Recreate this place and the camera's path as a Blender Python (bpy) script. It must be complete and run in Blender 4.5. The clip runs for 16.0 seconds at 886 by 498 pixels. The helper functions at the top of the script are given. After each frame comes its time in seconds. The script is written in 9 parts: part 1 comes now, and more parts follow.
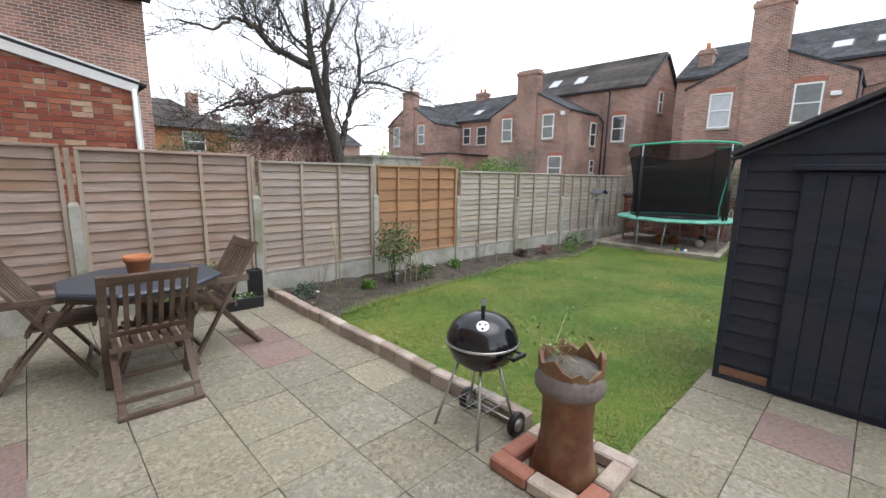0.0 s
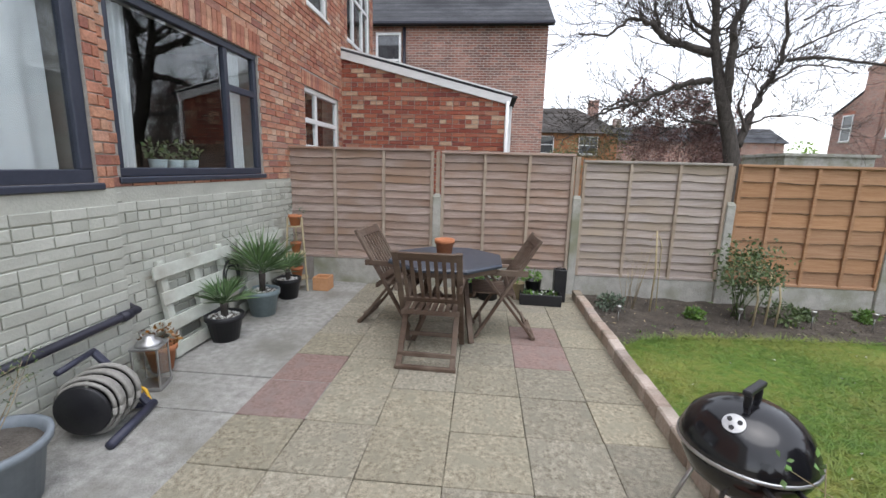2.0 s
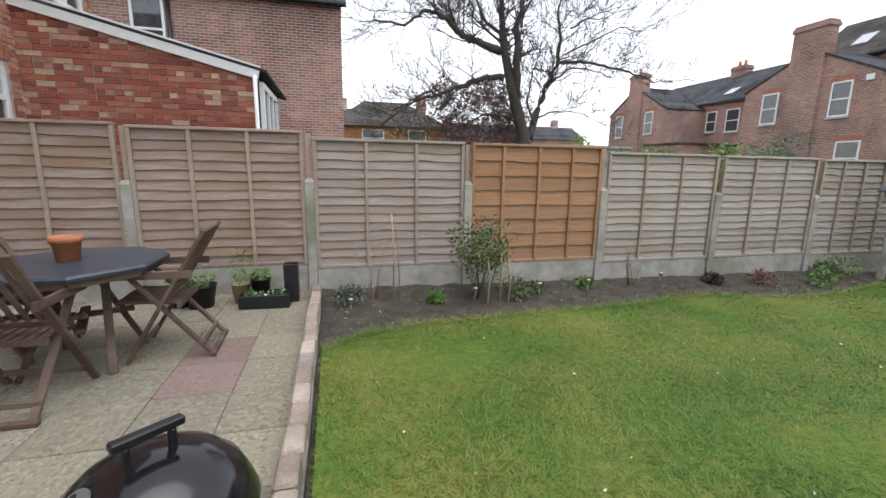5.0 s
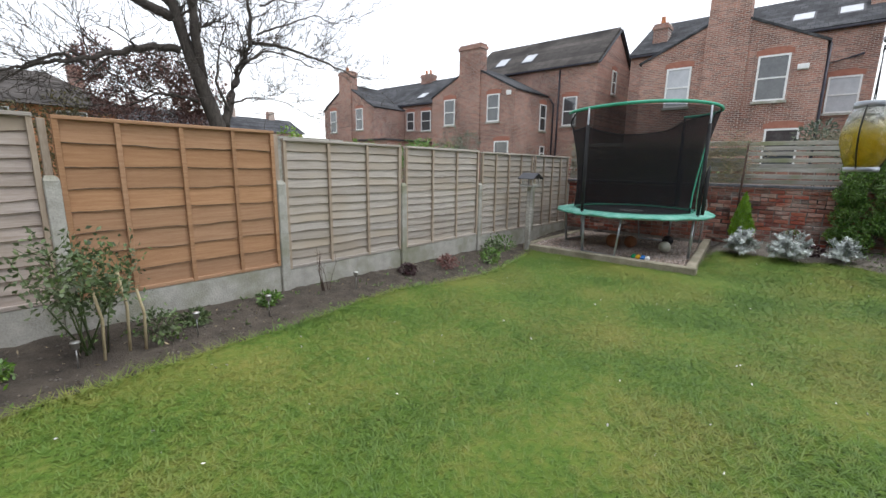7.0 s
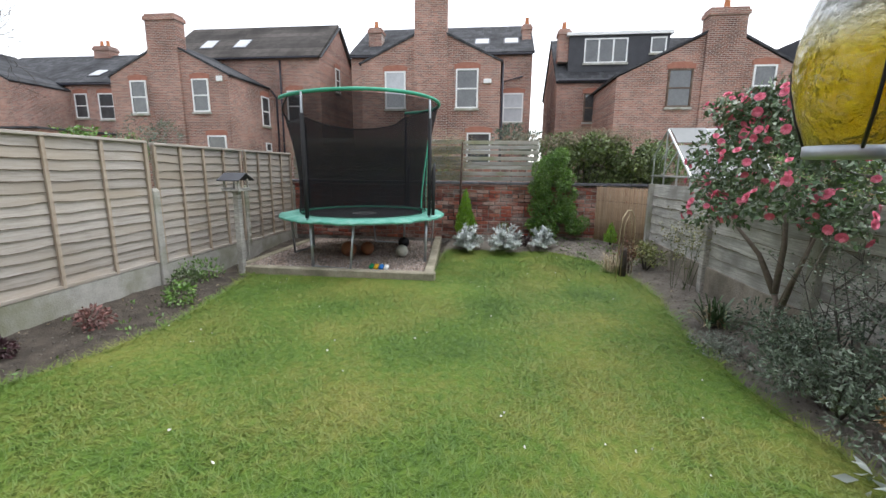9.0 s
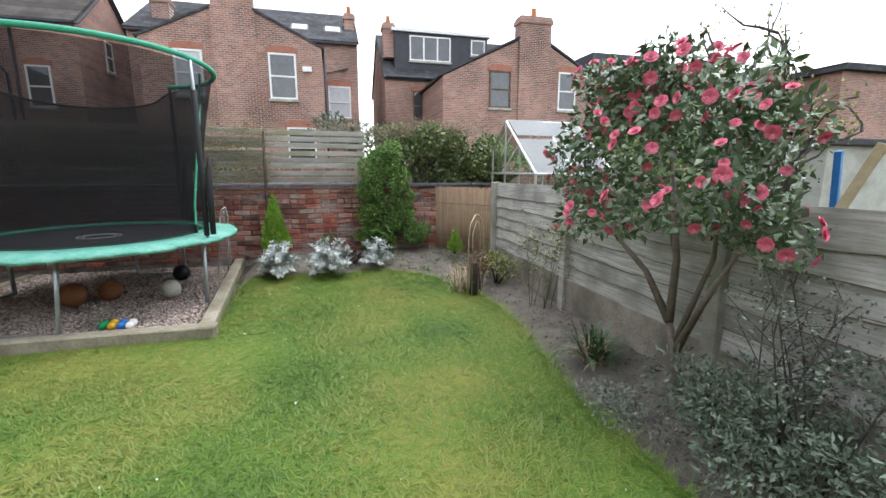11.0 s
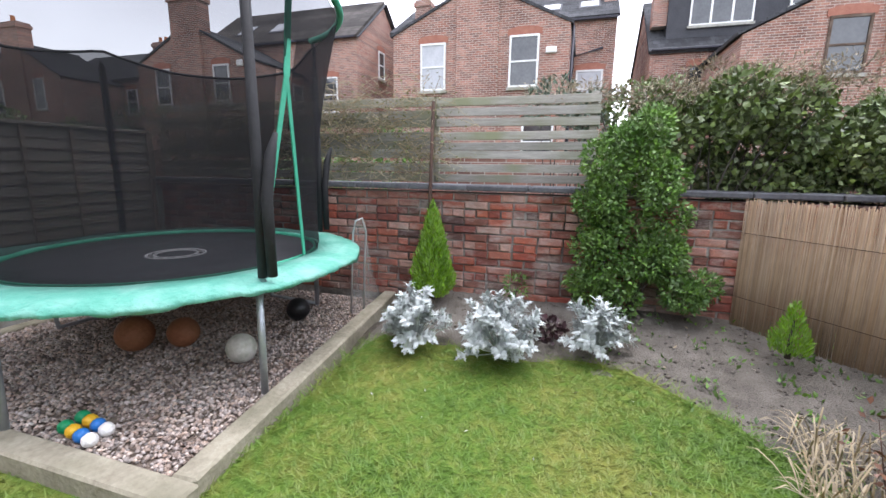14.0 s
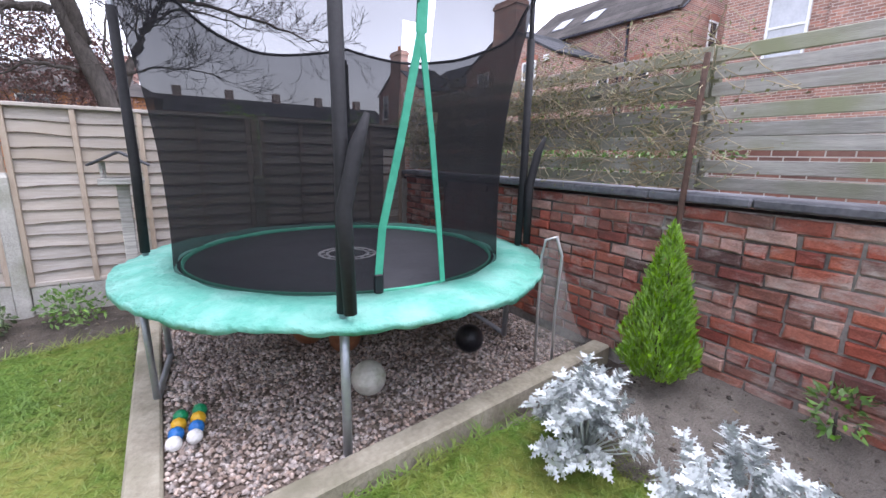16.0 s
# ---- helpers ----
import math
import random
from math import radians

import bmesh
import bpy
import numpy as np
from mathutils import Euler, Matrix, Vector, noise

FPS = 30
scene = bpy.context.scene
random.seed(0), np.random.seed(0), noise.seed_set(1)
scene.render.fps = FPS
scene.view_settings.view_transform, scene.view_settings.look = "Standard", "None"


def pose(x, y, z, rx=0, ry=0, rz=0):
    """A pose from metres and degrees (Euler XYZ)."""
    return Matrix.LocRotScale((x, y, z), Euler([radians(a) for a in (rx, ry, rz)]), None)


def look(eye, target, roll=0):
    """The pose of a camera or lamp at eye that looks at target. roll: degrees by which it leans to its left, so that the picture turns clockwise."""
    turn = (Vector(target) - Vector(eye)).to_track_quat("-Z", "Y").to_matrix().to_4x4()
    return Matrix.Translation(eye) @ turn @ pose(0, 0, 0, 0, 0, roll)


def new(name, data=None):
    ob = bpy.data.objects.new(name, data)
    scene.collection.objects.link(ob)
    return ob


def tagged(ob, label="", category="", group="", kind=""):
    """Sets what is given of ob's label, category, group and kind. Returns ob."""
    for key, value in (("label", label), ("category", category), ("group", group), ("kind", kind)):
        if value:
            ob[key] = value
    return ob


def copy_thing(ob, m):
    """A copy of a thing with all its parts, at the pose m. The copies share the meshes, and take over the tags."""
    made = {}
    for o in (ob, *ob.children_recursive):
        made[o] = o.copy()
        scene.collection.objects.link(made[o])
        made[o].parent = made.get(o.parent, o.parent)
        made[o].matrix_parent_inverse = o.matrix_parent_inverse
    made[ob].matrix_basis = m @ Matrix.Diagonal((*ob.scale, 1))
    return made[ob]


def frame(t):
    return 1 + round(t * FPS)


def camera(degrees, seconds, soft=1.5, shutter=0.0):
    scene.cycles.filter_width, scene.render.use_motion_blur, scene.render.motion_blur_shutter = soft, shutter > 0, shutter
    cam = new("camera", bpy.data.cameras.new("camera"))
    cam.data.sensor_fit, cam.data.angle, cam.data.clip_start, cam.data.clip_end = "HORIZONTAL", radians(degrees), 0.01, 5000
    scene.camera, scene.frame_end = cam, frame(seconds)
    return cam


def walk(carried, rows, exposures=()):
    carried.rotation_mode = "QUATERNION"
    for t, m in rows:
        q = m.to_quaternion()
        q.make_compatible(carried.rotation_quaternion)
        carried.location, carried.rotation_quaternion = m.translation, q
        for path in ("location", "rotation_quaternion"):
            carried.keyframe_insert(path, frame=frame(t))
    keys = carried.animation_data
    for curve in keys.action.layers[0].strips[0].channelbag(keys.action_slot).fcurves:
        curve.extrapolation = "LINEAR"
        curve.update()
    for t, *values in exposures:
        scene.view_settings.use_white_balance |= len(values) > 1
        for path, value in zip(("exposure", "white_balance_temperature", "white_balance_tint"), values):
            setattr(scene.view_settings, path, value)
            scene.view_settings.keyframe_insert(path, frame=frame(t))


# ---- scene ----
cam = camera(92.5, 16.0)
START = [
    (0, (0.502, 0.669, 1.586), (1.875, 2.080, 1.236), 1.0),
    (0.5, (0.709, 0.727, 1.580), (1.748, 2.398, 1.225), 1.1),
    (1, (0.918, 0.753, 1.576), (1.557, 2.613, 1.212), 1.2),
    (1.5, (1.138, 0.760, 1.580), (1.350, 2.714, 1.208), 1.5),
    (2, (1.387, 0.740, 1.576), (1.211, 2.697, 1.198), 1.5),
    (2.5, (1.657, 0.782, 1.532), (1.290, 2.712, 1.155), 1.5),
    (3, (1.949, 0.844, 1.488), (1.576, 2.773, 1.113), 1.5),
    (3.2, (2.074, 0.868, 1.482), (1.706, 2.798, 1.103), 1.5),
]
ROWS = [
    (5.5, 3.034, 1.394, 1.395, -23.60, -11.10, -0.74),
    (6.0, 3.279, 1.514, 1.379, -32.24, -11.07, -0.73),
    (6.5, 3.559, 1.638, 1.373, -40.90, -11.04, -0.79),
    (7.0, 3.867, 1.778, 1.365, -49.12, -11.08, -0.81),
    (7.5, 4.211, 1.927, 1.368, -57.76, -11.06, -0.75),
    (8.0, 4.564, 2.029, 1.369, -66.05, -11.04, -0.79),
    (8.5, 4.938, 2.095, 1.359, -74.28, -10.89, -0.72),
    (9.0, 5.289, 2.105, 1.348, -82.83, -10.73, -0.58),
    (9.5, 5.630, 2.093, 1.340, -91.67, -10.63, -0.54),
    (12.0, 7.826, 1.575, 1.297, -105.29, -10.45, 0.05),
    (12.5, 8.326, 1.479, 1.314, -100.06, -10.39, -0.09),
    (13.0, 8.808, 1.442, 1.304, -91.26, -10.34, -0.32),
    (13.5, 9.280, 1.468, 1.278, -80.79, -10.45, -0.59),
    (14.0, 9.740, 1.482, 1.259, -72.43, -10.87, -0.76),
    (14.5, 10.182, 1.494, 1.254, -65.76, -11.59, -0.91),
    (15.0, 10.565, 1.499, 1.278, -57.98, -12.15, -1.02),
    (15.5, 10.849, 1.519, 1.284, -45.63, -12.26, -1.16),
    (16.0, 11.041, 1.522, 1.281, -33.14, -12.36, -1.23),
]
EXPOSURES = [(0.0, 1.45, 6450, 10), (1.5, 1.4, 6400, 11), (3.0, 1.35, 6300, 13), (5.5, 1.25, 6500, 11), (7.0, 1.3, 6500, 10), (9.5, 1.6, 6500, 10), (12.0, 2.1, 6400, 12), (12.5, 2.25, 6400, 13), (13.0, 2.2, 6350, 13), (14.5, 2.1, 6250, 18), (16.0, 2.1, 6050, 22)]
walk(cam, [(t, look(eye, target, roll)) for t, eye, target, roll in START] + [(t, pose(x, y, z, 90 + pitch, roll, yaw)) for t, x, y, z, yaw, pitch, roll in ROWS], EXPOSURES)

# ---- sky and light ----
SUN_EL, SUN_ROT = radians(76), radians(150)
world = bpy.data.worlds.new("overcast_sky")
scene.world = world
world.use_nodes = True
wn, wl = world.node_tree.nodes, world.node_tree.links
sky = wn.new("ShaderNodeTexSky")
sky.sky_type = "NISHITA"
sky.sun_disc = False
sky.sun_elevation, sky.sun_rotation = SUN_EL, SUN_ROT
sky.air_density, sky.dust_density, sky.ozone_density = 1.0, 1.0, 1.0
grey = wn.new("ShaderNodeHueSaturation")
grey.inputs["Saturation"].default_value = 0.26
wl.new(sky.outputs[0], grey.inputs["Color"])
wl.new(grey.outputs[0], wn["Background"].inputs["Color"])
wn["Background"].inputs["Strength"].default_value = 0.15
sun = new("sun", bpy.data.lights.new("sun", "SUN"))
sun.data.energy, sun.data.angle, sun.data.color = 0.55, radians(55), (1.0, 0.995, 0.985)
sun.matrix_world = look((0, 0, 30), (0 - math.sin(SUN_ROT) * 20, 0 - math.cos(SUN_ROT) * 20, 30 - math.tan(SUN_EL) * 20))


# ---- materials ----
def mat(name, c1, c2, scale=8.0, rough=0.8, bump=0.2, metal=0.0, fine=6.0, vary=0.0, stretch=(1, 1, 1), spec=0.4, island=False, stain=None, stain_scale=1.2, trans=0.0, dist=0.01):
    m = bpy.data.materials.new(name)
    m.use_nodes = True
    n, l = m.node_tree.nodes, m.node_tree.links
    p = n["Principled BSDF"]
    tc, mp = n.new("ShaderNodeTexCoord"), n.new("ShaderNodeMapping")
    mp.inputs["Scale"].default_value = stretch
    if vary and not island:
        oi, sc = n.new("ShaderNodeObjectInfo"), n.new("ShaderNodeVectorMath")
        sc.operation = "MULTIPLY_ADD"
        sc.inputs[1].default_value = (17.0, 31.0, 23.0)
        l.new(oi.outputs["Random"], sc.inputs[0])
        l.new(tc.outputs["Object"], sc.inputs[2])
        src = sc.outputs[0]
    else:
        src = tc.outputs["Object"]
    l.new(src, mp.inputs["Vector"])
    a, b = n.new("ShaderNodeTexNoise"), n.new("ShaderNodeTexNoise")
    a.inputs["Scale"].default_value, a.inputs["Detail"].default_value = scale, 6
    b.inputs["Scale"].default_value, b.inputs["Detail"].default_value = scale * fine, 4
    for t in (a, b):
        l.new(mp.outputs[0], t.inputs["Vector"])
    add = n.new("ShaderNodeMix")
    add.data_type = "FLOAT"
    add.inputs[0].default_value = 0.4
    l.new(a.outputs["Fac"], add.inputs[2])
    l.new(b.outputs["Fac"], add.inputs[3])
    ramp = n.new("ShaderNodeValToRGB")
    ramp.color_ramp.elements[0].position, ramp.color_ramp.elements[1].position = 0.32, 0.68
    ramp.color_ramp.elements[0].color, ramp.color_ramp.elements[1].color = (*c1, 1), (*c2, 1)
    l.new(add.outputs[0], ramp.inputs[0])
    col = ramp.outputs[0]
    if stain:
        s = n.new("ShaderNodeTexNoise")
        s.inputs["Scale"].default_value, s.inputs["Detail"].default_value = stain_scale, 7
        l.new(src, s.inputs["Vector"])
        r2 = n.new("ShaderNodeValToRGB")
        r2.color_ramp.elements[0].position, r2.color_ramp.elements[1].position = 0.45, 0.7
        mx = n.new("ShaderNodeMix")
        mx.data_type = "RGBA"
        l.new(s.outputs["Fac"], r2.inputs[0])
        l.new(r2.outputs[0], mx.inputs[0])
        l.new(col, mx.inputs[6])
        mx.inputs[7].default_value = (*stain, 1)
        col = mx.outputs[2]
    if vary:
        if island:
            rnd = n.new("ShaderNodeNewGeometry").outputs["Random Per Island"]
        else:
            rnd = n.new("ShaderNodeObjectInfo").outputs["Random"]
        hs = n.new("ShaderNodeHueSaturation")
        mr = n.new("ShaderNodeMapRange")
        mr.inputs[3].default_value, mr.inputs[4].default_value = 1 - vary, 1 + vary
        l.new(rnd, mr.inputs[0])
        l.new(mr.outputs[0], hs.inputs["Value"])
        mr2, wn2 = n.new("ShaderNodeMapRange"), n.new("ShaderNodeTexWhiteNoise")
        wn2.noise_dimensions = "1D"
        l.new(rnd, wn2.inputs["W"])
        mr2.inputs[3].default_value, mr2.inputs[4].default_value = 1 - vary * 0.8, 1 + vary * 0.5
        l.new(wn2.outputs["Value"], mr2.inputs[0])
        l.new(mr2.outputs[0], hs.inputs["Saturation"])
        l.new(col, hs.inputs["Color"])
        col = hs.outputs[0]
    l.new(col, p.inputs["Base Color"])
    p.inputs["Roughness"].default_value, p.inputs["Metallic"].default_value = rough, metal
    p.inputs["Specular IOR Level"].default_value = spec
    if trans:
        p.inputs["Transmission Weight"].default_value = trans
    if bump:
        bp = n.new("ShaderNodeBump")
        bp.inputs["Strength"].default_value, bp.inputs["Distance"].default_value = bump, dist
        l.new(b.outputs["Fac"], bp.inputs["Height"])
        l.new(bp.outputs[0], p.inputs["Normal"])
    return m


def brick_pattern(name, c1, c2, mortar, axis):
    """Brickwork for walls too far off to tell single bricks apart."""
    m = mat(name, c1, c2, 3.0, 0.9, 0.0, stain=tuple(c * 0.55 for c in c1), stain_scale=0.5)
    n, l = m.node_tree.nodes, m.node_tree.links
    p = n["Principled BSDF"]
    tc, sp, cb = n.new("ShaderNodeTexCoord"), n.new("ShaderNodeSeparateXYZ"), n.new("ShaderNodeCombineXYZ")
    l.new(tc.outputs["Object"], sp.inputs[0])
    l.new(sp.outputs[axis], cb.inputs[0])
    l.new(sp.outputs["Z"], cb.inputs[1])
    bt = n.new("ShaderNodeTexBrick")
    bt.inputs["Scale"].default_value, bt.inputs["Brick Width"].default_value, bt.inputs["Row Height"].default_value = 1.0, 0.225, 0.075
    bt.inputs["Mortar Size"].default_value, bt.inputs["Mortar Smooth"].default_value = 0.008, 0.3
    old = p.inputs["Base Color"].links[0].from_socket
    l.new(cb.outputs[0], bt.inputs["Vector"])
    l.new(old, bt.inputs["Color1"])
    dk = n.new("ShaderNodeHueSaturation")
    dk.inputs["Value"].default_value, dk.inputs["Saturation"].default_value = 0.55, 0.8
    l.new(old, dk.inputs["Color"])
    l.new(dk.outputs[0], bt.inputs["Color2"])
    bt.inputs["Mortar"].default_value = (*mortar, 1)
    l.new(bt.outputs["Color"], p.inputs["Base Color"])
    bp = n.new("ShaderNodeBump")
    bp.invert = True
    bp.inputs["Strength"].default_value, bp.inputs["Distance"].default_value = 0.6, 0.01
    l.new(bt.outputs["Fac"], bp.inputs["Height"])
    l.new(bp.outputs[0], p.inputs["Normal"])
    return m


def brick_piece(name, cols, island, soot=0.0, scale=9.0, lime=0.0):
    """Single bricks: each takes one of several fired colours, with grain and soot."""
    m = mat(name, (0.5, 0.5, 0.5), (1.1, 1.1, 1.1), scale, 0.92, 0.7, fine=6, dist=0.006)
    n, l = m.node_tree.nodes, m.node_tree.links
    p = n["Principled BSDF"]
    grain = p.inputs["Base Color"].links[0].from_socket
    rnd = n.new("ShaderNodeNewGeometry").outputs["Random Per Island"] if island else n.new("ShaderNodeObjectInfo").outputs["Random"]
    ramp = n.new("ShaderNodeValToRGB")
    e = ramp.color_ramp.elements
    e[0].color, e[1].color = (*cols[0], 1), (*cols[-1], 1)
    for k, c in enumerate(cols[1:-1]):
        x = e.new((k + 1) / (len(cols) - 1))
        x.color = (*c, 1)
    l.new(rnd, ramp.inputs[0])
    mul = n.new("ShaderNodeMix")
    mul.data_type, mul.blend_type = "RGBA", "MULTIPLY"
    mul.inputs[0].default_value = 1.0
    l.new(ramp.outputs[0], mul.inputs[6])
    l.new(grain, mul.inputs[7])
    col = mul.outputs[2]
    if soot:
        ge, s, r2, mx = n.new("ShaderNodeNewGeometry"), n.new("ShaderNodeTexNoise"), n.new("ShaderNodeValToRGB"), n.new("ShaderNodeMix")
        mx.data_type = "RGBA"
        s.inputs["Scale"].default_value, s.inputs["Detail"].default_value = 2.3, 9
        r2.color_ramp.elements[0].position, r2.color_ramp.elements[1].position = 0.47, 0.66
        r2.color_ramp.elements[1].color = (soot, soot, soot, 1)
        l.new(ge.outputs["Position"], s.inputs["Vector"])
        l.new(s.outputs["Fac"], r2.inputs[0])
        l.new(r2.outputs[0], mx.inputs[0])
        l.new(col, mx.inputs[6])
        mx.inputs[7].default_value = (0.075, 0.068, 0.06, 1)
        col = mx.outputs[2]
    if lime:
        ge, s, r2, mx, mp2 = n.new("ShaderNodeNewGeometry"), n.new("ShaderNodeTexNoise"), n.new("ShaderNodeValToRGB"), n.new("ShaderNodeMix"), n.new("ShaderNodeMapping")
        mx.data_type = "RGBA"
        mp2.inputs["Location"].default_value, mp2.inputs["Scale"].default_value = (4.0, 7.0, 2.0), (1.0, 1.0, 2.4)
        s.inputs["Scale"].default_value, s.inputs["Detail"].default_value, s.inputs["Roughness"].default_value = 2.6, 10, 0.72
        r2.color_ramp.elements[0].position, r2.color_ramp.elements[1].position = 0.50, 0.70
        r2.color_ramp.elements[1].color = (lime, lime, lime, 1)
        l.new(ge.outputs["Position"], mp2.inputs["Vector"])
        l.new(mp2.outputs[0], s.inputs["Vector"])
        l.new(s.outputs["Fac"], r2.inputs[0])
        l.new(r2.outputs[0], mx.inputs[0])
        l.new(col, mx.inputs[6])
        mx.inputs[7].default_value = (0.50, 0.43, 0.38, 1)
        col = mx.outputs[2]
    l.new(col, p.inputs["Base Color"])
    return m


def slate_pattern(name, c1, c2, row=0.2, width=0.3):
    m = brick_pattern(name, c1, c2, tuple(c * 0.5 for c in c1), "Y")
    for nd in m.node_tree.nodes:
        if nd.type == "TEX_BRICK":
            nd.inputs["Brick Width"].default_value, nd.inputs["Row Height"].default_value = width, row
    m.node_tree.nodes["Principled BSDF"].inputs["Roughness"].default_value = 0.9
    m.node_tree.nodes["Principled BSDF"].inputs["Specular IOR Level"].default_value = 0.2
    return m


def glass_mat(name, tint=(0.85, 0.9, 0.9)):
    m = bpy.data.materials.new(name)
    m.use_nodes = True
    n, l = m.node_tree.nodes, m.node_tree.links
    p = n["Principled BSDF"]
    p.inputs["Base Color"].default_value = (*tint, 1)
    p.inputs["Roughness"].default_value, p.inputs["Transmission Weight"].default_value, p.inputs["IOR"].default_value = 0.0, 1.0, 1.5
    w = n.new("ShaderNodeTexNoise")
    w.inputs["Scale"].default_value = 1.5
    bp = n.new("ShaderNodeBump")
    bp.inputs["Strength"].default_value, bp.inputs["Distance"].default_value = 0.03, 0.02
    l.new(w.outputs["Fac"], bp.inputs["Height"])
    l.new(bp.outputs[0], p.inputs["Normal"])
    return m


def net_mat(name, cover, colour):
    m = bpy.data.materials.new(name)
    m.use_nodes = True
    n, l = m.node_tree.nodes, m.node_tree.links
    p = n["Principled BSDF"]
    p.inputs["Base Color"].default_value, p.inputs["Roughness"].default_value = (*colour, 1), 0.9
    p.inputs["Specular IOR Level"].default_value = 0.12
    t, mx, no, mr = n.new("ShaderNodeBsdfTransparent"), n.new("ShaderNodeMixShader"), n.new("ShaderNodeTexNoise"), n.new("ShaderNodeMapRange")
    no.inputs["Scale"].default_value = 3.0
    mr.inputs[3].default_value, mr.inputs[4].default_value = cover - 0.08, cover + 0.08
    l.new(no.outputs["Fac"], mr.inputs[0])
    l.new(mr.outputs[0], mx.inputs[0])
    l.new(t.outputs[0], mx.inputs[1])
    l.new(p.outputs[0], mx.inputs[2])
    l.new(mx.outputs[0], n["Material Output"].inputs["Surface"])
    return m


def ground_mat(name, cols, scale, bump, rough=0.95):
    """Several colours in soft patches, with grain."""
    m = mat(name, cols[0], cols[1], scale, rough, bump, fine=14.0, dist=0.02)
    n, l = m.node_tree.nodes, m.node_tree.links
    for nd in n:
        if nd.type == "VALTORGB":
            e = nd.color_ramp.elements
            for k, c in enumerate(cols[2:]):
                x = e.new(0.45 + 0.1 * k)
                x.color = (*c, 1)
    return m


M_SLAB = mat("concrete_slab", (0.135, 0.12, 0.085), (0.43, 0.39, 0.30), 38, 0.93, 0.9, vary=0.15, fine=4, stain=(0.25, 0.235, 0.18), stain_scale=11, dist=0.008)
M_SLAB_RED = mat("red_concrete_slab", (0.17, 0.115, 0.10), (0.32, 0.225, 0.195), 36, 0.93, 0.8, vary=0.08, fine=4, stain=(0.24, 0.185, 0.165), stain_scale=9, dist=0.008)
M_CONC = mat("grey_concrete", (0.22, 0.215, 0.195), (0.43, 0.425, 0.40), 16, 0.95, 1.0, fine=7, stain=(0.20, 0.195, 0.17), stain_scale=1.6, dist=0.010)
M_POST = mat("concrete_post", (0.33, 0.32, 0.285), (0.50, 0.49, 0.445), 9, 0.95, 0.7, fine=8, stain=(0.25, 0.255, 0.18), stain_scale=3)
M_STAINED = mat("stained_concrete", (0.22, 0.19, 0.155), (0.44, 0.39, 0.33), 6, 0.95, 0.7, fine=9, stain=(0.13, 0.115, 0.09), stain_scale=2)
M_BED = mat("sand_bed", (0.07, 0.06, 0.045), (0.12, 0.10, 0.08), 9, 1.0, 0.5)
M_MORTAR = mat("mortar", (0.30, 0.28, 0.25), (0.42, 0.39, 0.35), 12, 1.0, 0.4)
M_MORTAR_DK = mat("sooty_mortar", (0.16, 0.148, 0.135), (0.50, 0.47, 0.43), 5, 1.0, 0.9, stain=(0.05, 0.045, 0.04), stain_scale=2.2)
BR = dict(scale=7, rough=0.9, bump=0.5, fine=8, dist=0.005)
HOUSE_COLS = [(0.57, 0.274, 0.171), (0.41, 0.148, 0.097), (0.64, 0.376, 0.251), (0.48, 0.194, 0.125), (0.34, 0.148, 0.114), (0.68, 0.456, 0.331), (0.52, 0.228, 0.148), (0.59, 0.308, 0.194)]
M_BRICK = brick_piece("red_brick", HOUSE_COLS, False)
M_BRICK_I = brick_piece("red_brick_joined", HOUSE_COLS, True)
LEAN_COLS = [(0.42, 0.12, 0.07), (0.28, 0.075, 0.05), (0.50, 0.19, 0.11), (0.34, 0.095, 0.06), (0.66, 0.48, 0.33), (0.40, 0.13, 0.08), (0.24, 0.07, 0.055), (0.47, 0.16, 0.09), (0.36, 0.10, 0.065)]
M_BRICK2 = brick_piece("dark_red_brick", LEAN_COLS, False)
M_BRICK2_I = brick_piece("dark_red_brick_joined", LEAN_COLS, True)
OLD_COLS = [(0.46, 0.109, 0.064), (0.22, 0.070, 0.058), (0.54, 0.160, 0.096), (0.14, 0.083, 0.070), (0.49, 0.128, 0.083), (0.64, 0.397, 0.320), (0.33, 0.083, 0.058), (0.56, 0.179, 0.109), (0.26, 0.134, 0.109), (0.51, 0.218, 0.154), (0.12, 0.070, 0.064)]
M_OLD = brick_piece("old_wall_brick", OLD_COLS, False, 0.5, 16.0, 0.9)
M_OLD_I = brick_piece("old_wall_brick_joined", OLD_COLS, True, 0.5, 16.0, 0.9)
M_PAINTBRICK = mat("sage_painted_brick", (0.43, 0.44, 0.385), (0.53, 0.535, 0.475), 5, 0.75, 0.7, vary=0.04, fine=10, stain=(0.37, 0.375, 0.325), dist=0.005)
M_PAINTBRICK_I = mat("sage_painted_joint", (0.385, 0.39, 0.34), (0.485, 0.49, 0.43), 5, 0.75, 0.45, fine=10)
M_FARBRICK_X = brick_pattern("terrace_brick_x", (0.34, 0.145, 0.105), (0.53, 0.30, 0.228), (0.50, 0.45, 0.40), "X")
M_FARBRICK = brick_pattern("terrace_brick", (0.34, 0.145, 0.105), (0.53, 0.30, 0.228), (0.50, 0.45, 0.40), "Y")
M_LINTEL = mat("red_lintel_brick", (0.29, 0.115, 0.082), (0.41, 0.19, 0.135), 6, 0.9, 0.3)
M_SLATE = slate_pattern("roof_slate", (0.055, 0.058, 0.066), (0.115, 0.118, 0.125))
M_TILE = slate_pattern("brown_roof_tile", (0.065, 0.058, 0.053), (0.12, 0.108, 0.10), 0.32, 5.0)
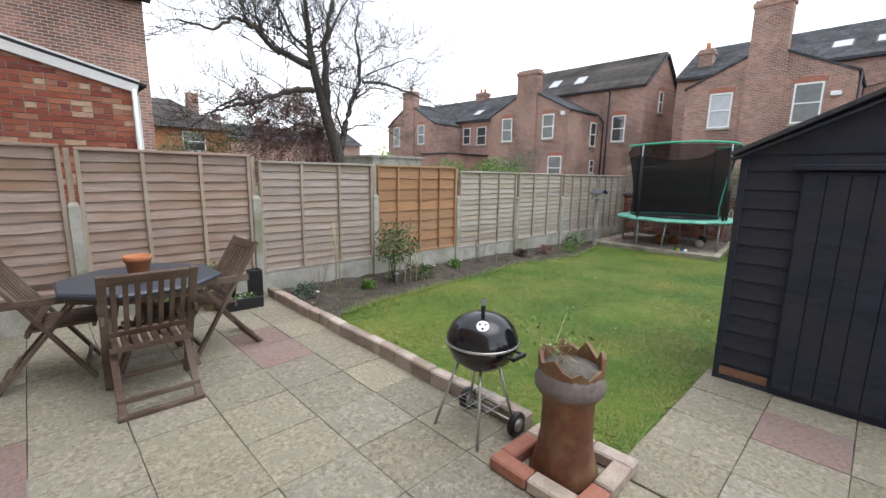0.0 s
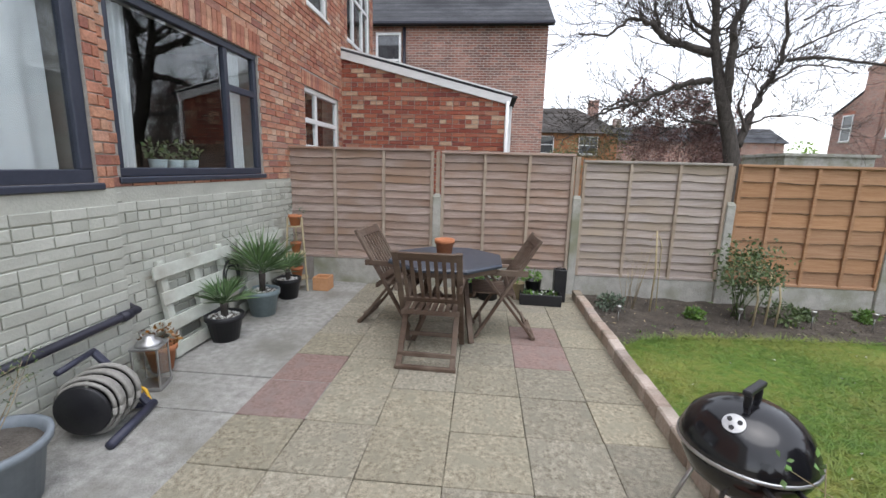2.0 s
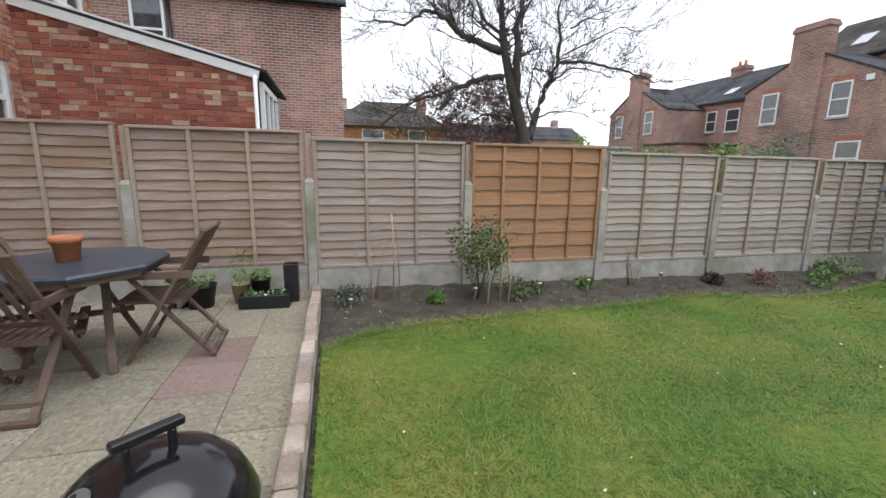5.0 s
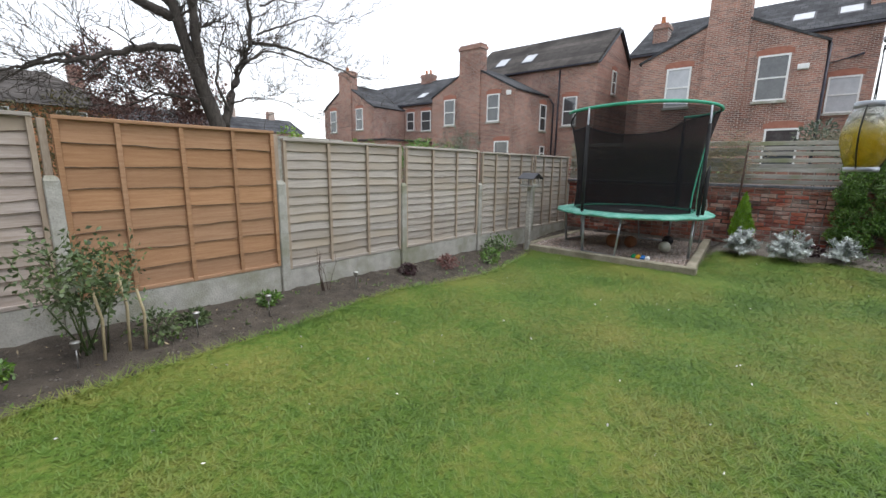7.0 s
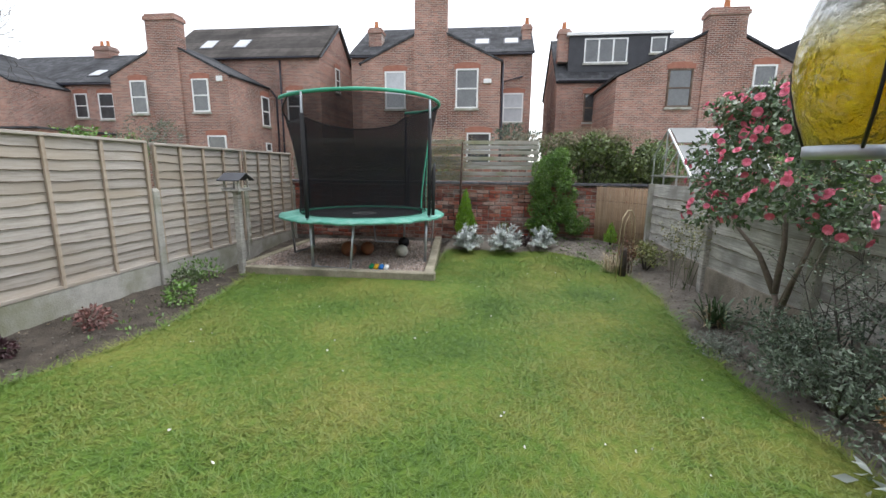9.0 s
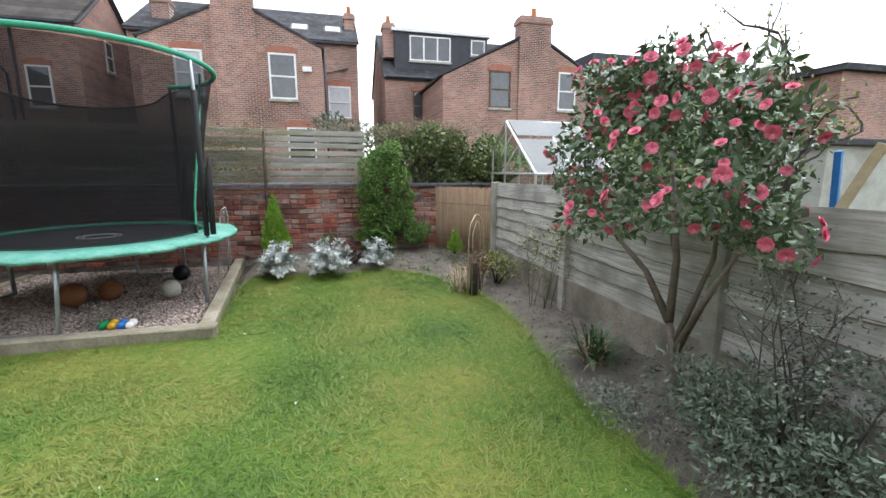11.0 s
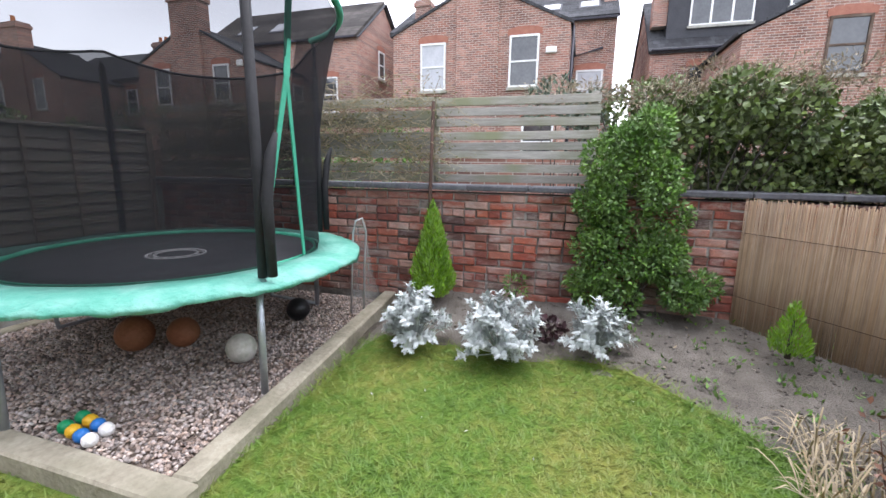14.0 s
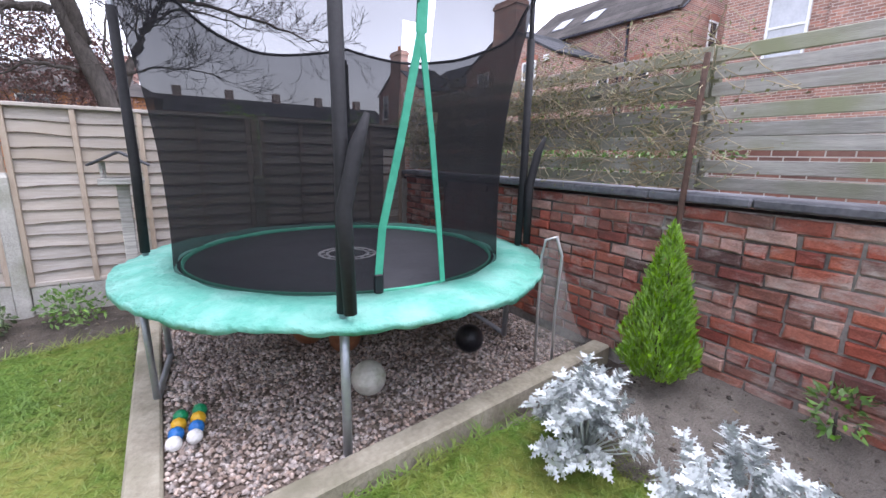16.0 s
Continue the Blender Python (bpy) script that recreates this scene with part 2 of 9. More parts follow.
M_DORMER = mat("dark_dormer_cladding", (0.035, 0.037, 0.045), (0.06, 0.062, 0.07), 3, 0.6, 0.1)
M_WHITE = mat("white_upvc", (0.72, 0.73, 0.72), (0.80, 0.81, 0.80), 4, 0.4, 0.05)
M_WHITEWOOD = mat("white_painted_board", (0.62, 0.63, 0.62), (0.76, 0.77, 0.76), 6, 0.6, 0.2, stretch=(1, 1, 4))
M_ANTHRA = mat("anthracite_upvc", (0.030, 0.036, 0.055), (0.045, 0.052, 0.075), 6, 0.4, 0.05)
M_DRAIN = mat("dark_plastic_pipe", (0.018, 0.018, 0.028), (0.035, 0.035, 0.05), 5, 0.4, 0.05)
M_GLASS = glass_mat("window_glass")
M_FARGLASS = mat("reflecting_far_glass", (0.03, 0.035, 0.04), (0.08, 0.085, 0.09), 2, 0.05, 0.0, spec=0.9)
M_BLIND = mat("pale_blind", (0.42, 0.44, 0.47), (0.55, 0.57, 0.60), 3, 0.25, 0.0)
M_CURTAIN = mat("white_voile_curtain", (0.76, 0.77, 0.78), (0.86, 0.87, 0.88), 5, 0.9, 0.1)
# near-black on purpose: the indoor shade is in this colour, not in the plaster
M_ROOM = mat("room_painted_gloom", (0.03, 0.03, 0.03), (0.055, 0.053, 0.05), 2, 0.9, 0.05)
WOODK = dict(scale=3, rough=0.9, bump=0.5, fine=7, dist=0.004)
M_FENCE = mat("weathered_brown_larch", (0.265, 0.19, 0.155), (0.46, 0.365, 0.31), vary=0.13, stretch=(1, 6, 16), stain=(0.30, 0.20, 0.14), stain_scale=1.5, **WOODK)
M_FENCE2 = mat("weathered_pink_grey_larch", (0.30, 0.25, 0.22), (0.50, 0.43, 0.385), vary=0.12, stretch=(1, 6, 16), stain=(0.37, 0.30, 0.225), stain_scale=1.0, **WOODK)
M_FENCE3 = mat("silvered_larch", (0.30, 0.27, 0.235), (0.50, 0.455, 0.405), vary=0.12, stretch=(1, 6, 16), stain=(0.37, 0.315, 0.25), stain_scale=1.0, **WOODK)
M_FENCE_NEW = mat("new_orange_larch", (0.31, 0.165, 0.085), (0.45, 0.265, 0.15), vary=0.1, stretch=(1, 6, 16), **WOODK)
M_BATTEN = mat("fence_batten", (0.31, 0.24, 0.18), (0.46, 0.385, 0.305), vary=0.08, stretch=(6, 6, 1), **WOODK)
M_WANEY = mat("dark_bark_edge", (0.075, 0.052, 0.036), (0.19, 0.14, 0.10), 9, 0.95, 0.4)
M_OLDBOARD = mat("grey_weathered_board", (0.24, 0.23, 0.21), (0.66, 0.64, 0.595), vary=0.15, stretch=(1, 8, 20), stain=(0.24, 0.23, 0.205), stain_scale=2.5, **WOODK)
M_SLEEPER = mat("weathered_sleeper", (0.22, 0.195, 0.145), (0.42, 0.385, 0.295), 4, 0.95, 0.8, fine=9, stain=(0.16, 0.15, 0.10), stain_scale=2.5, stretch=(1, 1, 1), dist=0.01)
M_TEAK = mat("weathered_dark_hardwood", (0.06, 0.037, 0.026), (0.125, 0.082, 0.056), 4, 0.75, 0.4, stretch=(1, 1, 6), fine=8, stain=(0.17, 0.13, 0.10), stain_scale=3.0)
M_TABLE = mat("dark_blue_grey_cover", (0.035, 0.043, 0.06), (0.06, 0.07, 0.09), 5, 0.35, 0.15)
M_TERRA = mat("terracotta", (0.40, 0.14, 0.06), (0.53, 0.22, 0.105), 6, 0.75, 0.15)
M_CHIMPOT = mat("salt_glazed_chimney_pot", (0.075, 0.028, 0.014), (0.19, 0.075, 0.036), 5, 0.45, 0.3, stain=(0.24, 0.16, 0.09), stain_scale=3.5)
M_BUFF = mat("buff_glaze", (0.13, 0.07, 0.034), (0.27, 0.175, 0.09), 5, 0.5, 0.2, stain=(0.14, 0.06, 0.035), stain_scale=5)
M_ENAMEL = mat("black_enamel", (0.006, 0.006, 0.007), (0.012, 0.012, 0.014), 6, 0.14, 0.02, spec=0.6)
M_STEEL = mat("brushed_steel", (0.42, 0.42, 0.42), (0.56, 0.56, 0.56), 10, 0.38, 0.05, metal=0.9)
M_GALV = mat("galvanised_tube", (0.36, 0.39, 0.42), (0.50, 0.53, 0.56), 8, 0.45, 0.05, metal=0.7)
M_SHED = mat("blue_black_painted_board", (0.010, 0.014, 0.027), (0.029, 0.035, 0.058), 3, 0.6, 0.4, fine=8, stretch=(1, 1, 6), stain=(0.035, 0.034, 0.04), stain_scale=3)
M_PEEL = mat("peeled_bare_wood", (0.16, 0.075, 0.045), (0.30, 0.17, 0.11), 6, 0.9, 0.5, stretch=(1, 1, 6))
M_FELT = mat("roofing_felt", (0.045, 0.045, 0.05), (0.09, 0.09, 0.095), 20, 0.95, 0.4)
M_PAD = mat("faded_mint_vinyl", (0.085, 0.35, 0.26), (0.18, 0.49, 0.39), 5, 0.5, 0.8, fine=5, stain=(0.22, 0.48, 0.40), stain_scale=5, dist=0.02)
M_PADGREEN = mat("green_webbing", (0.03, 0.28, 0.17), (0.07, 0.40, 0.26), 6, 0.6, 0.2)
M_LEAF_MAROON = mat("maroon_leaf", (0.15, 0.075, 0.07), (0.30, 0.18, 0.155), rough=0.6, vary=0.3, scale=3, bump=0.0, island=True, fine=4)
M_MAT = mat("black_jumping_mat", (0.017, 0.017, 0.020), (0.032, 0.032, 0.036), 5, 0.7, 0.1)
M_FOAM = mat("black_foam_sleeve", (0.012, 0.012, 0.013), (0.024, 0.024, 0.026), 8, 0.75, 0.3)
M_LINE = mat("pale_print", (0.30, 0.30, 0.30), (0.42, 0.42, 0.42), 9, 0.8, 0.0)
M_NET = net_mat("black_safety_net", 0.73, (0.012, 0.012, 0.014))
M_GOALNET = net_mat("pale_goal_net", 0.20, (0.62, 0.62, 0.58))
M_BLACKPL = mat("black_plastic", (0.010, 0.010, 0.012), (0.020, 0.020, 0.023), 8, 0.4, 0.1)
M_GREYPL = mat("grey_plastic_pot", (0.17, 0.20, 0.225), (0.24, 0.27, 0.30), 5, 0.5, 0.1)
M_BLUEPOT = mat("blue_grey_pot", (0.16, 0.21, 0.225), (0.24, 0.30, 0.31), 5, 0.45, 0.1)
M_SLATEPL = mat("slate_blue_plastic", (0.028, 0.03, 0.05), (0.045, 0.048, 0.075), 6, 0.4, 0.05)
M_YELLOW = mat("yellow_plastic", (0.62, 0.34, 0.01), (0.72, 0.43, 0.03), 6, 0.4, 0.02)
M_HOSE = mat("grey_hose", (0.22, 0.21, 0.19), (0.34, 0.33, 0.30), 12, 0.5, 0.1)
M_PALLET = mat("sage_painted_pallet", (0.45, 0.48, 0.42), (0.56, 0.58, 0.52), 4, 0.8, 0.4, stretch=(1, 5, 5), stain=(0.34, 0.32, 0.27), stain_scale=3)
M_SOIL = ground_mat("garden_soil", [(0.085, 0.074, 0.062), (0.235, 0.212, 0.182), (0.15, 0.133, 0.112)], 7, 1.0)
M_SOIL_DAMP = ground_mat("damp_garden_soil", [(0.032, 0.026, 0.021), (0.125, 0.105, 0.083), (0.066, 0.055, 0.044)], 7, 1.0)
M_CLOD = mat("soil_clods", (0.055, 0.047, 0.038), (0.18, 0.157, 0.13), 12, 1.0, 0.5, vary=0.4, island=True)
GRASS = [(0.055, 0.122, 0.012), (0.215, 0.222, 0.045), (0.098, 0.178, 0.020)]
M_TURF = ground_mat("turf", [(0.050, 0.108, 0.011), (0.195, 0.20, 0.042), (0.086, 0.152, 0.018)], 1.1, 0.8)
M_BLADE = ground_mat("grass_blades", GRASS, 1.1, 0.0, 0.55)
M_FARGRASS = ground_mat("yard_ground", [(0.06, 0.08, 0.03), (0.13, 0.12, 0.09), (0.09, 0.10, 0.05)], 0.3, 0.3)
M_GRAVEL = mat("gravel_stones", (0.25, 0.185, 0.15), (0.50, 0.42, 0.365), 3, 0.85, 0.2, vary=0.55, island=True)
M_GRAVELBED = mat("gravel_bed", (0.12, 0.09, 0.07), (0.28, 0.225, 0.185), 30, 1.0, 0.6)
M_PEBBLE = mat("white_pebbles", (0.62, 0.61, 0.58), (0.75, 0.74, 0.71), 10, 0.7, 0.1, vary=0.1, island=True)
LF = dict(scale=3, bump=0.0, island=True, fine=4)
M_BARK = mat("tree_bark", (0.040, 0.034, 0.030), (0.105, 0.092, 0.080), 5, 0.95, 0.8, fine=8, stretch=(3, 3, 1))
M_BARK_PALE = mat("camellia_bark", (0.13, 0.105, 0.085), (0.24, 0.20, 0.165), 9, 0.9, 0.6)
M_LEAF_CAM = mat("camellia_leaf", (0.05, 0.105, 0.045), (0.20, 0.27, 0.15), rough=0.25, vary=0.35, spec=0.5, **LF)
M_FLOWER = mat("pink_petal", (0.62, 0.035, 0.13), (0.88, 0.22, 0.33), rough=0.6, vary=0.2, **LF)
M_STAMEN = mat("yellow_stamen", (0.72, 0.42, 0.05), (0.80, 0.52, 0.10), rough=0.7, vary=0.1, **LF)
M_LEAF_LAUREL = mat("shrub_leaf", (0.065, 0.155, 0.028), (0.19, 0.32, 0.07), rough=0.4, vary=0.3, **LF)
M_LEAF_IVY = mat("ivy_leaf", (0.075, 0.125, 0.040), (0.25, 0.31, 0.115), rough=0.35, vary=0.4, **LF)
M_LEAF_GREY = mat("silver_leaf", (0.40, 0.44, 0.43), (0.63, 0.67, 0.655), rough=0.85, vary=0.18, **LF)
M_LEAF_CON = mat("lime_conifer_leaf", (0.14, 0.30, 0.018), (0.30, 0.50, 0.05), rough=0.6, vary=0.25, **LF)
M_LEAF_ROSE = mat("rose_leaf", (0.055, 0.095, 0.035), (0.15, 0.20, 0.08), rough=0.5, vary=0.35, **LF)
M_LEAF_DARK = mat("grey_green_leaf", (0.055, 0.085, 0.052), (0.17, 0.215, 0.155), rough=0.6, vary=0.35, **LF)
M_LEAF_PURPLE = mat("purple_leaf", (0.03, 0.014, 0.018), (0.085, 0.04, 0.045), rough=0.5, vary=0.3, **LF)
M_LEAF_PALM = mat("palm_leaf", (0.05, 0.105, 0.035), (0.13, 0.20, 0.075), rough=0.45, vary=0.25, **LF)
M_STRAW = mat("dry_stems", (0.30, 0.235, 0.14), (0.44, 0.37, 0.25), rough=0.9, vary=0.25, **LF)
M_CANE = mat("bamboo_cane", (0.37, 0.30, 0.175), (0.50, 0.42, 0.27), 8, 0.7, 0.2)
M_REED = mat("reed_screen", (0.32, 0.215, 0.135), (0.47, 0.345, 0.23), 2, 0.9, 0.3, vary=0.2, island=True, stretch=(8, 8, 1))
M_RUST = mat("rusty_iron", (0.055, 0.035, 0.028), (0.12, 0.07, 0.05), 8, 0.9, 0.4)
M_ALU = mat("aluminium_frame", (0.52, 0.53, 0.53), (0.66, 0.67, 0.67), 6, 0.4, 0.05, metal=0.6)
M_POLY = mat("cloudy_polycarbonate", (0.20, 0.225, 0.235), (0.30, 0.325, 0.335), 2, 0.35, 0.05, trans=0.5, spec=0.15)
M_GHGLASS = glass_mat("greenhouse_glass", (0.78, 0.85, 0.82))
M_LAMPGLASS = glass_mat("clear_lantern_glass", (0.95, 0.97, 0.95))
def stained_glass(name):
    """Pressed glass, clear at the top and dyed yellow below, with leaf-like relief."""
    m = mat(name, (0.80, 0.62, 0.03), (0.93, 0.80, 0.16), 22, 0.08, 0.9, trans=0.72, dist=0.02, fine=2)
    n, l = m.node_tree.nodes, m.node_tree.links
    p = n["Principled BSDF"]
    tc, sp, mr, mx, no = n.new("ShaderNodeTexCoord"), n.new("ShaderNodeSeparateXYZ"), n.new("ShaderNodeMapRange"), n.new("ShaderNodeMix"), n.new("ShaderNodeTexNoise")
    no.inputs["Scale"].default_value = 30
    ad = n.new("ShaderNodeMath")
    ad.operation = "MULTIPLY_ADD"
    ad.inputs[1].default_value = 0.05
    l.new(tc.outputs["Object"], sp.inputs[0])
    l.new(tc.outputs["Object"], no.inputs["Vector"])
    l.new(no.outputs["Fac"], ad.inputs[0])
    l.new(sp.outputs["Z"], ad.inputs[2])
    mr.inputs[1].default_value, mr.inputs[2].default_value = 0.145, 0.205
    l.new(ad.outputs[0], mr.inputs[0])
    mx.data_type = "RGBA"
    l.new(mr.outputs[0], mx.inputs[0])
    l.new(p.inputs["Base Color"].links[0].from_socket, mx.inputs[6])
    mx.inputs[7].default_value = (0.93, 0.96, 0.95, 1)
    l.new(mx.outputs[2], p.inputs["Base Color"])
    return m


M_AMBER = stained_glass("yellow_stained_glass")
M_BALL = mat("scuffed_white_ball", (0.50, 0.49, 0.42), (0.68, 0.67, 0.60), 8, 0.6, 0.1, stain=(0.30, 0.32, 0.22), stain_scale=9)
M_ORANGEBALL = mat("faded_orange_ball", (0.22, 0.085, 0.04), (0.33, 0.14, 0.07), 8, 0.7, 0.1)
M_GREENBALL = mat("green_ball", (0.0, 0.20, 0.07), (0.01, 0.27, 0.11), 8, 0.4, 0.0)
M_BLUEBALL = mat("blue_ball", (0.015, 0.13, 0.42), (0.03, 0.19, 0.52), 8, 0.4, 0.0)
M_DKCHIP = mat("dark_grey_coping", (0.075, 0.078, 0.088), (0.19, 0.19, 0.205), 6, 0.8, 0.4, vary=0.15)
M_LOCKER = mat("grey_screen_slat", (0.24, 0.225, 0.20), (0.47, 0.45, 0.41), vary=0.18, stretch=(6, 1, 14), stain=(0.25, 0.26, 0.17), stain_scale=2.0, **WOODK)
M_BLUEPOST = mat("blue_painted_post", (0.02, 0.16, 0.45), (0.04, 0.22, 0.55), 6, 0.5, 0.1)
M_ROOMPOT = mat("pale_blue_pot", (0.42, 0.50, 0.52), (0.50, 0.58, 0.60), 6, 0.4, 0.0)


# ---- mesh helpers ----
def part(name, data, material, parent=None, label=""):
    """Links a bmesh or a mesh as one object, under a thing or a part."""
    if isinstance(data, bmesh.types.BMesh):
        me = bpy.data.meshes.new(name)
        bmesh.ops.recalc_face_normals(data, faces=data.faces[:])
        data.to_mesh(me)
        data.free()
    else:
        me = data
    if material and not me.materials:
        me.materials.append(material)
    ob = new(name, me)
    ob.parent = parent
    if label:
        ob["label"] = label
    return ob


def thing(name, label, category, loc=(0, 0, 0), rz=0.0, group=""):
    ob = new(name)
    ob.empty_display_size = 0.1
    ob.matrix_basis = pose(*loc, 0, 0, rz)
    return tagged(ob, label, category, group)


def setting(name, data, material, label=""):
    return tagged(part(name, data, material), label, "", "", "structure")


def box(bm, x0, x1, y0, y1, z0, z1, bevel=0.0, m=None):
    r = bmesh.ops.create_cube(bm, size=1.0)
    vs = r["verts"]
    t = Matrix.Translation(((x0 + x1) / 2, (y0 + y1) / 2, (z0 + z1) / 2)) @ Matrix.Diagonal((x1 - x0, y1 - y0, z1 - z0, 1))
    bmesh.ops.transform(bm, matrix=(m @ t) if m else t, verts=vs)
    if bevel:
        es = {e for v in vs for e in v.link_edges}
        bmesh.ops.bevel(bm, geom=list(es), offset=bevel, segments=1, affect="EDGES")
    return bm


def boxes(rows, bevel=0.0):
    bm = bmesh.new()
    for r in rows:
        box(bm, *r, bevel)
    return bm


def bar(bm, a, b, w, h, up=(0, 0, 1), bevel=0.003):
    """A square-sawn bar from a to b."""
    a, b = Vector(a), Vector(b)
    d = b - a
    z = d.normalized()
    x = Vector(up).cross(z)
    if x.length < 1e-4:
        x = Vector((1, 0, 0)).cross(z)
    x.normalize()
    y = z.cross(x)
    m = Matrix((x, y, z)).transposed().to_4x4()
    m.translation = a
    return box(bm, -w / 2, w / 2, -h / 2, h / 2, 0, d.length, bevel, m)


def mesh_from(name, verts, faces, smooth=False):
    me = bpy.data.meshes.new(name)
    verts = np.asarray(verts, dtype=np.float32).reshape(-1, 3)
    faces = np.asarray(faces, dtype=np.int32)
    k = faces.shape[1]
    me.vertices.add(len(verts))
    me.vertices.foreach_set("co", verts.ravel())
    me.loops.add(faces.size)
    me.loops.foreach_set("vertex_index", faces.ravel())
    me.polygons.add(len(faces))
    me.polygons.foreach_set("loop_start", np.arange(0, faces.size, k, dtype=np.int32))
    me.polygons.foreach_set("loop_total", np.full(len(faces), k, dtype=np.int32))
    if smooth:
        me.polygons.foreach_set("use_smooth", np.ones(len(faces), dtype=bool))
    me.update(calc_edges=True)
    me.validate()
    return me


def tubes(name, lines, sides=6, smooth=True):
    """Tapered tubes along polylines: each line is a list of (x, y, z, radius)."""
    V, F, base = [], [], 0
    ang = np.linspace(0, 2 * np.pi, sides, endpoint=False)
    for ln in lines:
        p = np.array(ln, dtype=float)
        c, r = p[:, :3], p[:, 3]
        d = np.gradient(c, axis=0)
        d /= np.linalg.norm(d, axis=1, keepdims=True) + 1e-9
        ref = np.where(np.abs(d[:, 2:3]) > 0.9, np.array([[1.0, 0, 0]]), np.array([[0, 0, 1.0]]))
        u = np.cross(ref, d)
        u /= np.linalg.norm(u, axis=1, keepdims=True) + 1e-9
        w = np.cross(d, u)
        ring = c[:, None, :] + r[:, None, None] * (np.cos(ang)[None, :, None] * u[:, None, :] + np.sin(ang)[None, :, None] * w[:, None, :])
        n = len(p)
        V.append(ring.reshape(-1, 3))
        for i in range(n - 1):
            for j in range(sides):
                k = (j + 1) % sides
                F.append((base + i * sides + j, base + i * sides + k, base + (i + 1) * sides + k, base + (i + 1) * sides + j))
        V.append(c[[0, -1]])
        a0, a1 = base + n * sides, base + n * sides + 1
        for j in range(sides):
            k = (j + 1) % sides
            F.append((a0, base + k, base + j, base + j))
            F.append((a1, base + (n - 1) * sides + j, base + (n - 1) * sides + k, base + (n - 1) * sides + k))
        base += n * sides + 2
    me = bpy.data.meshes.new(name)
    me.from_pydata(np.concatenate(V).tolist(), [], [tuple(dict.fromkeys(f)) for f in F])
    if smooth:
        me.polygons.foreach_set("use_smooth", np.ones(len(me.polygons), dtype=bool))
    me.update()
    return me


def lathe(name, profile, seg=24, smooth=True, wobble=0.0):
    """A body turned about z from (radius, height) rows."""
    V, F = [], []
    rng = random.Random(3)
    for r, z in profile:
        for j in range(seg):
            a = 2 * math.pi * j / seg
            q = r * (1 + wobble * rng.uniform(-1, 1))
            V.append((q * math.cos(a), q * math.sin(a), z))
    for i in range(len(profile) - 1):
        for j in range(seg):
            k = (j + 1) % seg
            F.append((i * seg + j, i * seg + k, (i + 1) * seg + k, (i + 1) * seg + j))
    F.append(tuple(range(seg))[::-1])
    F.append(tuple((len(profile) - 1) * seg + j for j in range(seg)))
    me = bpy.data.meshes.new(name)
    me.from_pydata(V, [], F)
    if smooth:
        me.polygons.foreach_set("use_smooth", np.ones(len(me.polygons), dtype=bool))
    me.update()
    return me


RNG = np.random.default_rng(7)


def leaves(name, pts, length, width, outward=None, spread=1.0, droop=0.0, curl=0.25, rng=None):
    """Folded leaves (four faces each) at the points, each pointing outward with some scatter."""
    rng = rng or RNG
    pts = np.asarray(pts, dtype=float)
    n = len(pts)
    d = rng.normal(size=(n, 3)) * spread
    if outward is not None:
        d += outward
    d[:, 2] -= droop
    d /= np.linalg.norm(d, axis=1, keepdims=True) + 1e-9
    s = np.cross(d, rng.normal(size=(n, 3)))
    s /= np.linalg.norm(s, axis=1, keepdims=True) + 1e-9
    u = np.cross(s, d)
    L = length * rng.uniform(0.65, 1.25, n)[:, None]
    W = width * rng.uniform(0.7, 1.2, n)[:, None] / 2
    a = pts
    m1 = pts + d * L * 0.5
    tip = pts + d * L - u * L * curl * 0.6
    l1, r1 = m1 + s * W + u * W * 0.35, m1 - s * W + u * W * 0.35
    V = np.stack([a, l1, m1, r1, tip], 1).reshape(-1, 3)
    b = np.arange(n)[:, None] * 5
    F = np.concatenate([b + np.array([[0, 2, 1]]), b + np.array([[0, 3, 2]]), b + np.array([[1, 2, 4]]), b + np.array([[2, 3, 4]])], 1).reshape(-1, 3)
    return mesh_from(name, V, F)


def clumps(centres, radii, per, shell=0.55, rng=None):
    """Points and outward directions in uneven clumps."""
    rng = rng or RNG
    P, O = [], []
    for c, r in zip(centres, radii):
        d = rng.normal(size=(per, 3))
        d /= np.linalg.norm(d, axis=1, keepdims=True)
        k = (shell + (1 - shell) * rng.random((per, 1)) ** 0.6)
        P.append(np.array(c) + d * k * np.array(r))
        O.append(d)
    return np.concatenate(P), np.concatenate(O)


# a brick: chamfered front, 18 triangles; length x, front towards -y
def brick_verts(w, h, dep=0.05, ch=0.004):
    a, b = w / 2, h / 2
    V = [(-a, dep, -b), (a, dep, -b), (a, dep, b), (-a, dep, b), (-a, ch, -b), (a, ch, -b), (a, ch, b), (-a, ch, b),
         (-a + ch, 0, -b + ch), (a - ch, 0, -b + ch), (a - ch, 0, b - ch), (-a + ch, 0, b - ch)]
    F = [(8, 9, 10, 11), (4, 5, 9, 8), (5, 6, 10, 9), (6, 7, 11, 10), (7, 4, 8, 11), (0, 1, 5, 4), (1, 2, 6, 5), (2, 3, 7, 6), (3, 0, 4, 7)]
    return V, F


BRICK_MESH = {}


def worn(verts, amount, rng):
    """Front corners of a brick knocked about by weather."""
    return [(x + rng.uniform(-1, 1) * amount, y + (rng.uniform(0, 1) * amount if k >= 8 else 0), z + rng.uniform(-1, 1) * amount) if k >= 4 else (x, y, z) for k, (x, y, z) in enumerate(verts)]


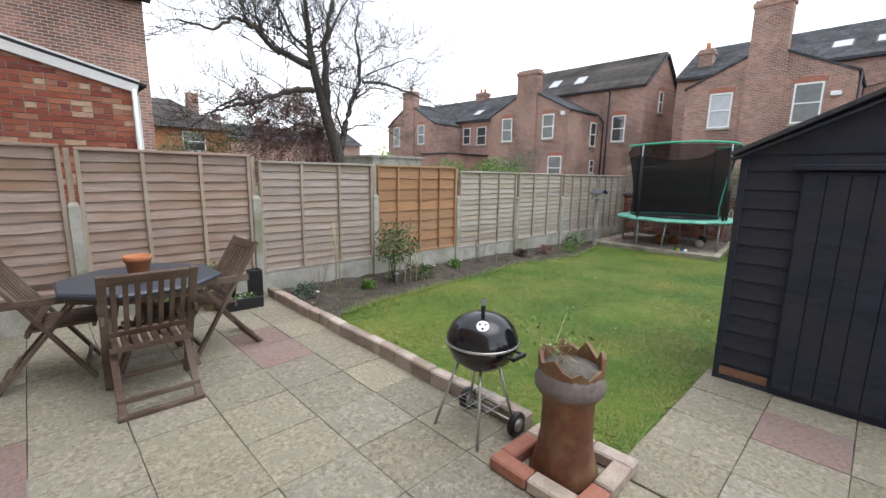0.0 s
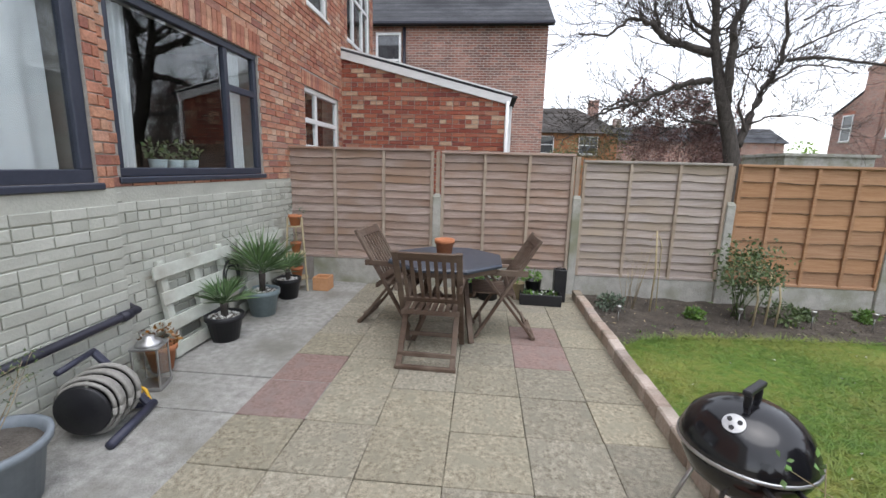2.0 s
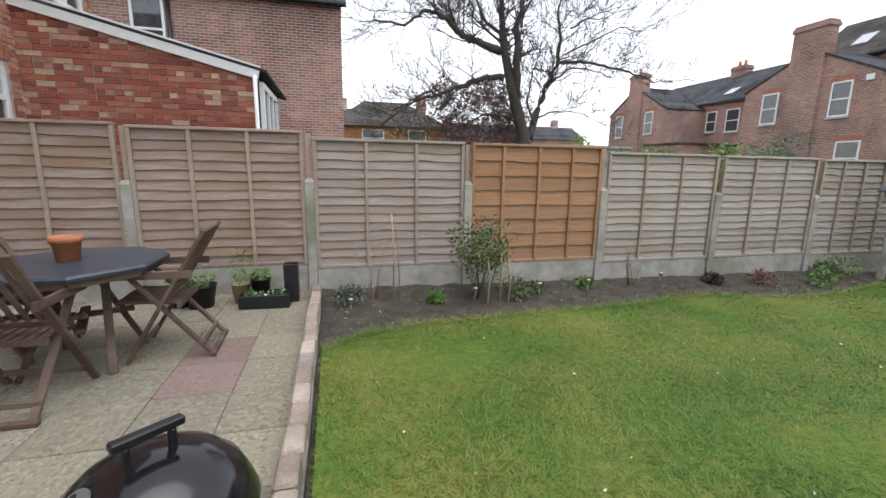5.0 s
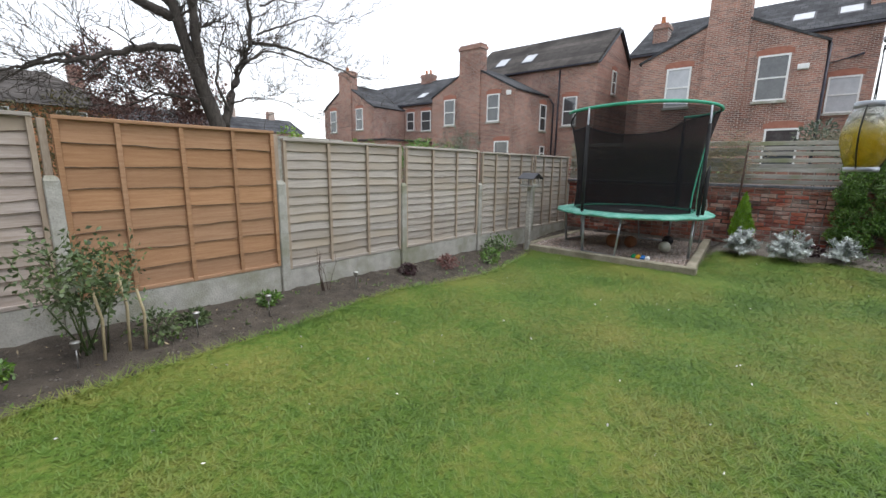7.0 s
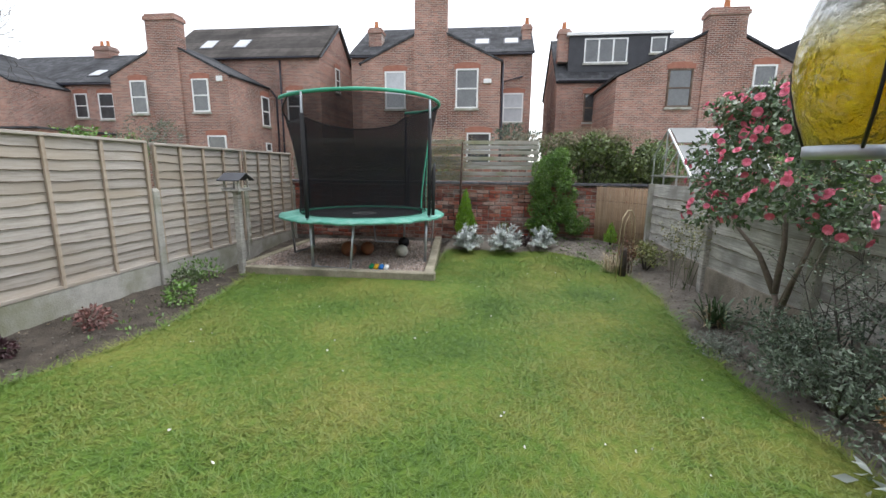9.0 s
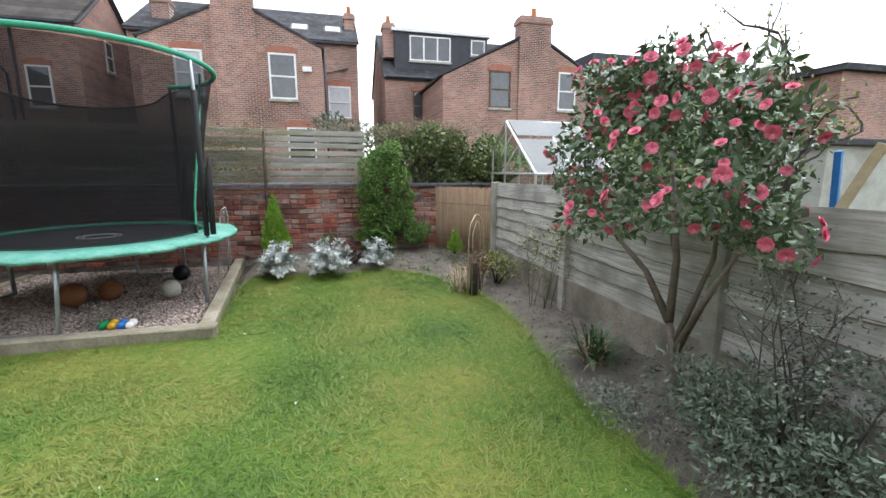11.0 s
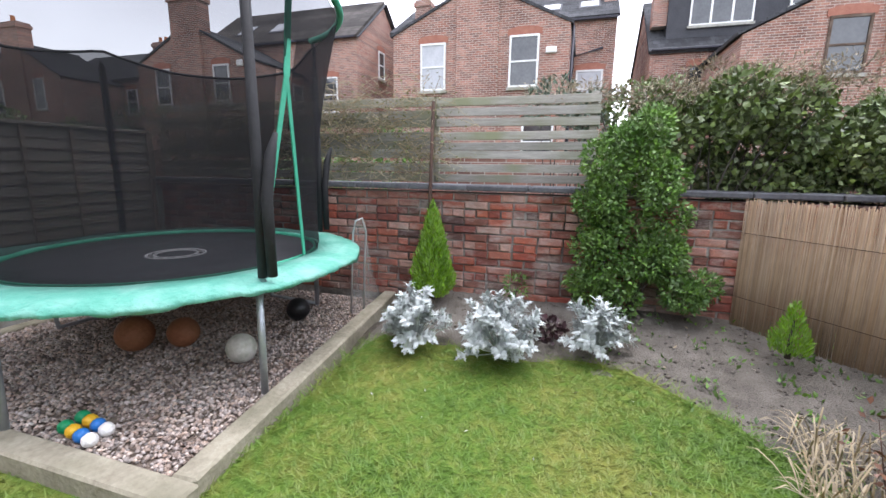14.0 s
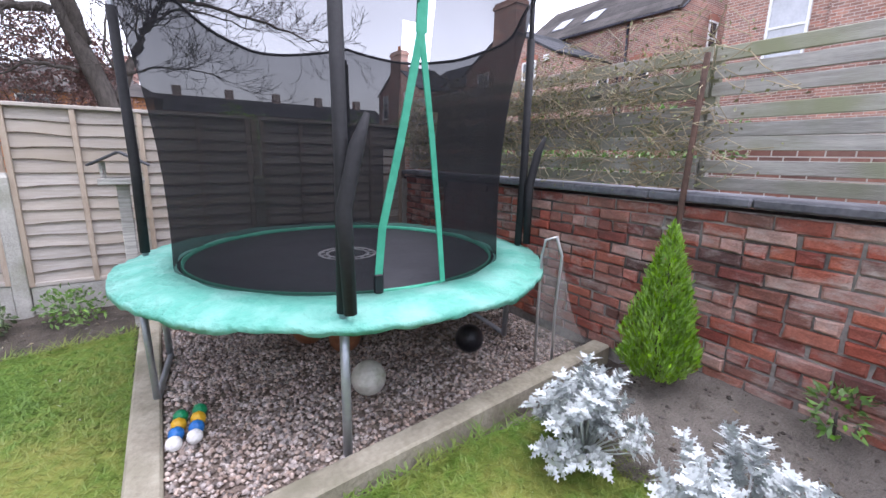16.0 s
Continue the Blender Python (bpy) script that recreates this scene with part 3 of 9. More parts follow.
def brick_mesh(w, h, material, rough=1.0, variant=0):
    w = round(w, 2)
    key = (w, h, material.name, variant)
    if key not in BRICK_MESH:
        me = bpy.data.meshes.new("brick")
        V, F = brick_verts(w, h, ch=0.009 if rough > 2 else 0.004)
        me.from_pydata(worn(V, 0.005, random.Random(variant)) if rough > 2 else V, [], F)
        me.materials.append(material)
        BRICK_MESH[key] = me
    return BRICK_MESH[key]


def courses(u0, u1, z0, z1, holes=(), limit=None, seed=1, mod_u=0.225, mod_z=0.075, joint=0.01):
    """(centre u, centre z, width) of every brick of a wall face; limit(z) gives the run of a course."""
    rng = random.Random(seed)
    out = []
    k = 0
    z = z0
    while z + mod_z <= z1 + 0.02:
        lo, hi = limit(z + mod_z / 2) if limit else (u0, u1)
        lo, hi = max(lo, u0), min(hi, u1)
        runs = [(lo, hi)]
        for h0, h1, g0, g1 in holes:
            if g0 < z + mod_z * 0.6 and g1 > z + mod_z * 0.4:
                runs = [q for a, b in runs for q in ((a, min(b, h0)), (max(a, h1), b)) if q[1] - q[0] > 0.03]
        off = u0 - (mod_u / 2 if k % 2 else 0)
        header = k % 4 == 3
        mu = mod_u / 2 if header else mod_u
        for a, b in runs:
            i = math.floor((a - off) / mu)
            while off + i * mu < b:
                p0, p1 = max(a, off + i * mu), min(b, off + (i + 1) * mu)
                if p1 - p0 > 0.035:
                    out.append(((p0 + p1) / 2, z + mod_z / 2, p1 - p0 - joint))
                i += 1
        z += mod_z
        k += 1
    return out


def lay_bricks(wall, rows, place, rz, mat_single, mat_joined, near, h=0.065, seed=5, rough=1.0):
    """Bricks whose (u, z) is near become objects under the wall, the rest one joined part. place(u, z) gives the spot."""
    rng = random.Random(seed)
    single = [r for r in rows if near(r[0], r[1])][:300]
    ids = {id(r) for r in single}
    for u, z, w in single:
        ob = new("brick", brick_mesh(w, h, mat_single, rough, rng.randrange(9) if rough > 2 else 0))
        ob.parent = wall
        ob.matrix_basis = pose(*place(u, z), rng.uniform(-0.6, 0.6) * rough, rng.uniform(-0.5, 0.5) * (rough - 1), rz + rng.uniform(-0.8, 0.8) * rough) @ pose(rng.uniform(-0.004, 0.004) * (rough - 1), rng.uniform(-0.004, 0.003) * rough, rng.uniform(-0.002, 0.002) * (rough - 1))
    V, F, b = [], [], 0
    for r in rows:
        if id(r) in ids:
            continue
        u, z, w = r
        v, f = brick_verts(w, h, ch=0.009 if rough > 2 else 0.004)
        v = worn(v, 0.005, rng) if rough > 2 else v
        m = pose(*place(u, z), 0, rng.uniform(-0.5, 0.5) * (rough - 1), rz + rng.uniform(-0.6, 0.6) * rough) @ pose(rng.uniform(-0.004, 0.004) * (rough - 1), rng.uniform(-0.004, 0.003) * rough, 0)
        V += [tuple(m @ Vector(q)) for q in v]
        F += [tuple(b + i for i in q) for q in f]
        b += len(v)
    if V:
        me = bpy.data.meshes.new("brickwork")
        me.from_pydata(V, [], F)
        tagged(part("brickwork", me, mat_joined, wall), "", "", "", "stuff")


# ---- ground ----
def lawn_z(x):
    return float(np.interp(x, [2.6, 8.0, 11.0, 12.2, 12.9], [-0.03, -0.13, -0.15, -0.08, -0.02]))


def soil_z(x, y):
    far = np.interp(x, [12.3, 13.5], [0.0, 0.16])
    far = far * float(np.interp(y, [2.75, 3.1], [1.0, 0.0])) - 0.06 * float(np.interp(y, [2.95, 3.1], [0.0, 1.0])) * (x > 10.8)
    right = np.interp(y, [-0.45, 0.1], [0.10, 0.0])
    left = float(np.interp(y, [5.35, 6.15], [0.0, 0.07])) * (x < 10.7)
    return lawn_z(x) - 0.03 + far * 0.8 + right + left + 0.028 * noise.noise((x * 3.1, y * 3.1, 0.0)) + 0.014 * noise.noise((x * 11, y * 11, 2.0))


LEFT_X, LEFT_Y = [2.6, 3.0, 3.5, 4.5, 5.8, 6.6, 7.4, 8.1, 8.9, 10.0, 10.8], [4.50, 4.83, 5.0, 5.10, 5.20, 5.36, 5.42, 5.20, 5.15, 5.35, 5.52]
RIGHT_X, RIGHT_Y = [5.5, 6.2, 7.3, 8.2, 9.3, 10.1, 10.9, 11.7, 12.2, 12.6, 12.72], [1.42, 0.35, 0.2, 0.33, 0.33, 0.2, 0.12, 0.25, 0.6, 1.1, 1.6]


def left_edge(x):
    e = float(np.interp(x, LEFT_X, LEFT_Y)) if x < 10.8 else 2.93
    return e + 0.03 * noise.noise((x * 4, 1.0, 0.0))


def right_edge(x):
    e = 1.52 if x < 5.45 else float(np.interp(x, RIGHT_X, RIGHT_Y))
    return e + 0.03 * noise.noise((x * 4, 9.0, 0.0))


def grid_mesh(name, xs, y0, y1, z, n):
    V, F = [], []
    for x in xs:
        a, b = y0(x), y1(x)
        for j in range(n + 1):
            y = a + (b - a) * j / n
            V.append((x, y, z(x, y)))
    for i in range(len(xs) - 1):
        for j in range(n):
            q = i * (n + 1) + j
            F.append((q, q + n + 1, q + n + 2, q + 1))
    me = bpy.data.meshes.new(name)
    me.from_pydata(V, [], F)
    me.polygons.foreach_set("use_smooth", np.ones(len(F), dtype=bool))
    me.update()
    return me


bm = bmesh.new()
bmesh.ops.create_grid(bm, x_segments=8, y_segments=8, size=400)
bmesh.ops.translate(bm, verts=bm.verts[:], vec=(0, 0, -0.32))
setting("ground", bm, M_FARGRASS, "rough open ground beyond the gardens")
setting("soil_bed", grid_mesh("soil_bed", np.linspace(2.66, 13.6, 200), lambda x: -0.5, lambda x: 3.0, soil_z, 66), M_SOIL, "dry greyish garden soil of the flower bed")
setting("soil_bed_north", grid_mesh("soil_bed_north", np.linspace(2.66, 13.6, 200), lambda x: 3.0, lambda x: 6.26, soil_z, 60), M_SOIL_DAMP, "dark damp turned soil along the garden fence")
lz = lambda x, y: lawn_z(x) + 0.012 * noise.noise((x * 1.3, y * 1.3, 5.0))
setting("lawn", grid_mesh("lawn", np.linspace(2.69, 10.8, 120), right_edge, left_edge, lz, 50), M_TURF, "mown lawn with yellowed patches")
setting("lawn_far_end", grid_mesh("lawn_far_end", np.linspace(10.8, 12.72, 40), right_edge, lambda x: 2.95 - 0.25 * max(0.0, x - 12.3), lz, 30), M_TURF, "mown lawn running beside the timber edging")


def grass_blades():
    rng = np.random.default_rng(11)
    n = 330000
    x = rng.uniform(2.70, 12.74, n)
    y = rng.uniform(0.1, 5.75, n)
    gx = np.linspace(2.6, 12.8, 400)
    lo = np.interp(x, gx, [right_edge(q) for q in gx])
    hi = np.interp(x, gx, [left_edge(q) if q < 10.78 else 2.95 - 0.25 * max(0.0, q - 12.3) for q in gx])
    fringe = rng.uniform(-0.02, 0.045, n)
    k = (y > lo - fringe) & (y < hi + fringe)
    x, y = x[k], y[k]
    n = len(x)
    z = np.interp(x, gx, [lawn_z(q) for q in gx]) - 0.005
    edge = np.minimum(np.abs(y - np.interp(x, gx, [left_edge(q) if q < 10.78 else 2.95 for q in gx])), np.abs(y - np.interp(x, gx, [right_edge(q) for q in gx])))
    h = rng.uniform(0.012, 0.034, n) * np.where(edge < 0.05, 1.9, 1.0)
    w = rng.uniform(0.0025, 0.005, n)
    lean = rng.uniform(1.3, 3.2, n) * h
    b = rng.uniform(0, 2 * np.pi, n)
    dx, dy = -np.sin(b) * w, np.cos(b) * w
    P = np.stack([np.stack([x + dx, y + dy, z], 1), np.stack([x - dx, y - dy, z], 1), np.stack([x + np.cos(b) * lean, y + np.sin(b) * lean, z + h], 1)], 1).reshape(-1, 3)
    F = np.arange(3 * n).reshape(-1, 3)
    me = mesh_from("grass", P, F)
    ob = part("grass", me, M_BLADE)
    tagged(ob, "short green grass blades with straw-coloured patches", "grass", "", "stuff")


grass_blades()

# patio: bedding, concrete strip by the house, edging, slabs
def shift_new(before, dy, dx=0.0):
    """Moves every top-level object built since then along the ground."""
    for ob in set(bpy.data.objects) - before:
        if ob.parent is None:
            ob.matrix_basis = Matrix.Translation((dx, dy, 0)) @ ob.matrix_basis


HOUSE_DY = -0.2
mark = set(bpy.data.objects)
X0, Y0, S = -0.125, 3.26, 0.4575
patio = setting("patio", boxes([(-1.3, 2.62, -2.5, 6.42, -0.3, -0.035), (2.62, 4.5, -2.5, 1.72, -0.3, -0.035)]), M_BED, "patio of square concrete slabs with open joints")
strip = setting("path_by_wall", boxes([(-1.3, -0.12, 3.74, 6.42, -0.03, 0.006), (-1.3, -0.12, -2.5, 3.26, -0.03, 0.004), (-1.3, 0.34, 3.27, 3.73, -0.03, 0.002)], 0.004), M_CONC, "rough grey concrete strip along the house wall")
shift_new(mark, HOUSE_DY)

# ---- boundary fence with concrete posts ----
FY = 6.25
POSTS = [-0.93, 0.80, 2.56, 4.39, 6.26, 8.12, 9.98, 11.86, 13.55]
TOPS = [1.80, 1.78, 1.71, 1.705, 1.64, 1.635, 1.62, 1.62]
LOWS = [0.34, 0.31, 0.25, 0.23, 0.17, 0.17, 0.14, 0.10]
PMATS = [M_FENCE, M_FENCE, M_FENCE2, M_FENCE_NEW, M_FENCE3, M_FENCE3, M_FENCE3, M_FENCE3]
PLABEL = ["brown weathered waney-lap fence panel beside the house wall", "brown weathered waney-lap fence panel with wavy boards", "pinkish grey weathered waney-lap fence panel",
          "new orange larch fence panel with vertical battens", "silvered waney-lap fence panel above a concrete board", "silvered waney-lap fence panel above a concrete board",
          "silvered waney-lap fence panel with damp brown stains", "silvered waney-lap fence panel behind the trampoline"]


def slat_mesh(length, height, seed, material):
    """A wavy-edged thin board, leaning out at its foot."""
    rng = random.Random(seed)
    n = 20
    ph, am = rng.uniform(0, 6), rng.uniform(0.005, 0.012)
    bark = [rng.uniform(0.004, 0.010) for _ in range(n + 1)]
    V = []
    for i in range(n + 1):
        x = -length / 2 + length * i / n
        wv = am * (0.6 * math.sin(ph + i * 0.45) + 0.4 * math.sin(ph * 3 + i * 1.1)) + rng.uniform(-0.0025, 0.0025)
        for y, z in ((-0.026, -height / 2 + wv), (-0.012, -height / 2 + wv - 0.002), (0.002, height / 2), (-0.007, height / 2), (-0.0255, -height / 2 + wv + bark[i] * 0.7)):
            V.append((x, y, z))
    F = []
    for i in range(n):
        for j in range(5):
            k = (j + 1) % 5
            F.append((i * 5 + j, i * 5 + k, i * 5 + 5 + k, i * 5 + 5 + j))
    F += [(0, 1, 2, 3, 4), (n * 5 + 4, n * 5 + 3, n * 5 + 2, n * 5 + 1, n * 5)]
    me = bpy.data.meshes.new("slat")
    me.from_pydata(V, [], F)
    me.materials.append(material)
    me.materials.append(M_WANEY)
    for i in range(n):
        me.polygons[i * 5].material_index = me.polygons[i * 5 + 4].material_index = 1
    return me


def fence_panel(i):
    x0, x1, z0, z1 = POSTS[i] + 0.05, POSTS[i + 1] - 0.05, LOWS[i], TOPS[i]
    if i == 0:
        x0 = -1.2
    L, cx = x1 - x0, (x0 + x1) / 2
    t = thing("lap_fence", PLABEL[i], "fence", (cx, FY, z0), 0, "garden fence panels")
    count = 8 if i == 3 else 14
    step = (z1 - z0 - 0.05) / count
    meshes = [slat_mesh(L, step + 0.03, 40 + i * 5 + q, PMATS[i]) for q in range(4)]
    rng = random.Random(i)
    for k in range(count):
        s = new("slat", meshes[rng.randrange(4)])
        s.parent = t
        s.location = (0, rng.uniform(-0.002, 0.002), 0.03 + step * (k + 0.5))
        s.rotation_euler = (0, radians(rng.uniform(-0.25, 0.25)), 0)
    posts = [-L / 2 + 0.02, L / 2 - 0.02] + ([-L * 0.27, -L * 0.0, L * 0.26] if i == 3 else [-L / 6, L / 6] if i not in (6, 7) else [-L / 4, 0, L / 4])
    bmat = PMATS[i] if i == 3 else M_BATTEN
    for u in posts:
        part("batten", box(bmesh.new(), u - 0.019, u + 0.019, -0.054, -0.027, 0, z1 - z0 - 0.02, 0.003), bmat, t)
    part("top_rail", box(bmesh.new(), -L / 2, L / 2, -0.062, 0.012, z1 - z0 - 0.03, z1 - z0, 0.004), M_FENCE3 if i not in (0, 1, 3) else PMATS[i], t)
    part("bottom_rail", box(bmesh.new(), -L / 2, L / 2, -0.05, 0.0, 0.0, 0.035, 0.004), PMATS[i], t)
    return t


for i in range(8):
    fence_panel(i)
    a, b = POSTS[i] + 0.055, POSTS[i + 1] - 0.055
    g = part("gravel_board", box(bmesh.new(), max(a, -1.2), b, FY - 0.045, FY + 0.005, -0.3, LOWS[i] - 0.004, 0.006), M_POST)
    tagged(g, "grey concrete gravel board under a fence panel", "gravel board", "fence gravel boards")
for i, x in enumerate(POSTS[1:]):
    top = [1.24, 1.27, 1.25, 1.18, 1.12, 1.08, 1.05, 1.0][i]
    bm = box(bmesh.new(), x - 0.05, x + 0.05, FY - 0.075, FY + 0.045, -0.32, top - 0.03, 0.008)
    v = bmesh.ops.create_cone(bm, cap_ends=True, segments=4, radius1=0.07, radius2=0.045, depth=0.03)["verts"]
    bmesh.ops.rotate(bm, verts=v, matrix=Matrix.Rotation(radians(45), 3, "Z"))
    bmesh.ops.translate(bm, verts=v, vec=(x, FY - 0.015, top - 0.015))
    tagged(part("concrete_post", bm, M_POST), "grey concrete slotted fence post stained with algae", "fence post", "concrete fence posts")
    ext = part("post_extension", box(bmesh.new(), x - 0.025, x + 0.025, FY + 0.004, FY + 0.044, top - 0.25, TOPS[min(i, 6)] - 0.03, 0.004), M_BATTEN)
    tagged(ext, "brown timber fillet between two fence panels", "fence fillet", "fence fillets")

# ---- right-hand fence of grey boards ----
RY = -0.42
RPOSTS = [4.6, 6.75, 8.86, 10.62, 12.62]
for i in range(4):
    x0, x1 = RPOSTS[i] + 0.04, RPOSTS[i + 1] - 0.04
    t = thing("board_fence", "grey weathered rough-board fence panel on a concrete base", "fence", ((x0 + x1) / 2, RY - 0.02, 0.0), 0, "grey board fence panels")
    L = x1 - x0
    for k in range(6):
        s = new("board", slat_mesh(L, 0.195, 300 + i * 7 + k, M_OLDBOARD))
        s.parent = t
        s.matrix_basis = pose(0, 0, 0.32 + 0.145 * k, 0, random.Random(i * 9 + k).uniform(-0.5, 0.5), 180)
    for u in (-L * 0.3, L * 0.3):
        part("batten", box(bmesh.new(), u - 0.03, u + 0.03, -0.05, -0.025, 0.2, 1.1, 0.004), M_OLDBOARD, t)
    g = part("gravel_board", box(bmesh.new(), x0, x1, RY - 0.05, RY + 0.02, -0.3, 0.235, 0.006), M_STAINED)
    tagged(g, "stained concrete gravel board under a grey board fence", "gravel board", "fence gravel boards")
for i, x in enumerate(RPOSTS):
    timber = i in (3,)
    bm = box(bmesh.new(), x - 0.05, x + 0.05, RY - 0.05, RY + 0.06, -0.3, 1.14 if i > 2 else 1.02, 0.008)
    tagged(part("fence_post", bm, M_OLDBOARD if timber else M_POST), "weathered timber fence post" if timber else "pale concrete fence post beside the flower bed", "fence post", "right fence posts")

# ---- brick boundary wall at the end of the garden ----
WX = 13.56
wall_east = setting("wall_east", boxes([(WX + 0.012, WX + 0.23, -0.9, 6.4, -0.3, 1.03)]), M_MORTAR_DK, "old sooty red brick garden wall with missing pointing")
rows = courses(-0.9, 6.4, -0.02, 1.05, seed=3, joint=0.013)
lay_bricks(wall_east, rows, lambda u, z: (WX - 0.006, u, z), -90, M_OLD, M_OLD_I, lambda u, z: 0.2 < u < 4.3 and z > 0.05, 0.0635, rough=2.4)
for k in range(13):
    y0 = -0.9 + k * 0.56
    bm = box(bmesh.new(), WX - 0.05, WX + 0.28, y0, y0 + 0.554, 1.055, 1.105, 0.010)
    c = part("coping_stone", bm, M_DKCHIP, wall_east)

# slatted screen on top of the wall
scr = thing("slatted_screen", "grey weathered horizontal slat screen on the garden wall", "screen", (WX + 0.06, 0, 1.12))
rng = random.Random(4)
for k in range(8):
    for a, b in ((1.35, 2.78), (2.8, 4.3), (4.32, 6.2)):
        bm = box(bmesh.new(), -0.012, 0.012, a, b, 0.02 + k * 0.095, 0.02 + k * 0.095 + (0.082 if a > 2 else 0.07), 0.003)
        s = part("slat", bm, M_LOCKER, scr)
        s.rotation_euler = (radians(rng.uniform(-0.4, 0.4)), 0, 0)
for y in (1.4, 2.79, 4.31, 6.15):
    part("upright", box(bmesh.new(), 0.014, 0.06, y - 0.03, y + 0.03, 0, 0.78, 0.004), M_LOCKER, scr)
pole = part("iron_pole", tubes("iron_pole", [[(WX - 0.09, 2.80, -0.05, 0.018), (WX - 0.075, 2.79, 1.0, 0.018), (WX - 0.06, 2.77, 1.84, 0.016)]], 8), M_RUST)
tagged(pole, "rusty brown iron pole standing against the garden wall", "pole")

# ---- the house ----
mark = set(bpy.data.objects)
HX = -1.22
BX = -1.15
holes = [(3.76, 5.74, 1.45, 2.74), (6.98, 8.4, 1.78, 2.66), (7.15, 7.97, 3.78, 5.0), (8.95, 10.5, 3.80, 5.1)]


def holed_wall(name, x0, x1, y0, y1, z0, z1, hs, material, label, lo=None):
    """A wall along y with real openings: built of the blocks between them."""
    ys = sorted({y0, y1, *[min(max(h[0], y0), y1) for h in hs], *[min(max(h[1], y0), y1) for h in hs]})
    bm = bmesh.new()
    for a, b in zip(ys, ys[1:]):
        spans = [(z0, z1)]
        for h in hs:
            if h[0] < (a + b) / 2 < h[1]:
                spans = [q for s in spans for q in ((s[0], min(s[1], h[2])), (max(s[0], h[3]), s[1])) if q[1] > q[0]]
        for s in spans:
            box(bm, x0, x1, a, b, *s)
    return setting(name, bm, material, label)


wall_west = holed_wall("wall_west", HX - 0.3, HX - 0.012, 3.62, 10.75, -0.3, 6.4, holes, M_MORTAR, "red brick rear wall of the house")
near_holes = [(1.75, 3.5, 1.42, 2.72)]
wall_bay = holed_wall("wall_west_near", BX - 0.3, BX - 0.012, -4.0, 3.62, -0.3, 6.4, near_holes, M_MORTAR, "red brick house wall beside the patio")
rows = courses(3.62, 10.75, 1.38, 6.35, [*holes, (3.7, 5.8, 2.74, 2.96), (6.9, 8.45, 2.66, 2.86)], seed=8)
lay_bricks(wall_west, rows, lambda u, z: (HX, u, z), 90, M_BRICK, M_BRICK_I, lambda u, z: 5.7 < u < 7.0 and z < 3.4 or 3.6 < u < 5.8 and 2.9 < z < 3.4)
rows = courses(-1.5, 3.62, 1.38, 4.4, [*near_holes, (1.7, 3.56, 2.72, 2.94)], seed=9)
lay_bricks(wall_bay, rows, lambda u, z: (BX, u, z), 90, M_BRICK, M_BRICK_I, lambda u, z: False)
plinth = setting("plinth", boxes([(HX - 0.02, HX + 0.000, 3.62, 6.42, -0.1, 1.38)]), M_PAINTBRICK_I, "sage painted brick base of the house wall")
rows = courses(3.62, 6.42, 0.0, 1.38, [(3.76, 5.74, 1.30, 2.0)], seed=10, joint=0.009)
lay_bricks(plinth, rows, lambda u, z: (HX + 0.011, u, z), 90, M_PAINTBRICK, M_PAINTBRICK, lambda u, z: True, 0.066, rough=1.0)
plinth2 = setting("plinth_near", boxes([(BX - 0.02, BX + 0.000, -2.0, 3.62, -0.1, 1.38)]), M_PAINTBRICK_I, "sage painted brick base of the nearer house wall")
rows = courses(0.0, 3.62, 0.0, 1.30, [], seed=12, joint=0.009)
lay_bricks(plinth2, rows, lambda u, z: (BX + 0.011, u, z), 90, M_PAINTBRICK, M_PAINTBRICK, lambda u, z: u > 1.6, 0.066, rough=1.0)
# soldier-course lintels
for x, y0, y1, z0, hgt in ((HX, 3.7, 5.8, 2.745, 0.215), (HX, 6.9, 8.45, 2.665, 0.19), (BX, 1.7, 3.56, 2.725, 0.215)):
    n = int((y1 - y0) / 0.075)
    me = bpy.data.meshes.new("lintel_brick")
    v, f = brick_verts(0.065, hgt)
    me.from_pydata(v, [], f)
    me.materials.append(M_BRICK)
    host = wall_bay if x == BX else wall_west
    for k in range(n):
        ob = new("lintel_brick", me)
        ob.parent = host
        ob.matrix_basis = pose(x + 0.003, y0 + 0.0375 + k * (y1 - y0) / n, z0 + hgt / 2, 0, 0, 90)
setting("house_eaves", boxes([(HX - 0.5, HX + 0.35, -4, 10.9, 6.4, 6.5)]), M_SLATE, "roof edge of the house")
setting("house_end_wall", boxes([(HX - 5.0, HX - 0.3, 10.45, 10.75, -0.3, 6.4), (HX - 5.3, HX - 5.0, -4, 10.75, -0.3, 6.4), (-6.2, BX - 0.012, -4.3, -4.0, -0.3, 6.4)]), M_FARBRICK_X, "brick end wall of the house")


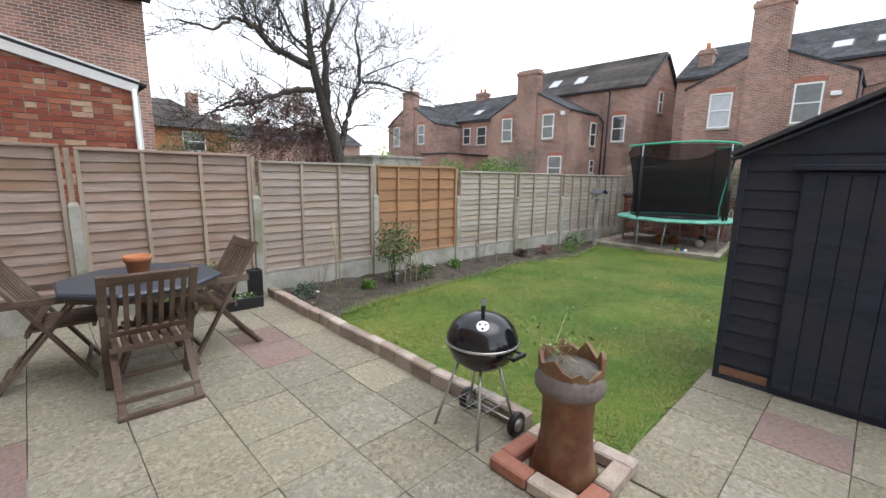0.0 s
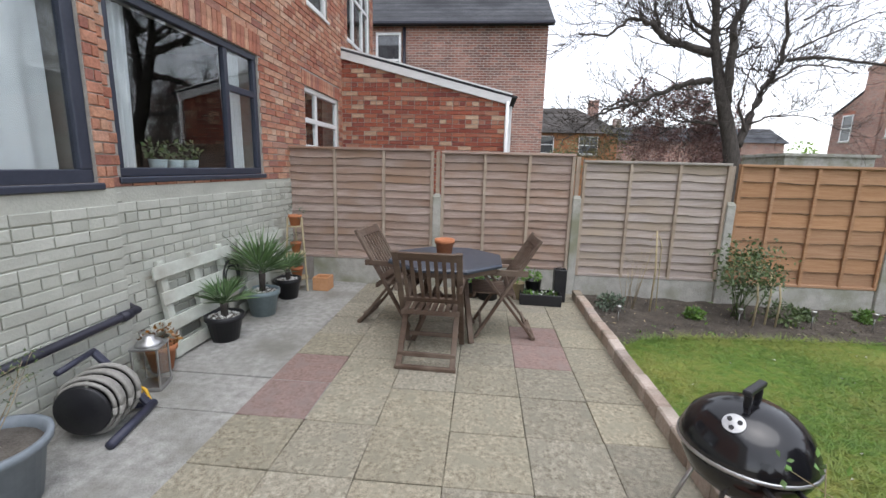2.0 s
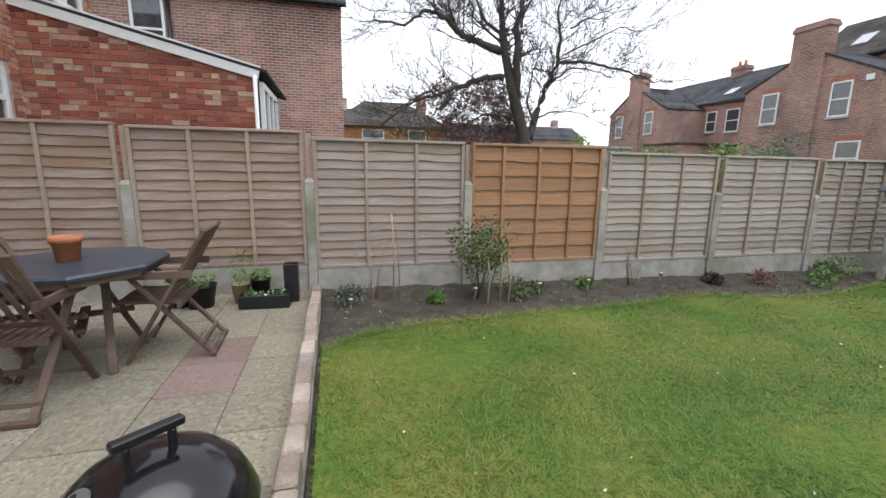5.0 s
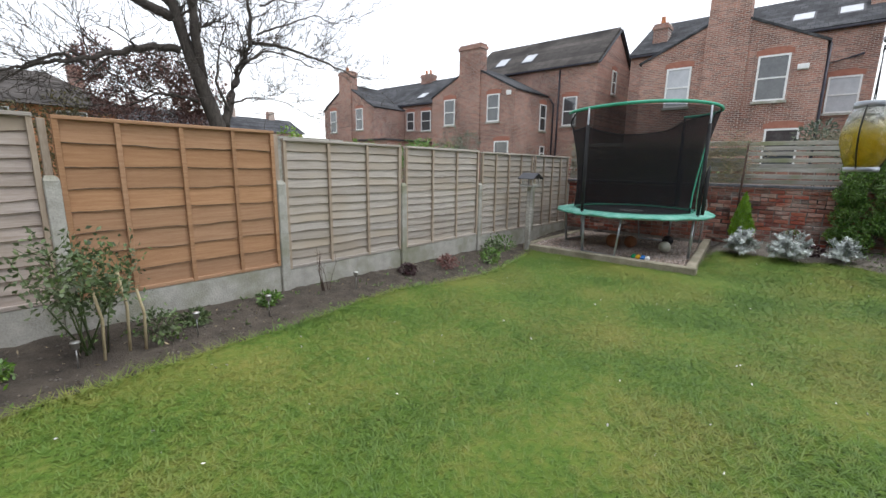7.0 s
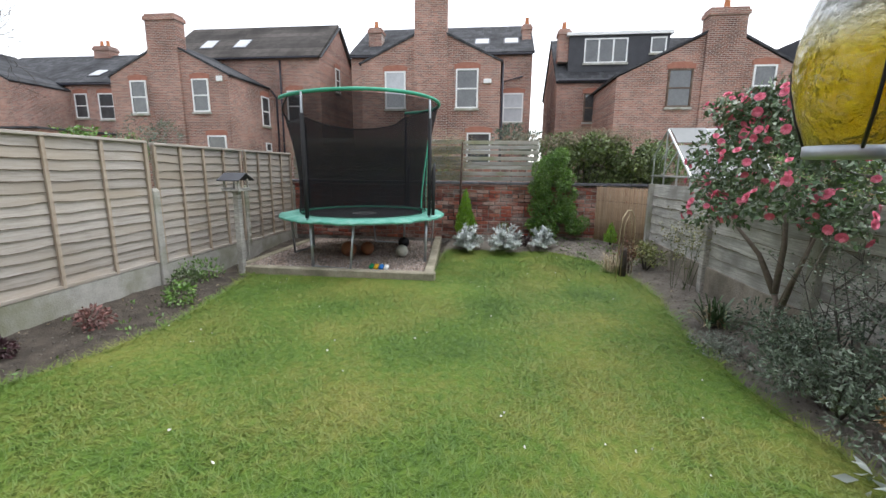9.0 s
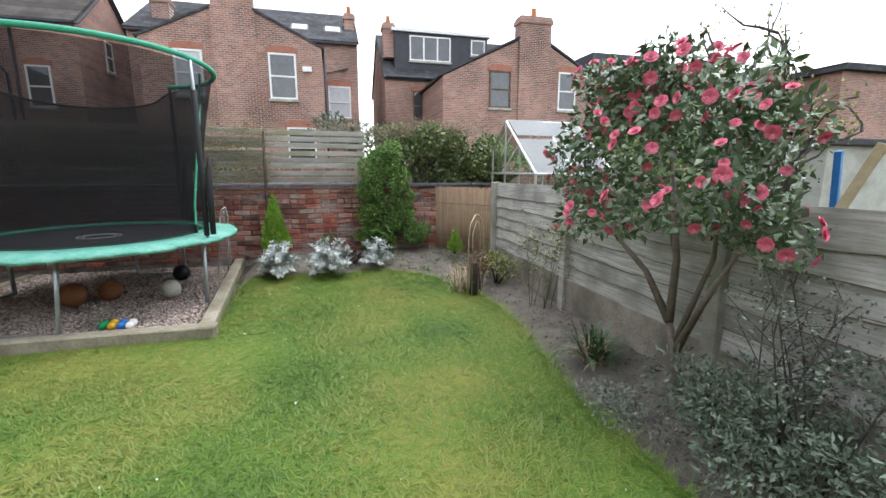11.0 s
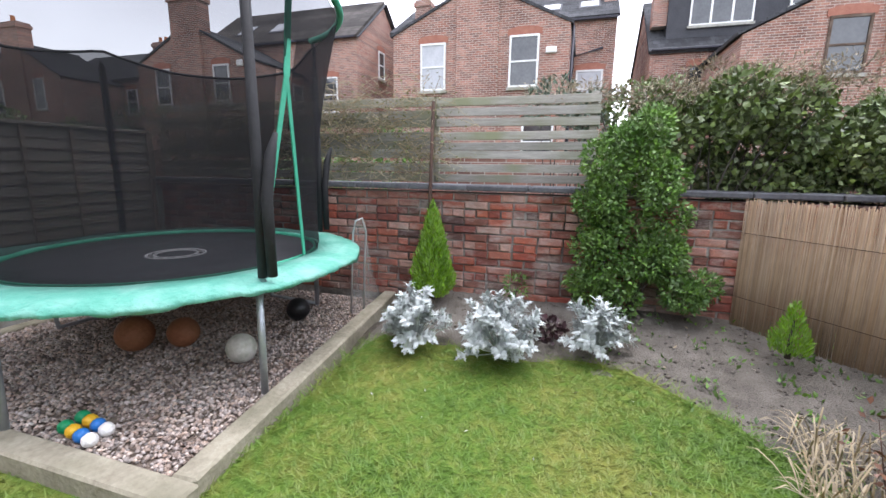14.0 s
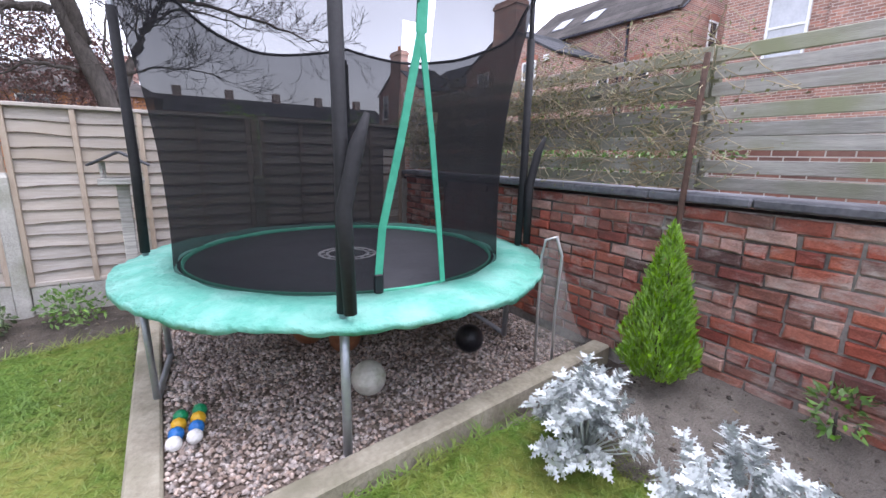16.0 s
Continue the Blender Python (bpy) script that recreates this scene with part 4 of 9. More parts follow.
def casement(name, x, y0, y1, z0, z1, bars, rails, material, label, fw=0.06, pane=True):
    """A framed window in a wall that faces +x."""
    t = thing(name, label, "window", (x, (y0 + y1) / 2, z0))
    t["kind"] = "structure"
    w, h = (y1 - y0) / 2, z1 - z0
    part("window_frame", boxes([(-0.06, 0.0, -w, w, 0, fw), (-0.06, 0.0, -w, w, h - fw, h), (-0.06, 0.0, -w, -w + fw, fw, h - fw), (-0.06, 0.0, w - fw, w, fw, h - fw)], 0.006), material, t)
    for b in bars:
        part("mullion", box(bmesh.new(), -0.06, -0.003, b - fw / 2, b + fw / 2, fw, h - fw, 0.005), material, t)
    for a, b, z in rails:
        part("transom", box(bmesh.new(), -0.058, -0.004, a, b, z - fw / 2, z + fw / 2, 0.005), material, t)
    g = part("pane", box(bmesh.new(), -0.036, -0.032, -w + fw, w - fw, fw, h - fw), M_GLASS, t)
    g.visible_shadow = False
    part("window_sill", box(bmesh.new(), -0.06, 0.05, -w - 0.03, w + 0.03, -0.045, 0.0, 0.008), material, t)
    return t


casement("window_1", HX - 0.03, 3.76, 5.74, 1.45, 2.74, [0.42], [(0.42, 0.93, 0.86)], M_ANTHRA, "wide anthracite framed window reflecting a bare tree", 0.065)
casement("window_2", BX - 0.03, 1.75, 3.5, 1.42, 2.72, [0.0], [], M_ANTHRA, "anthracite framed window with white voile curtains", 0.085)
casement("window_3", HX - 0.03, 6.98, 8.4, 1.78, 2.66, [-0.22], [(-0.65, 0.65, 0.42)], M_WHITE, "white framed window in the brick wall", 0.07)
casement("window_4", HX - 0.03, 7.15, 7.97, 3.78, 5.0, [], [(-0.4, 0.4, 0.8)], M_WHITE, "white upstairs window", 0.07)
casement("window_5", HX - 0.03, 8.95, 10.5, 3.80, 5.1, [-0.3, 0.3], [(-0.7, 0.7, 0.85)], M_WHITE, "white upstairs window with an open casement", 0.07)
# room boxes behind the windows; their dimness is painted in by a near-black colour
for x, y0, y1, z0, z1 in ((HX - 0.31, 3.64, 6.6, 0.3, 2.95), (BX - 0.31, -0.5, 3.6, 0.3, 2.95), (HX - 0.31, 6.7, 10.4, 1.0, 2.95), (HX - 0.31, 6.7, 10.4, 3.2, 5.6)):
    setting("room_lining", boxes([(x - 3.0, x - 2.95, y0, y1, z0, z1), (x - 2.95, x, y0, y0 + 0.03, z0, z1), (x - 2.95, x, y1 - 0.03, y1, z0, z1), (x - 2.95, x, y0, y1, z0 - 0.03, z0), (x - 2.95, x, y0, y1, z1, z1 + 0.03)]), M_ROOM, "room seen through the window, its gloom put into near-black walls")


def curtain(x, y0, y1, z0, z1, sweep, label):
    V, F, n, m = [], [], 40, 10
    for i in range(n + 1):
        for j in range(m + 1):
            f, g = i / n, j / m
            y = y0 + (y1 - y0) * f * (1 - sweep * g) if sweep > 0 else y1 - (y1 - y0) * (1 - f) * (1 + sweep * g)
            V.append((x + 0.025 * math.sin(f * 38) * (0.4 + g), y, z1 - (z1 - z0) * g))
    for i in range(n):
        for j in range(m):
            q = i * (m + 1) + j
            F.append((q, q + 1, q + m + 2, q + m + 1))
    me = bpy.data.meshes.new("curtain")
    me.from_pydata(V, [], F)
    me.polygons.foreach_set("use_smooth", np.ones(len(F), dtype=bool))
    tagged(part("curtain", me, M_CURTAIN), label, "curtain")


curtain(HX - 0.2, 3.78, 4.15, 1.47, 2.7, 0.1, "white voile curtain gathered at the window's edge")
curtain(HX - 0.2, 5.30, 5.66, 1.47, 2.7, -0.1, "white voile curtain hanging behind the narrow casement")
curtain(BX - 0.2, 1.85, 3.42, 1.47, 2.7, -0.15, "white voile curtain swept to one side")
for k in range(3):
    t = thing("window_plant", "small green plant in a pale blue pot on the inner sill", "plant pot", (HX - 0.17, 4.32 + 0.2 * k, 1.462), 0, "sill plants")
    part("pot", lathe("pot", [(0.055, 0), (0.07, 0.12), (0.064, 0.12), (0.05, 0.02)], 16), M_ROOMPOT, t)
    P, O = clumps([(0, 0, 0.2)], [(0.09, 0.09, 0.08)], 60)
    part("leaves", leaves("leaves", P, 0.05, 0.03, O), M_LEAF_ROSE, t)
setting("inner_sill", boxes([(HX - 0.3, HX - 0.1, 3.76, 5.74, 1.43, 1.46)]), M_WHITE, "inner window sill")
shift_new(mark, HOUSE_DY, 0.06)
mark = set(bpy.data.objects)

# ---- neighbour's lean-to and gable ----
LY = 8.6
slope = lambda x: 3.47 - (x + 1.2) * 0.25
bm = bmesh.new()
vs = [bm.verts.new(p) for p in ((HX, LY + 0.012, -0.3), (1.72, LY + 0.012, -0.3), (1.72, LY + 0.012, slope(1.72)), (HX, LY + 0.012, slope(HX)))]
f = bm.faces.new(vs)
r = bmesh.ops.extrude_face_region(bm, geom=[f])
bmesh.ops.translate(bm, verts=[v for v in r["geom"] if isinstance(v, bmesh.types.BMVert)], vec=(0, 2.9, 0))
leanto = setting("leanto_wall", bm, M_MORTAR, "red brick lean-to next door")
rows = courses(HX, 1.72, 0.9, 3.45, limit=lambda z: (HX, min(1.72, (3.47 - z) / 0.25 - 1.2 - 0.03)), seed=14)
lay_bricks(leanto, rows, lambda u, z: (u, LY, z), 0, M_BRICK2, M_BRICK2_I, lambda u, z: z > 1.6)
bm = bmesh.new()
bar(bm, (HX, LY - 0.02, slope(HX) + 0.02), (1.80, LY - 0.02, slope(1.80) + 0.02), 0.19, 0.05, up=(0, 1, 0))
tagged(part("fascia_board", bm, M_WHITEWOOD), "white painted sloping fascia board of the lean-to", "fascia board")
bm = bmesh.new()
bar(bm, (HX, LY + 1.4, slope(HX) + 0.07), (1.9, LY + 1.4, slope(1.9) + 0.07), 2.9, 0.04, up=(0, 0, 1))
setting("leanto_roof", bm, M_SLATE, "lean-to roof")
lw = thing("window_6", "white framed side glazing of the lean-to", "window", (1.76, LY + 0.9, 1.2))
lw["kind"] = "structure"
part("window_frame", boxes([(0, 0.07, -0.75, 0.85, 1.35, 1.45), (0, 0.07, -0.75, 0.85, 0.4, 0.5), *[(0, 0.07, u - 0.04, u + 0.04, 0.5, 1.35) for u in (-0.71, -0.2, 0.3, 0.81)]], 0.006), M_WHITE, lw)
part("pane", box(bmesh.new(), 0.03, 0.035, -0.7, 0.8, 0.5, 1.35), M_FARGLASS, lw)
pipe = part("downpipe", tubes("downpipe", [[(1.74, LY - 0.05, 0.3, 0.03), (1.74, LY - 0.05, 2.7, 0.03)]], 8), M_WHITE)
tagged(pipe, "white plastic downpipe at the corner of the lean-to", "downpipe")


def gable_house(name, label, axis_wall, boxes_wall, material=None):
    t = thing(name, label, "house")
    part("wall", boxes(boxes_wall), material or axis_wall, t)
    return t


nb = thing("neighbour_house", "red brick neighbouring house with a slate roof", "house", (0, 15.0, 0))
part("wall", boxes([(-6.0, 3.15, 0, 8, -0.3, 5.95)]), M_FARBRICK_X, nb)
bm = bmesh.new()
vs = [bm.verts.new(p) for p in ((-6.0, -0.25, 5.9), (3.3, -0.25, 5.9), (3.3, 4.0, 8.6), (-6.0, 4.0, 8.6))]
bm.faces.new(vs)
vs = [bm.verts.new(p) for p in ((-6.0, 8.25, 5.9), (3.3, 8.25, 5.9), (3.3, 4.0, 8.6), (-6.0, 4.0, 8.6))]
bm.faces.new(vs)
sol = part("roof", bm, M_SLATE, nb)
md = sol.modifiers.new("thick", "SOLIDIFY")
md.thickness = 0.12
part("gutter", boxes([(-6.0, 3.3, -0.33, -0.22, 5.82, 5.92)], 0.02), M_DRAIN, nb)
part("downpipe", tubes("downpipe", [[(-1.25, -0.06, 0, 0.05), (-1.25, -0.06, 5.8, 0.05)]], 8), M_DRAIN, nb)
w = part("window", boxes([(-2.1, -1.4, -0.05, -0.01, 4.1, 5.6)]), M_FARGLASS, nb)
part("window_frame", boxes([(-2.15, -2.08, -0.08, 0, 4.05, 5.65), (-1.42, -1.35, -0.08, 0, 4.05, 5.65), (-2.08, -1.42, -0.08, 0, 4.05, 4.13), (-2.08, -1.42, -0.08, 0, 5.57, 5.65), (-2.08, -1.42, -0.07, 0, 4.82, 4.88)]), M_WHITE, w)


# ---- patio furniture ----
slab_mesh = bpy.data.meshes.new("slab")
bm = box(bmesh.new(), -0.2273, 0.2273, -0.2268, 0.2268, -0.035, 0.0, 0.004)
bm.to_mesh(slab_mesh)
bm.free()
slab_mesh.materials.append(M_SLAB)
slab_red = slab_mesh.copy()
slab_red.materials.clear()
slab_red.materials.append(M_SLAB_RED)
rng = random.Random(2)
RED = {(0, 0), (0, 1), (4, 2), (4, 3), (5, -5), (3, -4), (-1, -3), (8, -5)}


def lay_slab(i, j, x, y):
    s = new("slab", slab_red if (i, j) in RED else slab_mesh)
    s.parent = patio
    s.matrix_basis = pose(x, y, 0.004 + rng.uniform(-0.004, 0.003), rng.uniform(-0.3, 0.3), rng.uniform(-0.3, 0.3), rng.uniform(-0.5, 0.5) + 90 * rng.randrange(4))


for i in range(6):
    for j in range(-13, 7):
        x, y = X0 + S * (i + 0.5), Y0 + S * (j + 0.5)
        lay_slab(i, j, x, y + (0.0 if i < 5 else 0.006))
for i in range(4):
    for j in range(-13, -3):
        lay_slab(i + 6, j, X0 + S * 6 + 0.02 + S * (i + 0.5), 1.70 - S * (-4 - j + 0.5))
edging = setting("patio_edging", boxes([(2.64, 2.655, 2.2, 6.0, -0.25, 0.0)]), M_MORTAR_DK, "row of weathered edging bricks round the patio")
eb = bpy.data.meshes.new("edging_brick")
bm = box(bmesh.new(), -0.05, 0.05, -0.107, 0.107, -0.1, 0.1, 0.012)
bm.to_mesh(eb)
bm.free()
M_EDGE = mat("weathered_edging_brick", (0.30, 0.225, 0.185), (0.46, 0.39, 0.33), 7, 0.95, 0.6, vary=0.2, fine=8, stain=(0.22, 0.20, 0.15), stain_scale=4)
eb.materials.append(M_EDGE)
for k in range(18):
    e = new("edging_brick", eb)
    e.parent = edging
    e.matrix_basis = pose(2.60 + 0.006 * math.sin(k * 1.3), 2.33 + k * 0.2205, 0.012 + rng.uniform(-0.006, 0.006), rng.uniform(-1.5, 1.5), rng.uniform(-2, 2), rng.uniform(-1.2, 1.2))

# chimney pot in a ring of bricks
CPX, CPY = 2.43, 1.88
ring = thing("brick_surround", "low square of worn red and grey bricks round the chimney pot", "brick surround", (CPX, CPY, 0))
for k in range(4):
    for q in (0, 1):
        b = part("brick", box(bmesh.new(), -0.118, 0.118, -0.05, 0.05, 0, 0.075, 0.010), M_LINTEL if (k + q) % 3 == 0 else M_EDGE, ring)
        b.matrix_basis = pose(0, 0, 0, 0, 0, 90 * k + rng.uniform(-0.8, 0.8)) @ pose(-0.170 + q * 0.242, -0.238, 0.004, rng.uniform(-1, 1), 0, rng.uniform(-1, 1))
pot = thing("chimney_pot", "old brown salt-glazed chimney pot with a broken crown rim", "chimney pot", (CPX, CPY, 0.0), 0)
part("body", lathe("body", [(0.185, 0.0), (0.18, 0.03), (0.150, 0.14), (0.136, 0.24), (0.134, 0.42), (0.140, 0.46), (0.165, 0.48), (0.17, 0.53), (0.135, 0.53), (0.13, 0.3), (0.15, 0.02)], 28), M_CHIMPOT, pot)
part("band", lathe("band", [(0.150, 0.48), (0.178, 0.50), (0.182, 0.54), (0.170, 0.57), (0.165, 0.60), (0.155, 0.60), (0.150, 0.5)], 28), mat("dull_grey_band", (0.10, 0.08, 0.075), (0.22, 0.19, 0.17), 6, 0.6, 0.3), pot)
V, F = [], []
n = 24
for j in range(n):
    a = 2 * math.pi * j / n
    top = 0.665 + (0.030 if j % 3 == 0 else 0.0) - (0.022 if j % 3 == 1 else 0.0) - (0.045 if 13 < j < 20 else 0) + rng.uniform(-0.010, 0.010)
    for r, z in ((0.165, 0.585), (0.170, top), (0.150, top - 0.004), (0.145, 0.56)):
        V.append((r * math.cos(a), r * math.sin(a), z))
for j in range(n):
    k = (j + 1) % n
    for q in range(4):
        w = (q + 1) % 4
        F.append((j * 4 + q, k * 4 + q, k * 4 + w, j * 4 + w))
me = bpy.data.meshes.new("crown")
me.from_pydata(V, [], F)
part("crown", me, M_BUFF, pot, "jagged buff glazed crown rim")
part("soil", lathe("soil", [(0.148, 0.52), (0.146, 0.61), (0.05, 0.63), (0.001, 0.63)], 16), M_SOIL, pot)
stems = [[(rng.uniform(-.09, .09), rng.uniform(-.09, .09), 0.6, 0.003), (rng.uniform(-.14, .14), rng.uniform(-.14, .14), 0.72, 0.002), (rng.uniform(-.2, .2), rng.uniform(-.2, .2), rng.uniform(0.78, 0.86), 0.0012)] for _ in range(5)]
part("stem_cluster", tubes("stems", stems, 4), M_STRAW, pot)
P = np.concatenate([np.array([[q[k][0], q[k][1], q[k][2]] for k in (1, 2)]) + RNG.normal(size=(2, 3)) * 0.02 for q in stems for _ in range(5)])
part("leaves", leaves("leaves", P, 0.028, 0.014), M_LEAF_LAUREL, pot)

# kettle barbecue
bq = thing("kettle_barbecue", "black enamelled kettle barbecue on three thin steel legs", "barbecue", (2.405, 2.465, 0.004), 0)
R = 0.215
part("bowl", lathe("bowl", [(0.04, 0.40), (0.12, 0.425), (0.18, 0.475), (0.21, 0.54), (R, 0.58), (0.205, 0.58), (0.17, 0.49), (0.03, 0.41)], 32), M_ENAMEL, bq)
lid = part("lid", lathe("lid", [(R + 0.006, 0.58), (R + 0.008, 0.592), (R, 0.62), (0.19, 0.675), (0.15, 0.715), (0.10, 0.74), (0.05, 0.752), (0.001, 0.755)], 32), M_ENAMEL, bq)
part("rim", lathe("rim", [(R + 0.004, 0.572), (R + 0.012, 0.577), (R + 0.012, 0.588), (R + 0.004, 0.592)], 32), M_STEEL, bq)
bm = boxes([(-0.055, -0.04, -0.012, 0.012, 0.745, 0.80), (0.04, 0.055, -0.012, 0.012, 0.745, 0.80), (-0.075, 0.075, -0.014, 0.014, 0.80, 0.822)], 0.004)
bmesh.ops.rotate(bm, verts=bm.verts[:], matrix=Matrix.Rotation(radians(40), 3, "Z"))
part("lid_handle", bm, M_BLACKPL, bq)
va = Matrix.Rotation(radians(220), 4, "Z") @ Matrix.Translation((0.142, 0, 0.717)) @ Matrix.Rotation(radians(38), 4, "Y")
me = lathe("air_vent", [(0.001, 0.0), (0.036, 0.0), (0.036, 0.006), (0.001, 0.008)], 20, False)
me.transform(va)
vent = part("air_vent", me, M_STEEL, bq, "round steel air vent")
for k in range(3):
    me = lathe("vent_hole", [(0.001, 0.0), (0.0085, 0.0), (0.0085, 0.0098), (0.001, 0.0099)], 10, False)
    me.transform(va @ Matrix.Translation((0.019 * math.cos(k * 2.1), 0.019 * math.sin(k * 2.1), 0)))
    part("vent_hole", me, M_BLACKPL, vent)
for fx, fy, wheel in ((-0.19, 0.21, False), (-0.20, -0.16, False), (0.10, 0.17, True), (0.09, -0.20, True)):
    leg = part("leg", tubes("leg", [[(fx * 0.5, fy * 0.5, 0.44, 0.009), (fx, fy, 0.07 if wheel else 0.0, 0.009)]], 8), M_STEEL, bq)
    if wheel:
        me = lathe("wheel", [(0.03, -0.016), (0.072, -0.018), (0.076, -0.008), (0.076, 0.008), (0.072, 0.018), (0.03, 0.016)], 22)
        tm = Matrix.Translation((fx, fy + math.copysign(0.02, fy), 0.077)) @ Matrix.Rotation(radians(90), 4, "X")
        me.transform(tm)
        wh = part("wheel", me, M_BLACKPL, bq)
        me = lathe("hub", [(0.001, -0.02), (0.042, -0.0205), (0.042, 0.0205), (0.001, 0.02)], 14)
        me.transform(tm)
        part("hub", me, M_STEEL, wh)
part("axle", tubes("axle", [[(0.095, -0.2, 0.077, 0.006), (0.095, 0.17, 0.077, 0.006)]], 6), M_STEEL, bq)
wires = [[(-0.16 + 0.04 * k, -0.1, 0.16, 0.0025), (-0.16 + 0.04 * k, 0.14, 0.16, 0.0025)] for k in range(9)] + [[(-0.17, y, 0.16, 0.003), (0.17, y, 0.16, 0.003)] for y in (-0.1, 0.02, 0.14)]
part("wire_rack", tubes("wire_rack", wires, 4), M_STEEL, bq)
bm = boxes([(-0.06, 0.06, -R - 0.07, -R - 0.05, 0.545, 0.57), (-0.06, -0.045, -R - 0.07, -R + 0.01, 0.55, 0.565), (0.045, 0.06, -R - 0.07, -R + 0.01, 0.55, 0.565)], 0.003)
part("side_handle", bm, M_BLACKPL, bq)


# octagonal table under a blue-grey cover
TX, TY = 1.07, 4.86
tb = thing("garden_table", "octagonal garden table with a dark blue-grey top", "table", (TX, TY, 0.004), 22.5)
me = lathe("tabletop", [(0.001, 0.70), (0.53, 0.70), (0.555, 0.705), (0.56, 0.725), (0.545, 0.74), (0.001, 0.745)], 8, False)
part("tabletop", me, M_TABLE, tb)
part("rim", lathe("rim", [(0.50, 0.655), (0.515, 0.655), (0.515, 0.70), (0.50, 0.70)], 8, False), M_TEAK, tb)
for k in range(4):
    a = radians(22.5 + 90 * k)
    bm = bmesh.new()
    bar(bm, (0.38 * math.cos(a), 0.38 * math.sin(a), 0.0), (0.16 * math.cos(a + 0.9), 0.16 * math.sin(a + 0.9), 0.70), 0.05, 0.035)
    part("leg", bm, M_TEAK, tb)
part("stretcher", boxes([(-0.03, 0.03, -0.3, 0.3, 0.30, 0.33), (-0.3, 0.3, -0.03, 0.03, 0.33, 0.36)], 0.004), M_TEAK, tb)
tp = thing("plant_pot", "orange terracotta pot on the table", "plant pot", (TX - 0.02, TY - 0.02, 0.749))
part("pot", lathe("pot", [(0.065, 0), (0.082, 0.13), (0.093, 0.13), (0.095, 0.17), (0.085, 0.17), (0.06, 0.02)], 24), M_TERRA, tp)


def folding_chair():
    """A slatted folding armchair; it faces +y, its origin under the seat."""
    t = thing("folding_chair", "weathered dark hardwood folding armchair with slatted back", "chair", (0, 0, 0), 0, "chairs round the table")
    W = 0.245
    for s in (-1, 1):
        bm = bmesh.new()
        bar(bm, (s * W, 0.26, 0.012), (s * W, -0.30, 0.95), 0.026, 0.048, up=(1, 0, 0))
        part("back_leg", bm, M_TEAK, t)
        bm = bmesh.new()
        bar(bm, (s * (W - 0.03), -0.28, 0.012), (s * (W - 0.03), 0.20, 0.62), 0.024, 0.045, up=(1, 0, 0))
        part("front_leg", bm, M_TEAK, t)
        bm = bmesh.new()
        bar(bm, (s * (W + 0.012), -0.20, 0.64), (s * (W + 0.012), 0.27, 0.645), 0.022, 0.055, up=(0, 0, 1))
        part("armrest", bm, M_TEAK, t)
    bp = lambda f: (-0.30 + (0.95 - f) * 0.56 / 0.938, f)
    for f, h in ((0.91, 0.075), (0.50, 0.05)):
        y, z = bp(f)
        bm = bmesh.new()
        bar(bm, (-W, y, z), (W, y, z), 0.022, h, up=(0, -0.5, 0.86))
        part("back_rail", bm, M_TEAK, t)
    for k in range(7):
        u = -0.19 + 0.38 * k / 6
        (y0, z0), (y1, z1) = bp(0.51), bp(0.885)
        bm = bmesh.new()
        bar(bm, (u, y0, z0), (u, y1, z1), 0.030, 0.014, up=(0, 0.86, 0.5))
        part("back_slat", bm, M_TEAK, t)
    for k in range(8):
        u = -0.20 + 0.40 * k / 7
        bm = bmesh.new()
        bar(bm, (u, -0.10, 0.425), (u, 0.30, 0.445), 0.040, 0.018)
        part("seat_slat", bm, M_TEAK, t)
    for y, z in ((-0.09, 0.405), (0.28, 0.425), (-0.22, 0.10), (0.21, 0.10)):
        part("cross_rail", box(bmesh.new(), -W + 0.01, W - 0.01, y - 0.012, y + 0.012, z - 0.018, z + 0.018, 0.003), M_TEAK, t)
    part("foot_rail", box(bmesh.new(), -W, W, -0.30, -0.262, 0.0, 0.03, 0.003), M_TEAK, t)
    return t


chair = folding_chair()
chair.matrix_basis = pose(1.00, 4.30, 0.004, 0, 0, -2)
copy_thing(chair, pose(1.62, 4.98, 0.004, 0, 0, 92))
copy_thing(chair, pose(0.50, 5.14, 0.004, 0, 0, -98))


